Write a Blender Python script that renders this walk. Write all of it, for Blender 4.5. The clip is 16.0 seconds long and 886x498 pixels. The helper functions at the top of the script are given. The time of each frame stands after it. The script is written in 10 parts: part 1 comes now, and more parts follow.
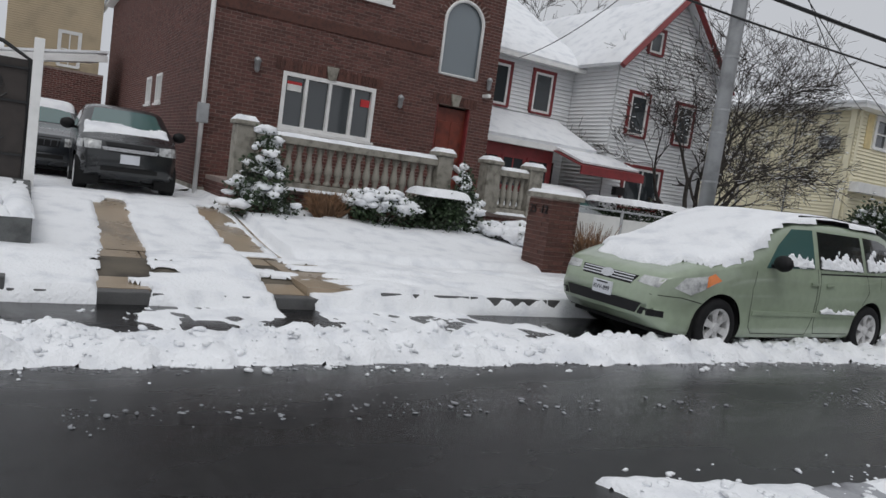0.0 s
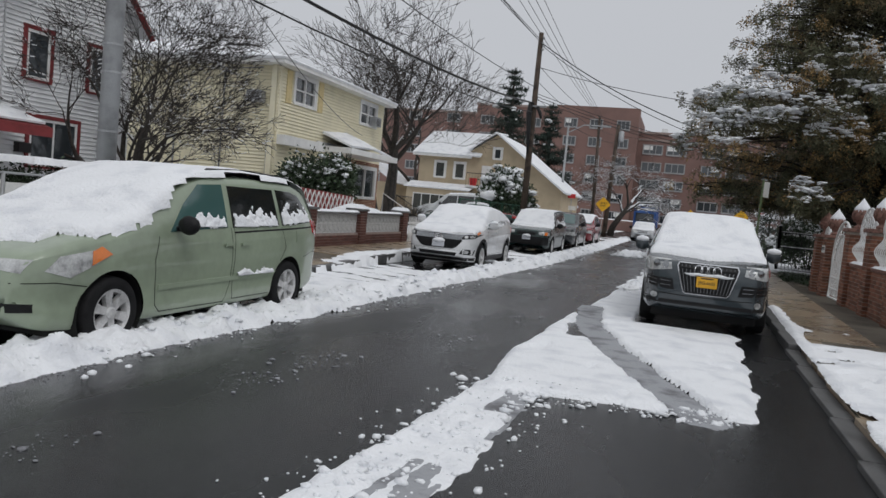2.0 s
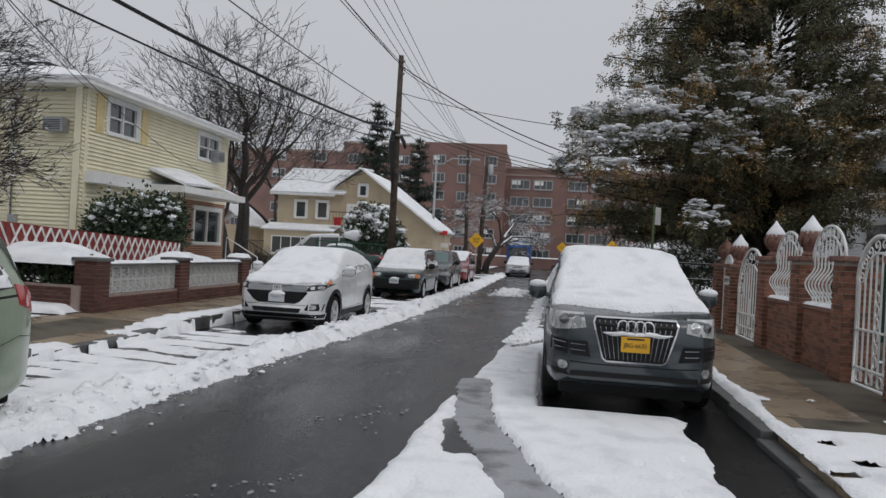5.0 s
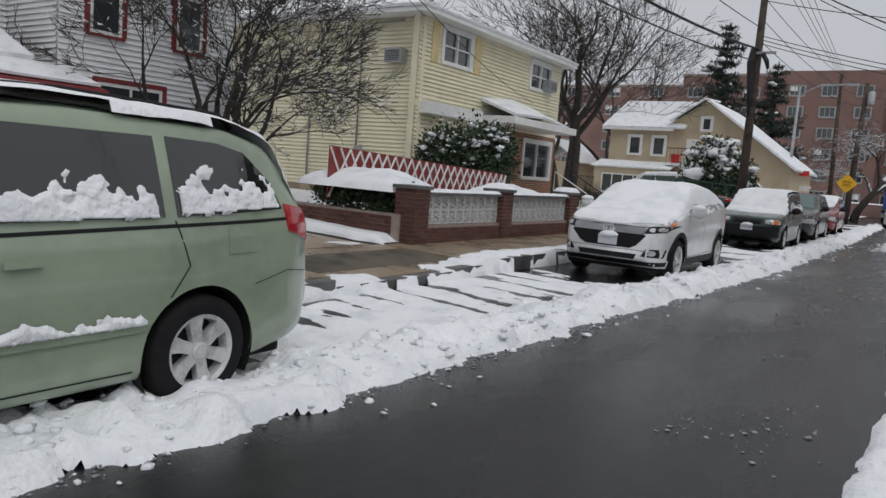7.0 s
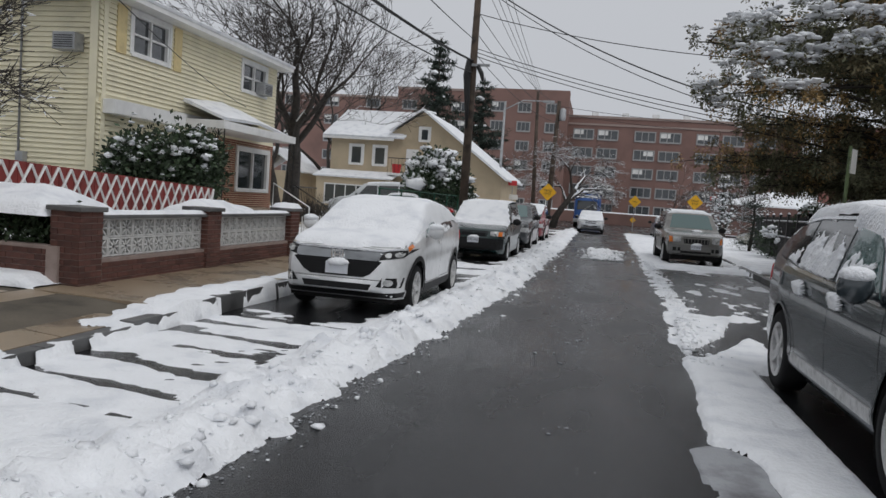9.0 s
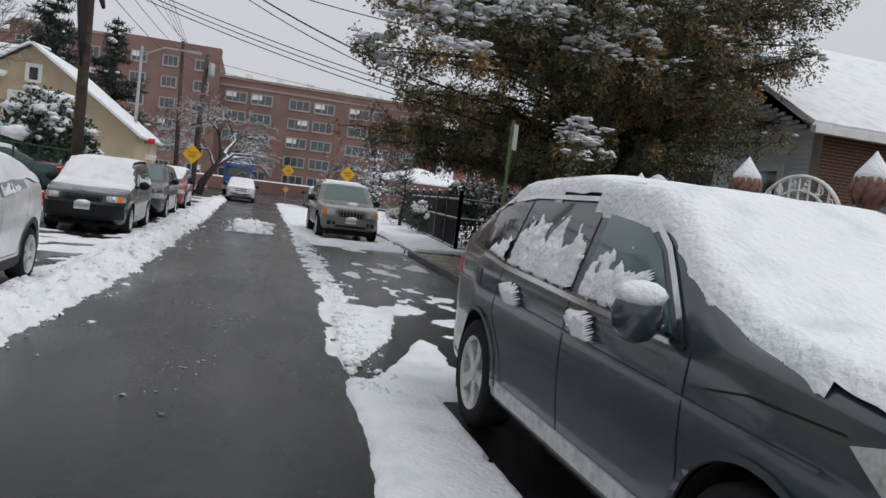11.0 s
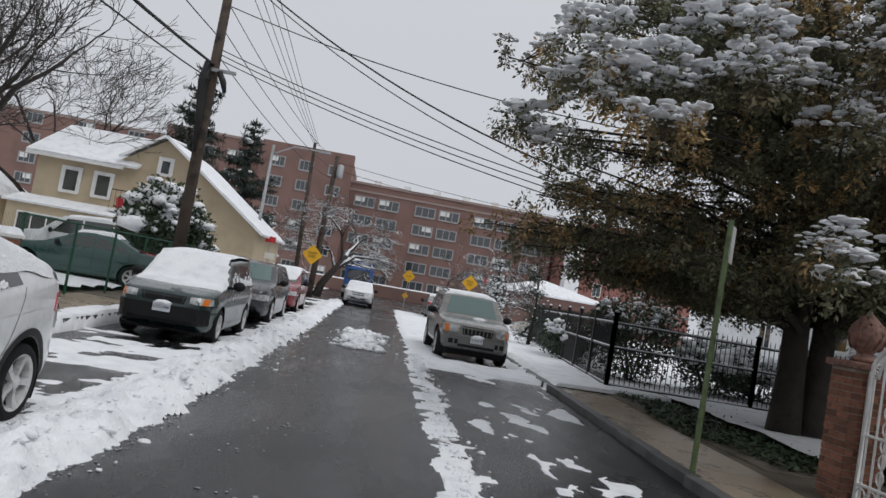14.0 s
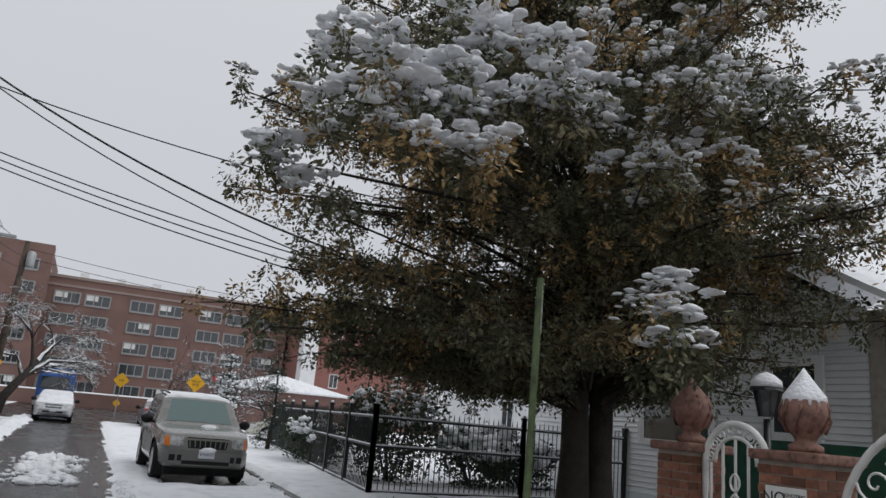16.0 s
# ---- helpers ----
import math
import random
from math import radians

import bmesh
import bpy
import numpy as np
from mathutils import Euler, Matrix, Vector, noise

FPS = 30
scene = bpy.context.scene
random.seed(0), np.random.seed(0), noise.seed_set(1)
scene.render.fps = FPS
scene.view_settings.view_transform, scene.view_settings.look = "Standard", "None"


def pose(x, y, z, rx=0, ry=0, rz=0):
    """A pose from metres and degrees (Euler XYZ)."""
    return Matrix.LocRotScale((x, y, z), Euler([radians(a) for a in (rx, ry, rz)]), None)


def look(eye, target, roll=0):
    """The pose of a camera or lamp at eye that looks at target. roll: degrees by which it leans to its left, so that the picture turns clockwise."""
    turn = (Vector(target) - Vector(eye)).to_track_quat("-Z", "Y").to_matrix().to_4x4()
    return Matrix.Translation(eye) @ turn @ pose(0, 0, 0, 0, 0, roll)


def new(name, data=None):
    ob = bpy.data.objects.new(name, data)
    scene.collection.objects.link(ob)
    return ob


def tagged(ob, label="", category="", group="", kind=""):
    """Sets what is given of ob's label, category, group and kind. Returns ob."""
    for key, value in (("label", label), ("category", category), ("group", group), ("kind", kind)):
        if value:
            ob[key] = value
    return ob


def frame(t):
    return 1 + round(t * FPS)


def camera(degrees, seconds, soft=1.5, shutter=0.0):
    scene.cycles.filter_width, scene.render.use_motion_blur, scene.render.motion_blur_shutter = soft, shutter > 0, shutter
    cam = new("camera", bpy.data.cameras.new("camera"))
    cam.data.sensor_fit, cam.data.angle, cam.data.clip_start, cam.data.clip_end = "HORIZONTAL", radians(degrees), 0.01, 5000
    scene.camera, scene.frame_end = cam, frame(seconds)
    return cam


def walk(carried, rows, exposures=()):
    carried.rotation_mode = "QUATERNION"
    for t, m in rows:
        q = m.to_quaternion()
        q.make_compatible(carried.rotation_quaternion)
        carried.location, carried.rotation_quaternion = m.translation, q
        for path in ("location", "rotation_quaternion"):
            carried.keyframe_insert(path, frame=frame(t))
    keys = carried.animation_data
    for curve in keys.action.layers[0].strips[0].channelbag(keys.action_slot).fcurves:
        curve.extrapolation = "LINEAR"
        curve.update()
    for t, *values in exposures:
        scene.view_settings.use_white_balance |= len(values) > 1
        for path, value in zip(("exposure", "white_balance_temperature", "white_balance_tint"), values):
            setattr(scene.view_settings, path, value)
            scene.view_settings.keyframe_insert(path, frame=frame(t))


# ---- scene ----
cam = camera(63.1, 16.0)
PATH = [
    (0, (-0.767, 1.225, 1.461), (-2.475, 2.249, 1.275), 7.9),
    (0.5, (-0.998, 1.483, 1.434), (-2.523, 2.754, 1.19), 6.4),
    (1, (-1.152, 1.824, 1.453), (-2.446, 3.329, 1.203), 6.0),
    (1.5, (-1.327, 2.312, 1.485), (-2.298, 4.048, 1.281), 5.9),
    (2, (-1.312, 2.877, 1.529), (-1.924, 4.776, 1.399), 5.5),
    (2.5, (-1.313, 3.419, 1.556), (-1.7, 5.378, 1.445), 4.6),
    (3, (-1.368, 3.987, 1.554), (-1.555, 5.975, 1.436), 4.7),
    (3.2, (-1.385, 4.231, 1.526), (-1.525, 6.223, 1.416), 4.7),
    (5.3, (-1.833, 6.695, 1.577), (-2.162, 8.668, 1.586), 3.3),
    (5.5, (-1.877, 6.923, 1.561), (-2.243, 8.889, 1.553), 3.7),
    (6, (-2.049, 7.462, 1.484), (-2.582, 9.388, 1.407), 4.5),
    (6.5, (-2.266, 8.009, 1.452), (-3.096, 9.822, 1.291), 5.0),
    (7, (-2.653, 8.458, 1.405), (-3.749, 10.117, 1.188), 4.5),
    (7.5, (-2.958, 8.885, 1.453), (-4.018, 10.568, 1.245), 4.4),
    (8, (-3.211, 9.315, 1.495), (-4.19, 11.051, 1.33), 4.5),
    (8.5, (-3.437, 9.823, 1.533), (-4.144, 11.688, 1.389), 4.3),
    (9, (-3.462, 10.371, 1.524), (-3.873, 12.324, 1.387), 4.1),
    (9.2, (-3.48, 10.6, 1.511), (-3.769, 12.574, 1.365), 4.0),
    (9.5, (-3.504, 10.975, 1.487), (-3.597, 12.969, 1.355), 4.3),
    (10, (-3.463, 11.601, 1.476), (-3.211, 13.58, 1.333), 5.4),
    (10.2, (-3.445, 11.866, 1.505), (-3.065, 13.824, 1.355), 5.8),
    (12.3, (-3.125, 14.38, 1.484), (-2.553, 16.295, 1.427), 6.9),
    (12.5, (-3.162, 14.605, 1.489), (-2.673, 16.544, 1.465), 7.8),
    (13, (-3.173, 15.209, 1.539), (-2.848, 17.182, 1.573), 9.6),
    (13.5, (-3.1, 15.829, 1.573), (-2.863, 17.813, 1.657), 9.9),
    (14, (-3.097, 16.422, 1.583), (-2.927, 18.411, 1.705), 9.9),
    (14.5, (-3.02, 17.012, 1.559), (-2.839, 18.99, 1.791), 9.5),
    (15, (-2.97, 17.556, 1.563), (-2.643, 19.493, 1.942), 8.8),
    (15.5, (-2.864, 18.108, 1.584), (-2.308, 19.97, 2.057), 7.7),
    (16, (-2.814, 18.747, 1.608), (-1.99, 20.509, 2.074), 5.2),
]
walk(cam, [(t, look(eye, target, roll)) for t, eye, target, roll in PATH],
     exposures=[(0, 0.0), (5.5, -0.05), (9.5, 0.0), (10.2, 0.05), (12.5, 0.36), (13.2, 0.33), (14, 0.15), (15, 0.0), (16, 0.15)])

# ---- world and sun: an overcast winter sky, brighter overhead than at the horizon ----
world = bpy.data.worlds.new("overcast_sky")
scene.world = world
world.use_nodes = True
wn, wl = world.node_tree.nodes, world.node_tree.links
wn.clear()
sky = wn.new("ShaderNodeTexSky")
sky.sky_type, sky.sun_disc = "NISHITA", False
sky.sun_elevation, sky.sun_rotation = radians(54), radians(127)
grey = wn.new("ShaderNodeHueSaturation")
grey.inputs["Saturation"].default_value = 0.12
grey.inputs["Value"].default_value = 0.09
wl.new(sky.outputs[0], grey.inputs["Color"])
wtc = wn.new("ShaderNodeTexCoord")
wsep = wn.new("ShaderNodeSeparateXYZ")
wl.new(wtc.outputs["Generated"], wsep.inputs[0])
wr = wn.new("ShaderNodeValToRGB")
wr.color_ramp.elements[0].position, wr.color_ramp.elements[0].color = 0.0, (0.50, 0.52, 0.565, 1)
wr.color_ramp.elements[1].position, wr.color_ramp.elements[1].color = 1.0, (0.70, 0.72, 0.76, 1)
we = wr.color_ramp.elements.new(0.35)
we.color = (0.56, 0.58, 0.62, 1)
wl.new(wsep.outputs["Z"], wr.inputs[0])
wmix = wn.new("ShaderNodeMixRGB")
wmix.inputs["Fac"].default_value = 0.88
wl.new(grey.outputs[0], wmix.inputs["Color1"])
wl.new(wr.outputs[0], wmix.inputs["Color2"])
wbg = wn.new("ShaderNodeBackground")
wbg.inputs["Strength"].default_value = 1.0
wl.new(wmix.outputs[0], wbg.inputs[0])
wo = wn.new("ShaderNodeOutputWorld")
wl.new(wbg.outputs[0], wo.inputs[0])

sun = new("sun", bpy.data.lights.new("sun", "SUN"))
sun.data.energy, sun.data.angle, sun.data.color = 0.75, radians(35), (1.0, 0.985, 0.96)
sun.matrix_world = look((0, 0, 30), (-17, 13, 0))


# ---- materials ----
def mat(name, color, rough=0.6, metal=0.0, vary=0.15, scale=6.0, fine=60.0, bump=0.15, tint=None, coat=0.0, spread=0.0, island=False, spec=0.5):
    """Base colour varied at two scales, fine relief, and a shift from piece to piece."""
    m = bpy.data.materials.new(name)
    m.use_nodes = True
    n, l = m.node_tree.nodes, m.node_tree.links
    b = n["Principled BSDF"]
    b.inputs["Metallic"].default_value = metal
    b.inputs["Coat Weight"].default_value = coat
    b.inputs["Coat Roughness"].default_value = 0.06
    b.inputs["Specular IOR Level"].default_value = spec
    tc = n.new("ShaderNodeTexCoord")
    a1 = n.new("ShaderNodeTexNoise")
    a1.inputs["Scale"].default_value, a1.inputs["Detail"].default_value = scale, 5
    a2 = n.new("ShaderNodeTexNoise")
    a2.inputs["Scale"].default_value, a2.inputs["Detail"].default_value = fine, 3
    l.new(tc.outputs["Object"], a1.inputs["Vector"])
    l.new(tc.outputs["Object"], a2.inputs["Vector"])
    r = n.new("ShaderNodeValToRGB")
    tint = tint or tuple(c * (1 - 2 * vary) for c in color)
    hi = tuple(min(1, c * (1 + vary)) for c in color)
    r.color_ramp.elements[0].position, r.color_ramp.elements[0].color = 0.3, (*tint, 1)
    r.color_ramp.elements[1].position, r.color_ramp.elements[1].color = 0.72, (*hi, 1)
    mid = r.color_ramp.elements.new(0.5)
    mid.color = (*color, 1)
    l.new(a1.outputs["Fac"], r.inputs[0])
    hs = n.new("ShaderNodeHueSaturation")
    l.new(r.outputs[0], hs.inputs["Color"])
    mr = n.new("ShaderNodeMapRange")
    mr.inputs["To Min"].default_value, mr.inputs["To Max"].default_value = 1 - vary, 1 + vary
    l.new(a2.outputs["Fac"], mr.inputs["Value"])
    if spread:
        src = n.new("ShaderNodeNewGeometry").outputs["Random Per Island"] if island else n.new("ShaderNodeObjectInfo").outputs["Random"]
        ms = n.new("ShaderNodeMapRange")
        ms.inputs["To Min"].default_value, ms.inputs["To Max"].default_value = 1 - spread, 1 + spread
        l.new(src, ms.inputs["Value"])
        mu = n.new("ShaderNodeMath")
        mu.operation = "MULTIPLY"
        l.new(mr.outputs[0], mu.inputs[0])
        l.new(ms.outputs[0], mu.inputs[1])
        l.new(mu.outputs[0], hs.inputs["Value"])
    else:
        l.new(mr.outputs[0], hs.inputs["Value"])
    l.new(hs.outputs[0], b.inputs["Base Color"])
    rr = n.new("ShaderNodeMapRange")
    rr.inputs["To Min"].default_value, rr.inputs["To Max"].default_value = max(0.02, rough * 0.8), min(1, rough * 1.2)
    l.new(a1.outputs["Fac"], rr.inputs["Value"])
    l.new(rr.outputs[0], b.inputs["Roughness"])
    if bump:
        bu = n.new("ShaderNodeBump")
        bu.inputs["Strength"].default_value, bu.inputs["Distance"].default_value = bump, 0.02
        l.new(a2.outputs["Fac"], bu.inputs["Height"])
        l.new(bu.outputs[0], b.inputs["Normal"])
    return m


def glass_mat(name, tint, rough=0.03):
    """Dark car or house glazing: a glossy coat over a see-through tint."""
    m = bpy.data.materials.new(name)
    m.use_nodes = True
    n, l = m.node_tree.nodes, m.node_tree.links
    b = n["Principled BSDF"]
    b.inputs["Base Color"].default_value = (*tint, 1)
    b.inputs["Roughness"].default_value = rough
    b.inputs["Specular IOR Level"].default_value = 0.8
    b.inputs["Coat Weight"].default_value = 0.6
    t = n.new("ShaderNodeTexNoise")
    t.inputs["Scale"].default_value = 3.0
    tc = n.new("ShaderNodeTexCoord")
    l.new(tc.outputs["Object"], t.inputs["Vector"])
    rr = n.new("ShaderNodeMapRange")
    rr.inputs["To Min"].default_value, rr.inputs["To Max"].default_value = rough, rough + 0.1
    l.new(t.outputs["Fac"], rr.inputs["Value"])
    l.new(rr.outputs[0], b.inputs["Roughness"])
    return m


def asphalt_mat():
    """Dark asphalt, wet in patches: the film of water evens out the gloss."""
    m = bpy.data.materials.new("wet_asphalt")
    m.use_nodes = True
    n, l = m.node_tree.nodes, m.node_tree.links
    b = n["Principled BSDF"]
    tc = n.new("ShaderNodeTexCoord")
    mp = n.new("ShaderNodeMapping")
    mp.inputs["Scale"].default_value = (1.0, 0.35, 1.0)
    l.new(tc.outputs["Object"], mp.inputs["Vector"])
    big = n.new("ShaderNodeTexNoise")
    big.inputs["Scale"].default_value, big.inputs["Detail"].default_value = 0.9, 6
    l.new(mp.outputs[0], big.inputs["Vector"])
    grit = n.new("ShaderNodeTexNoise")
    grit.inputs["Scale"].default_value, grit.inputs["Detail"].default_value = 140, 2
    l.new(tc.outputs["Object"], grit.inputs["Vector"])
    mid = n.new("ShaderNodeTexNoise")
    mid.inputs["Scale"].default_value, mid.inputs["Detail"].default_value = 9, 6
    l.new(tc.outputs["Object"], mid.inputs["Vector"])
    col = n.new("ShaderNodeValToRGB")
    col.color_ramp.elements[0].position, col.color_ramp.elements[0].color = 0.3, (0.007, 0.0074, 0.0082, 1)
    col.color_ramp.elements[1].position, col.color_ramp.elements[1].color = 0.7, (0.021, 0.0218, 0.0235, 1)
    l.new(mid.outputs["Fac"], col.inputs[0])
    mul = n.new("ShaderNodeMixRGB")
    mul.blend_type = "MULTIPLY"
    mul.inputs["Fac"].default_value = 0.6
    l.new(col.outputs[0], mul.inputs["Color1"])
    gr = n.new("ShaderNodeValToRGB")
    gr.color_ramp.elements[0].position, gr.color_ramp.elements[0].color = 0.35, (0.45, 0.45, 0.45, 1)
    gr.color_ramp.elements[1].position, gr.color_ramp.elements[1].color = 0.65, (1, 1, 1, 1)
    l.new(grit.outputs["Fac"], gr.inputs[0])
    l.new(gr.outputs[0], mul.inputs["Color2"])
    l.new(mul.outputs[0], b.inputs["Base Color"])
    b.inputs["Specular IOR Level"].default_value = 0.32
    rg = n.new("ShaderNodeValToRGB")
    rg.color_ramp.elements[0].position, rg.color_ramp.elements[0].color = 0.36, (0.11, 0.11, 0.11, 1)
    rg.color_ramp.elements[1].position, rg.color_ramp.elements[1].color = 0.62, (0.33, 0.33, 0.33, 1)
    l.new(big.outputs["Fac"], rg.inputs[0])
    l.new(rg.outputs[0], b.inputs["Roughness"])
    bu = n.new("ShaderNodeBump")
    bu.inputs["Strength"].default_value, bu.inputs["Distance"].default_value = 0.35, 0.006
    l.new(grit.outputs["Fac"], bu.inputs["Height"])
    l.new(bu.outputs[0], b.inputs["Normal"])
    return m


def snow_mat(name="snow", color=(0.86, 0.875, 0.9), low=(0.72, 0.74, 0.78)):
    m = mat(name, color, rough=0.75, vary=0.03, scale=3.0, fine=28.0, bump=0.9, tint=low, spec=0.25)
    b = m.node_tree.nodes["Principled BSDF"]
    b.inputs["Subsurface Weight"].default_value = 0.0
    return m


ASPHALT = asphalt_mat()
SNOW = snow_mat()
SLUSH = snow_mat("slush", (0.34, 0.35, 0.37), (0.15, 0.15, 0.16))
CONCRETE = mat("wet_concrete", (0.30, 0.235, 0.165), rough=0.28, vary=0.2, scale=1.6, fine=50, tint=(0.17, 0.14, 0.105), spread=0.12)
KERB = mat("kerb_stone", (0.10, 0.10, 0.10), rough=0.5, vary=0.25, scale=3, spread=0.2)
EARTH = mat("winter_earth", (0.10, 0.085, 0.065), rough=0.95, vary=0.3, scale=2)
BRICK = mat("red_brown_brick", (0.122, 0.052, 0.043), rough=0.85, vary=0.22, scale=14, fine=160, bump=0.4, spread=0.3, island=True)
BRICK_W = mat("wall_brick", (0.24, 0.105, 0.066), rough=0.8, vary=0.25, scale=14, fine=160, bump=0.4, spread=0.45)
BRICK_D = mat("dark_wall_brick", (0.10, 0.042, 0.032), rough=0.8, vary=0.22, scale=14, fine=160, bump=0.4, spread=0.3)
# brick for the far end, its colour greyed to stand in for distance haze
BRICK_HAZE = mat("hazed_brick", (0.205, 0.122, 0.104), rough=0.9, vary=0.1, scale=0.4, fine=6, bump=0.0)
MORTAR = mat("mortar", (0.36, 0.32, 0.28), rough=0.95, vary=0.12, scale=8)
MORTAR_D = mat("dark_mortar", (0.30, 0.235, 0.21), rough=0.95, vary=0.12, scale=8)
CAST = mat("cast_stone", (0.26, 0.245, 0.21), rough=0.85, vary=0.25, scale=7, tint=(0.12, 0.11, 0.09))
BLUESTONE = mat("grey_stone", (0.12, 0.125, 0.125), rough=0.8, vary=0.25, scale=5, spread=0.2)
WHITE = mat("white_paint", (0.78, 0.78, 0.77), rough=0.45, vary=0.05, scale=4)
SIDING_W = mat("white_siding", (0.82, 0.83, 0.84), rough=0.5, vary=0.05, scale=1.5)
SIDING_Y = mat("cream_siding", (0.80, 0.745, 0.555), rough=0.5, vary=0.05, scale=1.5)
SHUTTER = mat("yellow_shutter", (0.68, 0.55, 0.28), rough=0.5, vary=0.08)
STUCCO = mat("tan_stucco", (0.50, 0.41, 0.285), rough=0.9, vary=0.08, scale=1.2)
REDTRIM = mat("dark_red_paint", (0.20, 0.030, 0.032), rough=0.5, vary=0.12)
REDDOOR = mat("varnished_red_wood", (0.16, 0.032, 0.018), rough=0.35, vary=0.25, scale=5)
REDSLAT = mat("red_privacy_slats", (0.23, 0.035, 0.030), rough=0.55, vary=0.15, scale=5)
IRON = mat("black_iron", (0.012, 0.012, 0.013), rough=0.4, vary=0.1)
WHITEIRON = mat("white_iron", (0.76, 0.765, 0.76), rough=0.4, vary=0.06, scale=9)
STEEL = mat("galvanised_steel", (0.36, 0.37, 0.38), rough=0.5, metal=0.35, vary=0.12, scale=5)
WOODPOLE = mat("weathered_pole_wood", (0.075, 0.055, 0.042), rough=0.9, vary=0.35, scale=3, fine=40, bump=0.6)
BARK = mat("winter_bark", (0.048, 0.041, 0.036), rough=0.95, vary=0.3, scale=8, fine=60, bump=0.6)
BARK_D = mat("dark_conifer_bark", (0.035, 0.028, 0.022), rough=0.95, vary=0.3, scale=5, fine=40, bump=0.8)
WIRE = mat("cable_black", (0.012, 0.012, 0.013), rough=0.6, vary=0.1)
RUBBER = mat("tyre_rubber", (0.014, 0.014, 0.015), rough=0.8, vary=0.2, scale=12, spec=0.2)
BLACKPL = mat("black_plastic", (0.012, 0.012, 0.013), rough=0.5, vary=0.15, spec=0.22)
DARKHOLE = mat("dark_interior", (0.006, 0.006, 0.006), rough=0.9, vary=0.2)
ALLOY = mat("alloy_silver", (0.58, 0.58, 0.58), rough=0.4, metal=0.25, vary=0.15, scale=15)
CHROME = mat("chrome", (0.65, 0.66, 0.68), rough=0.12, metal=1.0, vary=0.05, bump=0)
GLASS = glass_mat("dark_car_glass", (0.012, 0.014, 0.015))
GLASS_G = glass_mat("green_tinted_glass", (0.055, 0.12, 0.115))
PANE = glass_mat("house_window_glass", (0.035, 0.042, 0.047))
HEADLIGHT = mat("headlamp_lens", (0.44, 0.45, 0.45), rough=0.12, vary=0.3, scale=9, bump=0, coat=1.0)
AMBER = mat("amber_lens", (0.75, 0.20, 0.03), rough=0.2, vary=0.1, bump=0, coat=0.8)
TAIL = mat("red_lens", (0.45, 0.012, 0.018), rough=0.15, vary=0.2, bump=0, coat=1.0)
SIGN_Y = mat("sign_yellow", (0.78, 0.42, 0.015), rough=0.5, vary=0.06, bump=0)
SIGN_W = mat("sign_white", (0.75, 0.75, 0.73), rough=0.5, vary=0.05, bump=0)
SIGN_R = mat("sign_red", (0.55, 0.03, 0.035), rough=0.5, vary=0.08, bump=0)
PLATE_Y = mat("plate_gold", (0.72, 0.38, 0.02), rough=0.45, vary=0.05, bump=0)
PLATE_W = mat("plate_white", (0.62, 0.64, 0.68), rough=0.45, vary=0.05, bump=0)
INK = mat("dark_ink", (0.015, 0.016, 0.022), rough=0.6, vary=0.05, bump=0)
NEEDLE = mat("dark_cypress_leaf", (0.105, 0.108, 0.062), rough=0.85, vary=0.35, scale=0.7, fine=8, bump=0, tint=(0.15, 0.112, 0.058), spread=0.5, island=True)
NEEDLE_B = mat("browned_cypress_leaf", (0.30, 0.20, 0.085), rough=0.85, vary=0.3, scale=1.5, fine=8, bump=0, spread=0.5, island=True)
LEAF = mat("evergreen_leaf", (0.032, 0.055, 0.024), rough=0.6, vary=0.3, scale=2, fine=9, bump=0, spread=0.5, island=True)
PINE = mat("pine_needles", (0.030, 0.046, 0.036), rough=0.8, vary=0.3, scale=2, fine=9, bump=0, spread=0.4, island=True)
TWIG_R = mat("dry_tan_twigs", (0.22, 0.125, 0.07), rough=0.9, vary=0.3, scale=6, spread=0.4, island=True)
TERRA = mat("pink_granite", (0.22, 0.115, 0.09), rough=0.7, vary=0.3, scale=18, fine=90, tint=(0.09, 0.045, 0.035))
GREENCLOTH = mat("green_privacy_mesh", (0.015, 0.075, 0.045), rough=0.8, vary=0.2, scale=10)
GREENPOST = mat("green_sign_post", (0.10, 0.14, 0.06), rough=0.6, vary=0.25, scale=8)
ROOFING = mat("dark_shingle", (0.05, 0.048, 0.046), rough=0.9, vary=0.2)


def paint(name, color, rough=0.28, dirt=0.12):
    return mat(name, color, rough=rough, vary=dirt, scale=1.3, fine=12, bump=0.0, coat=0.7)


# ---- building helpers ----
def link_mesh(name, bm, material, parent=None, smooth=False):
    me = bpy.data.meshes.new(name)
    bm.to_mesh(me)
    bm.free()
    for m in (material if isinstance(material, (list, tuple)) else [material]):
        me.materials.append(m)
    if smooth:
        me.shade_smooth()
    ob = new(name, me)
    ob.parent = parent
    return ob


def part(name, bm, material, parent, label="", smooth=False):
    ob = link_mesh(name, bm, material, parent, smooth)
    if label:
        ob["label"] = label
    return ob


def mesh_np(name, verts, faces, material, parent=None, smooth=False, label=""):
    me = bpy.data.meshes.new(name)
    me.from_pydata(verts.tolist() if hasattr(verts, "tolist") else verts, [], faces.tolist() if hasattr(faces, "tolist") else faces)
    me.materials.append(material)
    if smooth:
        me.shade_smooth()
    ob = new(name, me)
    ob.parent = parent
    if label:
        ob["label"] = label
    return ob


def empty(name, m=None):
    ob = new(name)
    ob.empty_display_size = 0.2
    if m is not None:
        ob.matrix_world = m
    return ob


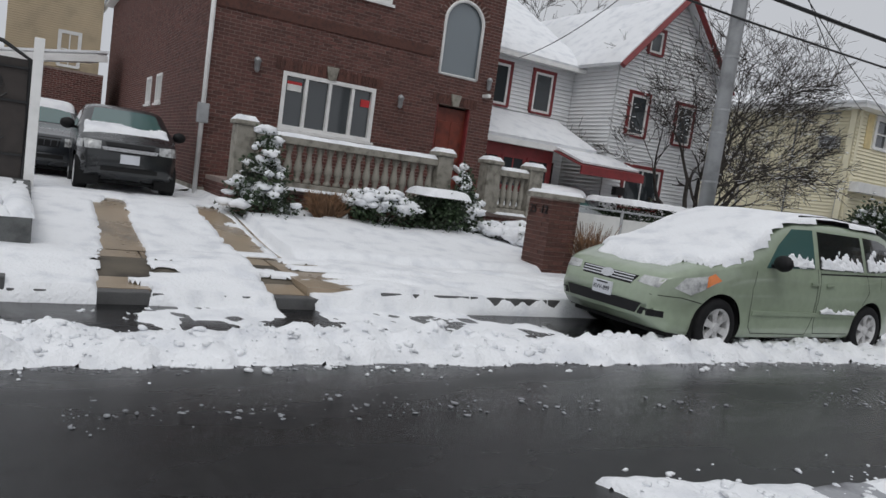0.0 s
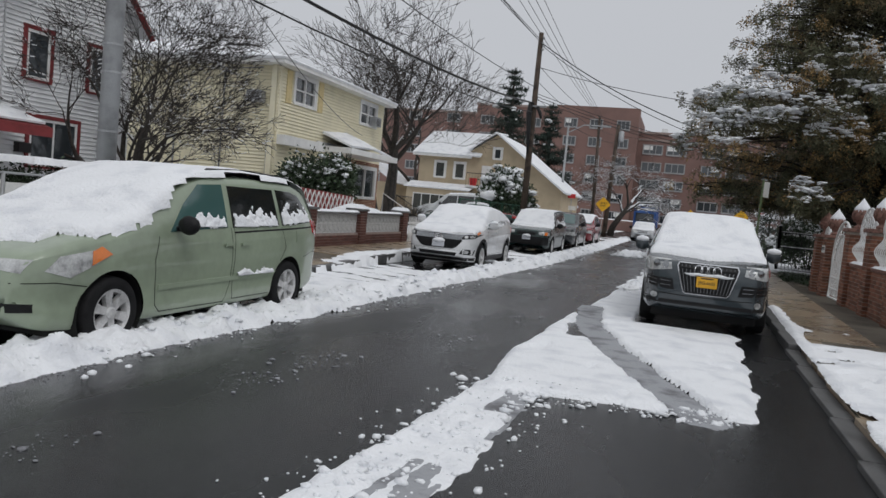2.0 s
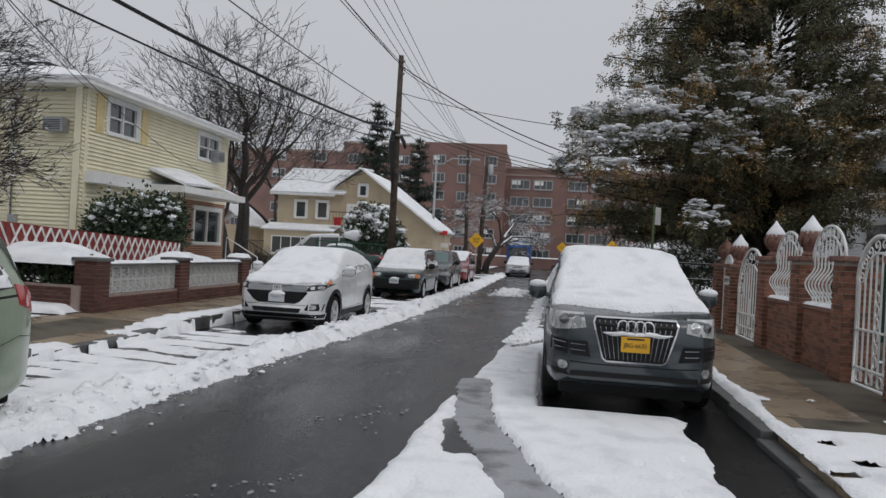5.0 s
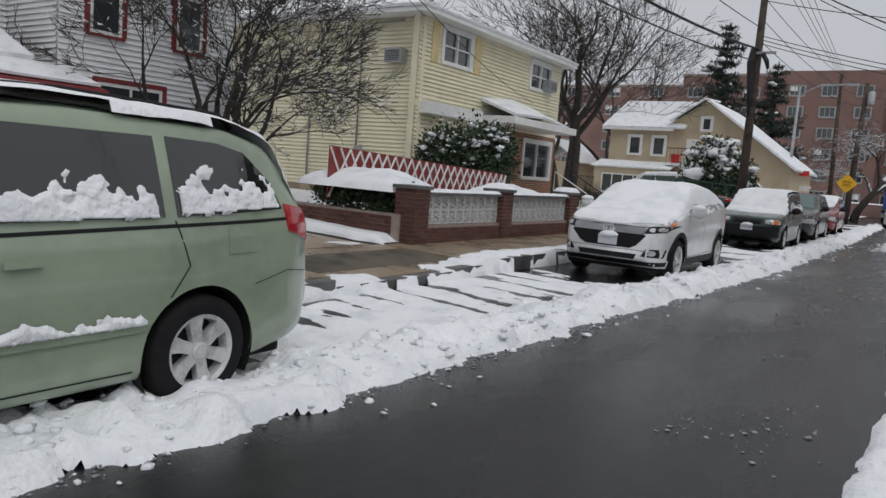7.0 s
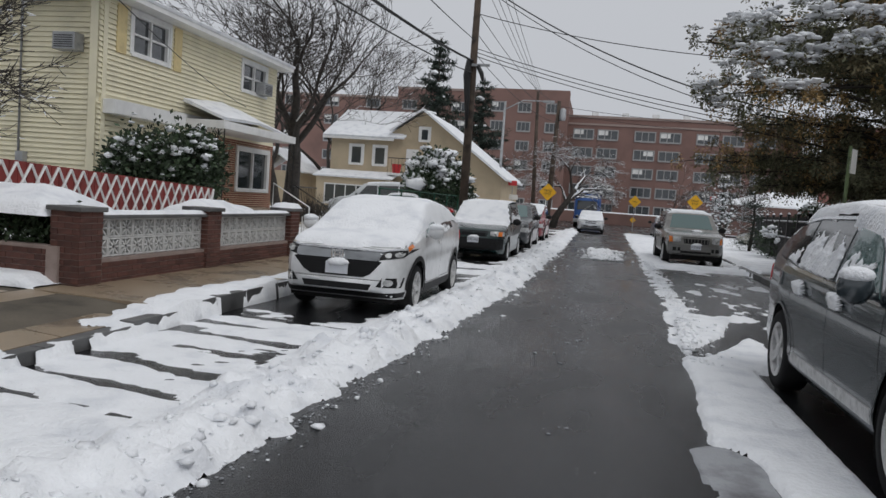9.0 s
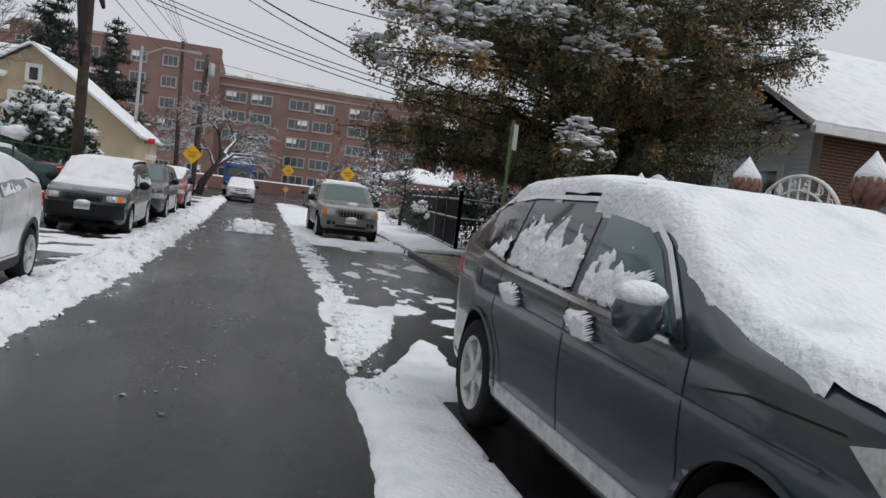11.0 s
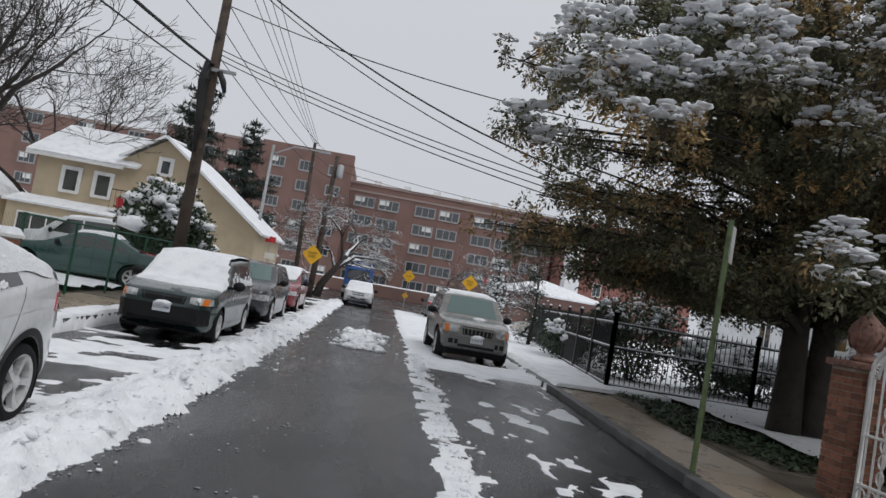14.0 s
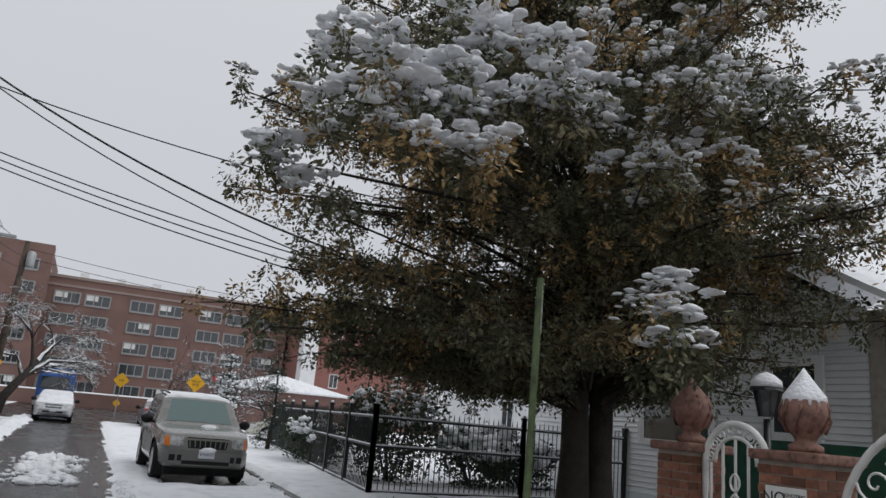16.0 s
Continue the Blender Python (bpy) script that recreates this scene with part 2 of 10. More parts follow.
def box(bm, x0, x1, y0, y1, z0, z1, bev=0.0):
    g = bmesh.ops.create_cube(bm, size=1.0, matrix=Matrix.Translation(((x0 + x1) / 2, (y0 + y1) / 2, (z0 + z1) / 2)) @ Matrix.Diagonal((abs(x1 - x0), abs(y1 - y0), abs(z1 - z0), 1)))
    if bev:
        bmesh.ops.bevel(bm, geom=list({e for v in g["verts"] for e in v.link_edges}), offset=bev, segments=2, affect="EDGES", profile=0.6)
    return bm


def B(x0, x1, y0, y1, z0, z1, bev=0.0):
    return box(bmesh.new(), x0, x1, y0, y1, z0, z1, bev)


def tube(bm, pts, radii, sides=6, cap=True):
    """A tapered tube along pts."""
    rings = []
    up = Vector((0.13, 0.21, 0.97))
    for i, p in enumerate(pts):
        a, c = Vector(pts[max(i - 1, 0)]), Vector(pts[min(i + 1, len(pts) - 1)])
        d = (c - a).normalized()
        u = d.cross(up)
        if u.length < 1e-3:
            u = d.cross(Vector((1, 0, 0)))
        u.normalize()
        w = d.cross(u)
        r = radii[i] if hasattr(radii, "__len__") else radii
        rings.append([bm.verts.new(Vector(p) + r * (math.cos(k * 2 * math.pi / sides) * u + math.sin(k * 2 * math.pi / sides) * w)) for k in range(sides)])
    for a, c in zip(rings, rings[1:]):
        for k in range(sides):
            bm.faces.new((a[k], a[(k + 1) % sides], c[(k + 1) % sides], c[k]))
    if cap:
        bm.faces.new(rings[0][::-1])
        bm.faces.new(rings[-1])
    return bm


def lathe(bm, profile, centre=(0, 0, 0), steps=16, caps=True):
    """profile: (radius, height) pairs turned round the z axis."""
    cx, cy, cz = centre
    rings = [[bm.verts.new((cx + r * math.cos(2 * math.pi * k / steps), cy + r * math.sin(2 * math.pi * k / steps), cz + z)) for k in range(steps)] for r, z in profile]
    for a, c in zip(rings, rings[1:]):
        for k in range(steps):
            bm.faces.new((a[k], a[(k + 1) % steps], c[(k + 1) % steps], c[k]))
    if caps:
        bm.faces.new(rings[0][::-1])
        bm.faces.new(rings[-1])
    return bm


def lattice(seed):
    rng = np.random.RandomState(seed)
    return rng.rand(256, 256)


LATT = [lattice(k) for k in range(6)]


def vnoise(x, y, k=0):
    """Smooth value noise, 0 to 1, on arrays."""
    x, y = np.asarray(x, float), np.asarray(y, float)
    xi, yi = np.floor(x).astype(int), np.floor(y).astype(int)
    fx, fy = x - xi, y - yi
    fx, fy = fx * fx * (3 - 2 * fx), fy * fy * (3 - 2 * fy)
    g = LATT[k % 6]
    a, b2 = g[xi % 256, yi % 256], g[(xi + 1) % 256, yi % 256]
    c, d = g[xi % 256, (yi + 1) % 256], g[(xi + 1) % 256, (yi + 1) % 256]
    return (a * (1 - fx) + b2 * fx) * (1 - fy) + (c * (1 - fx) + d * fx) * fy


def fbm(x, y, f=1.0, octaves=4, k=0):
    s, amp, tot = 0.0, 1.0, 0.0
    for o in range(octaves):
        s = s + amp * vnoise(np.asarray(x) * f + 17.3 * o, np.asarray(y) * f - 9.1 * o, k + o)
        tot += amp
        amp *= 0.5
        f *= 2.03
    return s / tot


def sheet(name, X, Y, Z, keep, material, smooth=True, parent=None):
    """A height field; only the cells whose four corners are kept stay."""
    ny, nx = X.shape
    idx = np.arange(nx * ny).reshape(ny, nx)
    q = np.stack([idx[:-1, :-1], idx[:-1, 1:], idx[1:, 1:], idx[1:, :-1]], -1).reshape(-1, 4)
    kc = keep[:-1, :-1] & keep[:-1, 1:] & keep[1:, 1:] & keep[1:, :-1]
    q = q[kc.reshape(-1)]
    used, inv = np.unique(q, return_inverse=True)
    v = np.stack([X.reshape(-1), Y.reshape(-1), Z.reshape(-1)], -1)[used]
    return mesh_np(name, v, inv.reshape(-1, 4), material, parent, smooth)


def to_edge(f, keep, ring, X, Y, step):
    """Draws the rim's points onto the line where f is zero, so that its outline runs smooth."""
    gy, gx = np.gradient(f, step)
    g = gx * gx + gy * gy + 1e-9
    rim = ring & ~keep
    dx, dy = np.clip(-f * gx / g, -step * 0.95, step * 0.95), np.clip(-f * gy / g, -step * 0.95, step * 0.95)
    return np.where(rim, X + dx, X), np.where(rim, Y + dy, Y)


def bump01(v, a, b2, soft):
    """1 between a and b2, easing to 0 over soft outside."""
    return np.clip((v - a) / soft + 1, 0, 1) * np.clip((b2 - v) / soft + 1, 0, 1)


def ease(t):
    t = np.clip(t, 0, 1)
    return t * t * (3 - 2 * t)

# ---- ground, road, kerbs, pavements, snow ----
KL = -7.95                                  # face of the kerb on the houses' side


def KR(y):                                  # face of the kerb on the gates' side
    return 0.22 + 0.033 * (np.asarray(y, float) - 14.0)


def drive(y, a, b2):
    return bump01(np.asarray(y, float), a, b2, 0.5)


def base_left(x, y):
    """Height of pavement, drives and front yards on the houses' side."""
    x, y = np.asarray(x, float), np.asarray(y, float)
    dr = np.maximum(drive(y, 1.2, 4.3), drive(y, 14.2, 17.2))
    kerb = 0.13 * (1 - dr) + 0.03 * dr
    side = kerb + (0.16 - kerb) * ease((KL - x) / 1.2)
    yard = 0.16 + 0.32 * ease((-9.8 - x) / 3.6)
    near = ease((14.0 - y) / 2.0)
    yard = yard * near + (0.16 + 0.10 * ease((-9.8 - x) / 4)) * (1 - near)
    return np.where(x > -9.8, side, yard)


def base_right(x, y):
    return 0.12 + 0.02 * np.clip(np.asarray(x, float) - KR(y), 0, 3)


def camber(x):
    """The road falls away towards the gutter on the houses' side."""
    return -0.09 * ease((-4.4 - np.asarray(x, float)) / 2.2)


ground = link_mesh("ground", B(-1500, 1500, -1500, 1500, -0.9, -0.25), SNOW)
tagged(ground, "snow-covered ground reaching to the horizon", "ground", kind="structure")

yy, xx = np.meshgrid(np.arange(-40, 140.1, 1.0), np.arange(-8.2, 2.01, 0.3), indexing="ij")
xx = np.where(xx > 1.0, np.maximum(xx, KR(yy) + 0.3), xx)
road = sheet("road", xx, yy, camber(xx), np.ones_like(xx, bool), ASPHALT)
tagged(road, "dark wet asphalt street with thin puddles", "road", kind="structure")

yy, xx = np.meshgrid(np.arange(-40, 90.1, 0.5), np.concatenate([np.arange(-60, -14, 2.0), np.arange(-14, -8.14, 0.25), [-8.12]]), indexing="ij")
yard_l = sheet("ground", xx, yy, base_left(xx, yy) - 0.03, np.ones_like(xx, bool), EARTH)
tagged(yard_l, "front yards of earth under snow", "ground", kind="structure")
yy, xx = np.meshgrid(np.arange(-40, 50.1, 0.5), np.concatenate([[0.0], np.arange(0.3, 8, 0.5), np.arange(8, 60, 2.0)]), indexing="ij")
xs = np.where(xx < 0.1, KR(yy) + 0.17, xx + KR(yy))
yard_r = sheet("ground", xs, yy, base_right(xs, yy) - 0.03, np.ones_like(xx, bool), EARTH)
tagged(yard_r, "yards of earth under snow and ivy", "ground", kind="structure")

# kerb stones
kerb_l = tagged(empty("kerb"), "dark wet stone kerb, lowered at the drives", "kerb", kind="structure")
for i in range(60):
    y0 = -6 + i * 1.2
    zt = float(base_left(KL - 0.05, y0 + 0.6))
    part("kerb_stone", B(KL - 0.17, KL, y0 + 0.006, y0 + 1.194, -0.16, max(zt, 0.03), 0.012), KERB, kerb_l)
kerb_r = tagged(empty("kerb"), "dark wet stone kerb with meltwater in the gutter", "kerb", kind="structure")
for i in range(50):
    y0 = -6 + i * 1.2
    x0 = float(KR(y0 + 0.6))
    low = 0.05 if 6.0 < y0 < 12.5 else 0.12
    part("kerb_stone", B(x0, x0 + 0.17, y0 + 0.006, y0 + 1.194, -0.05, low, 0.012), KERB, kerb_r)

# pavement slabs
pave_l = tagged(empty("pavement"), "brownish wet concrete pavement slabs, partly under snow", "pavement", kind="structure")
for i in range(24):
    y0 = -2 + i * 1.5
    z = base_left(np.array([KL - 0.19, -9.78]), np.array([y0 + 0.75] * 2))
    bm = bmesh.new()
    vs = []
    for (x, y, zz) in ((KL - 0.175, y0 + 0.01, z[0]), (-9.79, y0 + 0.01, z[1]), (-9.79, y0 + 1.49, z[1]), (KL - 0.175, y0 + 1.49, z[0])):
        vs.append((bm.verts.new((x, y, zz - 0.005)), bm.verts.new((x, y, zz - 0.12))))
    bm.faces.new([v[0] for v in vs][::-1])
    for k in range(4):
        bm.faces.new((vs[k][0], vs[(k + 1) % 4][0], vs[(k + 1) % 4][1], vs[k][1]))
    part("slab", bm, CONCRETE, pave_l)
pave_r = tagged(empty("pavement"), "wet grey-brown concrete pavement slabs with a stone edge", "pavement", kind="structure")
for i in range(24):
    y0 = 2 + i * 1.5
    x0 = float(KR(y0 + 0.75)) + 0.175
    part("slab", B(x0, x0 + 1.55, y0 + 0.008, y0 + 1.492, 0.0, 0.115 if y0 > 12.5 or y0 < 6 else 0.10, 0.006), CONCRETE, pave_r)
    part("slab", B(x0 + 1.556, x0 + 3.2, y0 + 0.008, y0 + 1.492, 0.0, 0.12, 0.006), CONCRETE, pave_r)

# concrete drives
for a, b2 in ((1.3, 4.3), (14.2, 17.2)):
    yy, xx = np.meshgrid(np.linspace(a, b2, 12), np.linspace(-25 if a < 5 else -14, -9.8, 40), indexing="ij")
    dv = sheet("driveway", xx, yy, base_left(xx, yy) + 0.0, np.ones_like(xx, bool), CONCRETE)
    tagged(dv, "wet brown concrete driveway running between houses", "driveway", kind="structure")


def edge_left(y):
    return np.interp(y, [0, 5, 11, 13, 14.5, 18.5, 20.5, 25, 36, 60], [-5.87, -5.76, -5.56, -5.42, -5.32, -5.14, -5.0, -4.72, -4.65, -4.7])


def edge_right(y):
    return np.interp(y, [0, 5, 8.6, 10.3, 13.8, 17, 19.7, 22.5, 32, 60], [-3.3, -3.0, -2.75, -2.9, -2.75, -2.5, -2.4, -2.2, -2.05, -1.6])


def band(x, y, pts, half):
    """1 inside a strip of that half width along pts."""
    d = np.full(np.shape(x), 1e9)
    x, y = x + 0.05 * (vnoise(x * 7, y * 7, 1) - 0.5), y + 0.05 * (vnoise(x * 7, y * 7, 3) - 0.5)
    for (ax, ay), (bx, by) in zip(pts, pts[1:]):
        t = np.clip(((x - ax) * (bx - ax) + (y - ay) * (by - ay)) / ((bx - ax) ** 2 + (by - ay) ** 2), 0, 1)
        d = np.minimum(d, np.hypot(x - ax - t * (bx - ax), y - ay - t * (by - ay)))
    return ease((half - d) / 0.06 + 0.5)


def snow_left(x, y):
    """Depth of snow from the road's edge to the pavement."""
    e = edge_left(y) + 0.22 * (fbm(y, x * 0.3, 1.3, 3, 1) - 0.5) + 0.14 * (vnoise(y * 5, x * 2, 2) - 0.5) + 0.09 * (vnoise(y * 13, x * 6, 4) - 0.5)
    d = e - x                                             # how far in from the asphalt's edge
    lump = fbm(x, y, 3.2, 4, 3)
    chunk = np.maximum(0, vnoise(x * 4.2, y * 4.2, 4) - 0.5) * 0.20 + np.maximum(0, vnoise(x * 9.5, y * 9.5, 2) - 0.45) * 0.13 + 0.03 * vnoise(x * 19, y * 19, 5)
    ridge = np.exp(-((d - 0.42) / 0.34) ** 2) * (0.075 + 0.09 * fbm(x, y, 1.2, 2, 5)) * (0.35 + 1.2 * lump)
    ridge = np.where((d > 0) & (d < 1.5), ridge * ease(d / 0.10) + chunk * bump01(d, 0.15, 0.8, 0.15), 0)
    thin = 0.028 * ease((d - 0.7) / 0.3) * (fbm(x, y, 1.1, 4, 0) + 0.30 * fbm(x * 0.4, y * 4, 1, 3, 2) - 0.625) * 7
    stripes = bump01(y, 11.5, 18.8, 1.0)                   # bare streaks across the mouth of the drive
    rut = np.sin(y * 10.5 + x * 1.9 + 8 * fbm(x * 0.4, y, 0.45, 2, 1)) + 0.9 * (fbm(x * 1.2, y * 5.0, 1.3, 3, 3) - 0.5)
    thin = thin * (1 - 0.6 * stripes) + stripes * (0.006 - 0.045 * ease((rut - 0.45) / 0.5) * ease((vnoise(x * 0.9, y * 1.3, 5) - 0.18) / 0.3) + 0.016 * (fbm(x * 2.0, y * 9, 1.0, 3, 2) - 0.5))
    thin = thin + 0.05 * bump01(x, -6.9, -5.6, 0.4) * bump01(y, 11.6, 14.3, 0.5)
    under = np.maximum(bump01(y, 6.9, 12.0, 0.15), bump01(y, 19.2, 23.4, 0.15)) * bump01(x, -7.9, -6.05, 0.1)
    under = np.maximum(under, bump01(y, 29.9, 46.0, 0.2) * bump01(x, -7.9, -6.1, 0.1))
    gutter = bump01(x, KL, KL + 0.10, 0.05) * ease((vnoise(y * 0.8, x, 1) - 0.35) / 0.1)
    thin = np.clip(thin, -0.05, 0.045) + 0.012 * (vnoise(x * 11, y * 11, 1) - 0.5) + 0.010 * (vnoise(x * 6, y * 23, 3) - 0.5) - 0.09 * under - 0.08 * gutter
    dr = bump01(y, 1.3, 4.3, 0.2)
    for pts in (((-6.6, 1.9), (-9.9, 2.35)), ((-6.0, 3.7), (-9.9, 3.95))):
        thin = thin - 0.08 * band(x, y, pts, 0.20) * (vnoise(x * 2.5, y * 2.5, 2) > 0.3)
    return np.where(x > KL, np.maximum(ridge, np.where(d > 0.3, thin, 0)), pavement_snow(x, y))


def pavement_snow(x, y):
    s = 0.03 + 0.10 * (fbm(x, y, 0.9, 4, 2) - 0.47)
    wet = bump01(y, 12.6, 40.0, 1.2)
    s = s - wet * (0.075 - 0.11 * ease((x + 8.75) / 0.5) * (fbm(x, y, 1.6, 3, 4) + 0.1))
    foot = np.where((x < -8.3) & (x > -9.6) & (y < 12), 0.03 * ease((vnoise(x * 6, y * 3, 3) - 0.66) / 0.15), 0)
    for pts in (((-7.9, 2.15), (-9.9, 2.35)), ((-7.9, 3.8), (-9.9, 3.95))):
        s = s - 0.09 * band(x, y, pts, 0.21) * (vnoise(x * 2.5, y * 2.5, 2) > 0.25)
    return np.clip(s - foot, -0.05, 0.07)


def blend_up(h, x, y, base):
    return base + h


def grid(x0, x1, y0, y1, step):
    return np.meshgrid(np.arange(y0, y1 + step / 2, step), np.arange(x0, x1 + step / 2, step), indexing="ij")


def lay(name, x0, x1, y0, y1, step, depth, base, label, material=None):
    Y, X = grid(x0, x1, y0, y1, step)
    jx = step * 0.5 * (vnoise(X * 9.7, Y * 9.7, 1) - 0.5)
    X = X + jx
    h = depth(X, Y)
    keep = h > 0.0015
    ring = keep.copy()                                   # a rim that dips under the surface
    ring[1:] |= keep[:-1]
    ring[:-1] |= keep[1:]
    ring[:, 1:] |= keep[:, :-1]
    ring[:, :-1] |= keep[:, 1:]
    X2, Y2 = to_edge(h - 0.0015, keep, ring, X, Y, step)
    z = base(X, Y) + np.where(keep, np.maximum(h, 0.004), -0.010)
    X, Y = X2, Y2
    ob = sheet(name, X, Y, z, ring, material or SNOW)
    return tagged(ob, label, "snow", kind="stuff")


def flat_left(x, y):
    return np.where(x > KL, camber(x), base_left(x, y))


lay("snow_bank", -9.85, -4.2, -1.0, 32.0, 0.045, snow_left, flat_left, "ploughed lumpy snow bank and trodden snow along the kerb")
lay("snow_bank", -9.85, -4.2, 32.0, 62.0, 0.12, snow_left, flat_left, "ploughed snow bank along parked cars")


def lawn(x, y):
    s = 0.10 + 0.06 * fbm(x, y, 0.7, 4, 1) + 0.012 * fbm(x, y, 5, 2, 3)
    dr = np.maximum(bump01(y, 1.25, 4.28, 0.06), bump01(y, 14.0, 17.5, 0.06) * (x > -14.2))
    tracks = np.zeros_like(x)
    for pts in (((-9.8, 2.35), (-13.0, 2.45)), ((-9.8, 3.95), (-13.0, 3.95))):
        tracks = np.maximum(tracks, band(x, y, pts, 0.20) * (vnoise(x * 2.2, y * 2.2, 2) > 0.22))
    prints = 0.02 * (vnoise(x * 5.5, y * 7.5, 4) > 0.62) * bump01(y, 2.8, 3.5, 0.05)
    on = np.where(y < 8, 0.035 - 0.09 * tracks - prints + 0.02 * (fbm(x, y, 2, 3, 5) - 0.5), 0.03 * (fbm(x, y, 1.3, 3, 5) - 0.62) * 3)
    s = s * (1 - dr) + on * dr
    s = s * np.maximum(ease((-9.78 - x) / 0.3), 0.12)
    s = s - 0.2 * bump01(y, 4.30, 4.40, 0.03) * (x > -12.6)
    wallbed = bump01(x, -13.6, -12.6, 0.2) * bump01(y, 4.4, 9.6, 0.2)
    return s - 0.14 * wallbed * (fbm(x, y, 2, 3, 0) > 0.42)


lay("snow_cover", -16.5, -9.8, 0.3, 20.0, 0.07, lawn, base_left, "smooth fresh snow over a front lawn and driveway")
lay("snow_cover", -30.0, -9.8, 20.0, 60.0, 0.4, lawn, base_left, "snow over front yards")
lay("snow_cover", -40.0, -16.5, -10.0, 20.0, 0.5, lawn, base_left, "snow over yards between houses")


def snow_right(x, y):
    e = edge_right(y) + 0.10 * (fbm(y, x * 0.3, 1.6, 3, 1) - 0.5)
    d = x - e
    lump = fbm(x, y, 3.4, 4, 3)
    k = KR(y)
    # two ridges thrown up by a wheel
    r1 = band(x, y, ((-3.55, 3.0), (-3.0, 5.0), (-2.75, 7.0), (-2.66, 9.0)), 0.14) + band(x, y, ((-2.9, 3.4), (-2.62, 5.2), (-2.5, 6.6), (-2.45, 8.0)), 0.10)
    ridge = r1 * (0.13 * lump * vnoise(y * 2.2, x * 2, 2) - 0.004)
    slush = band(x, y, ((-3.2, 3.2), (-2.8, 5.2), (-2.6, 7.0), (-2.55, 8.8)), 0.30) * 0.05 * (fbm(x, y, 2.2, 4, 5) - 0.56)
    front = 8.75 + 0.35 * (x + 2.5) * 0.5 + 0.18 * (fbm(x, y, 1.6, 3, 2) - 0.5)
    patch = 0.045 * ease((y - front) / 0.10) * ease(d / 0.08) * ease((k - 0.55 - x) / 0.2 + fbm(x, y, 1.5, 3, 4) - 0.4) * (y < 30)
    patch = patch * (1 - ease((y - 17.9) / 0.6 + 1.6 * (fbm(x, y, 0.8, 3, 1) - 0.5)))
    wheel = band(x, y, ((-2.55, 15.2), (-2.4, 13.3), (-1.95, 11.6), (-1.45, 10.2), (-0.95, 8.9)), 0.20)
    wheel = np.maximum(wheel, band(x, y, ((-2.5, 13.0), (-2.35, 12.0)), 0.16))
    patch = patch - 0.07 * wheel * (0.7 + 0.5 * vnoise(x * 9, y * 9, 2))
    under = bump01(x, -1.72, k, 0.1) * bump01(y, 13.95, 18.2, 0.15)
    prints = 0.03 * ease((vnoise(x * 5, y * 4, 3) - 0.80) / 0.12)
    patch = patch + 0.008 * fbm(x, y, 4, 3, 2) * (patch > 0.01) - 0.12 * under - prints
    # patches beyond the big car
    p2 = 0.05 * bump01(y, 18.3, 21.8, 0.3) * ease((1.2 - d + 0.9 * (fbm(x, y, 0.8, 3, 0) - 0.5)) / 0.2) * ease(d / 0.05) - 0.05 * band(x, y, ((-2.3, 18.6), (-1.6, 20.2), (-1.0, 23)), 0.16)
    p3 = 0.05 * (fbm(x, y * 0.6, 1.5, 4, 3) - 0.60) * bump01(y, 18.5, 31.5, 0.6) * (d > 0.05)
    p4 = 0.09 * bump01(d, 0.0, 0.22, 0.12) * bump01(y, 20, 32, 1) * (fbm(x, y, 2.0, 3, 2) - 0.36)
    far = ease((y - 31.6 + 0.6 * (vnoise(x, y, 2) - 0.5)) / 0.3) * (0.05 + 0.10 * (fbm(x, y, 1.3, 3, 1) - 0.35)) * ease(d / 0.1)
    jeep = bump01(x, -1.1, 0.55, 0.1) * bump01(y, 33.9, 38.0, 0.15)
    lane = np.maximum.reduce([ridge, slush, patch, p2, p3, p4, far - 0.2 * jeep])
    lane = lane - 0.3 * ease((3.9 + 0.25 * fbm(x, y, 2.5, 3, 2) - y) / 0.25)
    # pavement
    s = x - k
    pv = 0.020 + 0.09 * (fbm(x, y, 1.0, 4, 2) - 0.50)
    pv = np.where(y < 13.2, pv + 0.012 * (s < 1.7) - 0.02 * (vnoise(x * 1.3, y * 1.1, 2) > 0.62), pv - 0.028 - 0.05 * ease((y - 17) / 2) + 0.07 * ease((0.45 - s) / 0.4) * (y < 18))
    pv = np.where(y > 31, 0.05 + 0.05 * fbm(x, y, 1.2, 3, 0), pv)
    prints2 = 0.035 * ease((vnoise(x * 4.5, y * 3.2, 5) - 0.72) / 0.15) * (y < 13)
    pv = (pv - prints2) * ease((s - 0.12) / 0.1)
    pv = np.where((y < 31) & (x > k + 2.05), -0.05, pv)
    return np.where(s < 0, np.where(s > -0.25, np.where(y > 31, lane, -0.05), lane), pv)


def flat_right(x, y):
    return np.where(x < KR(y), 0.0, base_right(x, y) + 0.012)


lay("snow_bank", -3.7, 3.4, 2.5, 34.0, 0.04, snow_right, flat_right, "thin snow with wheel tracks and footprints beside the kerb")
lay("snow_bank", -3.0, 14.0, 34.0, 62.0, 0.15, snow_right, flat_right, "snow over verge and pavement around a parked car")


def yard_snow(x, y):
    return 0.06 + 0.10 * (fbm(x, y, 0.8, 4, 4) - 0.4)


lay("snow_cover", 3.4, 30.0, 26.0, 34.0, 0.2, yard_snow, base_right, "snow in a fenced garden")
lay("snow_cover", 2.9, 30.0, -6.0, 26.0, 0.3, lambda x, y: yard_snow(x, y) - 0.1, base_right, "patchy snow inside a walled front yard")




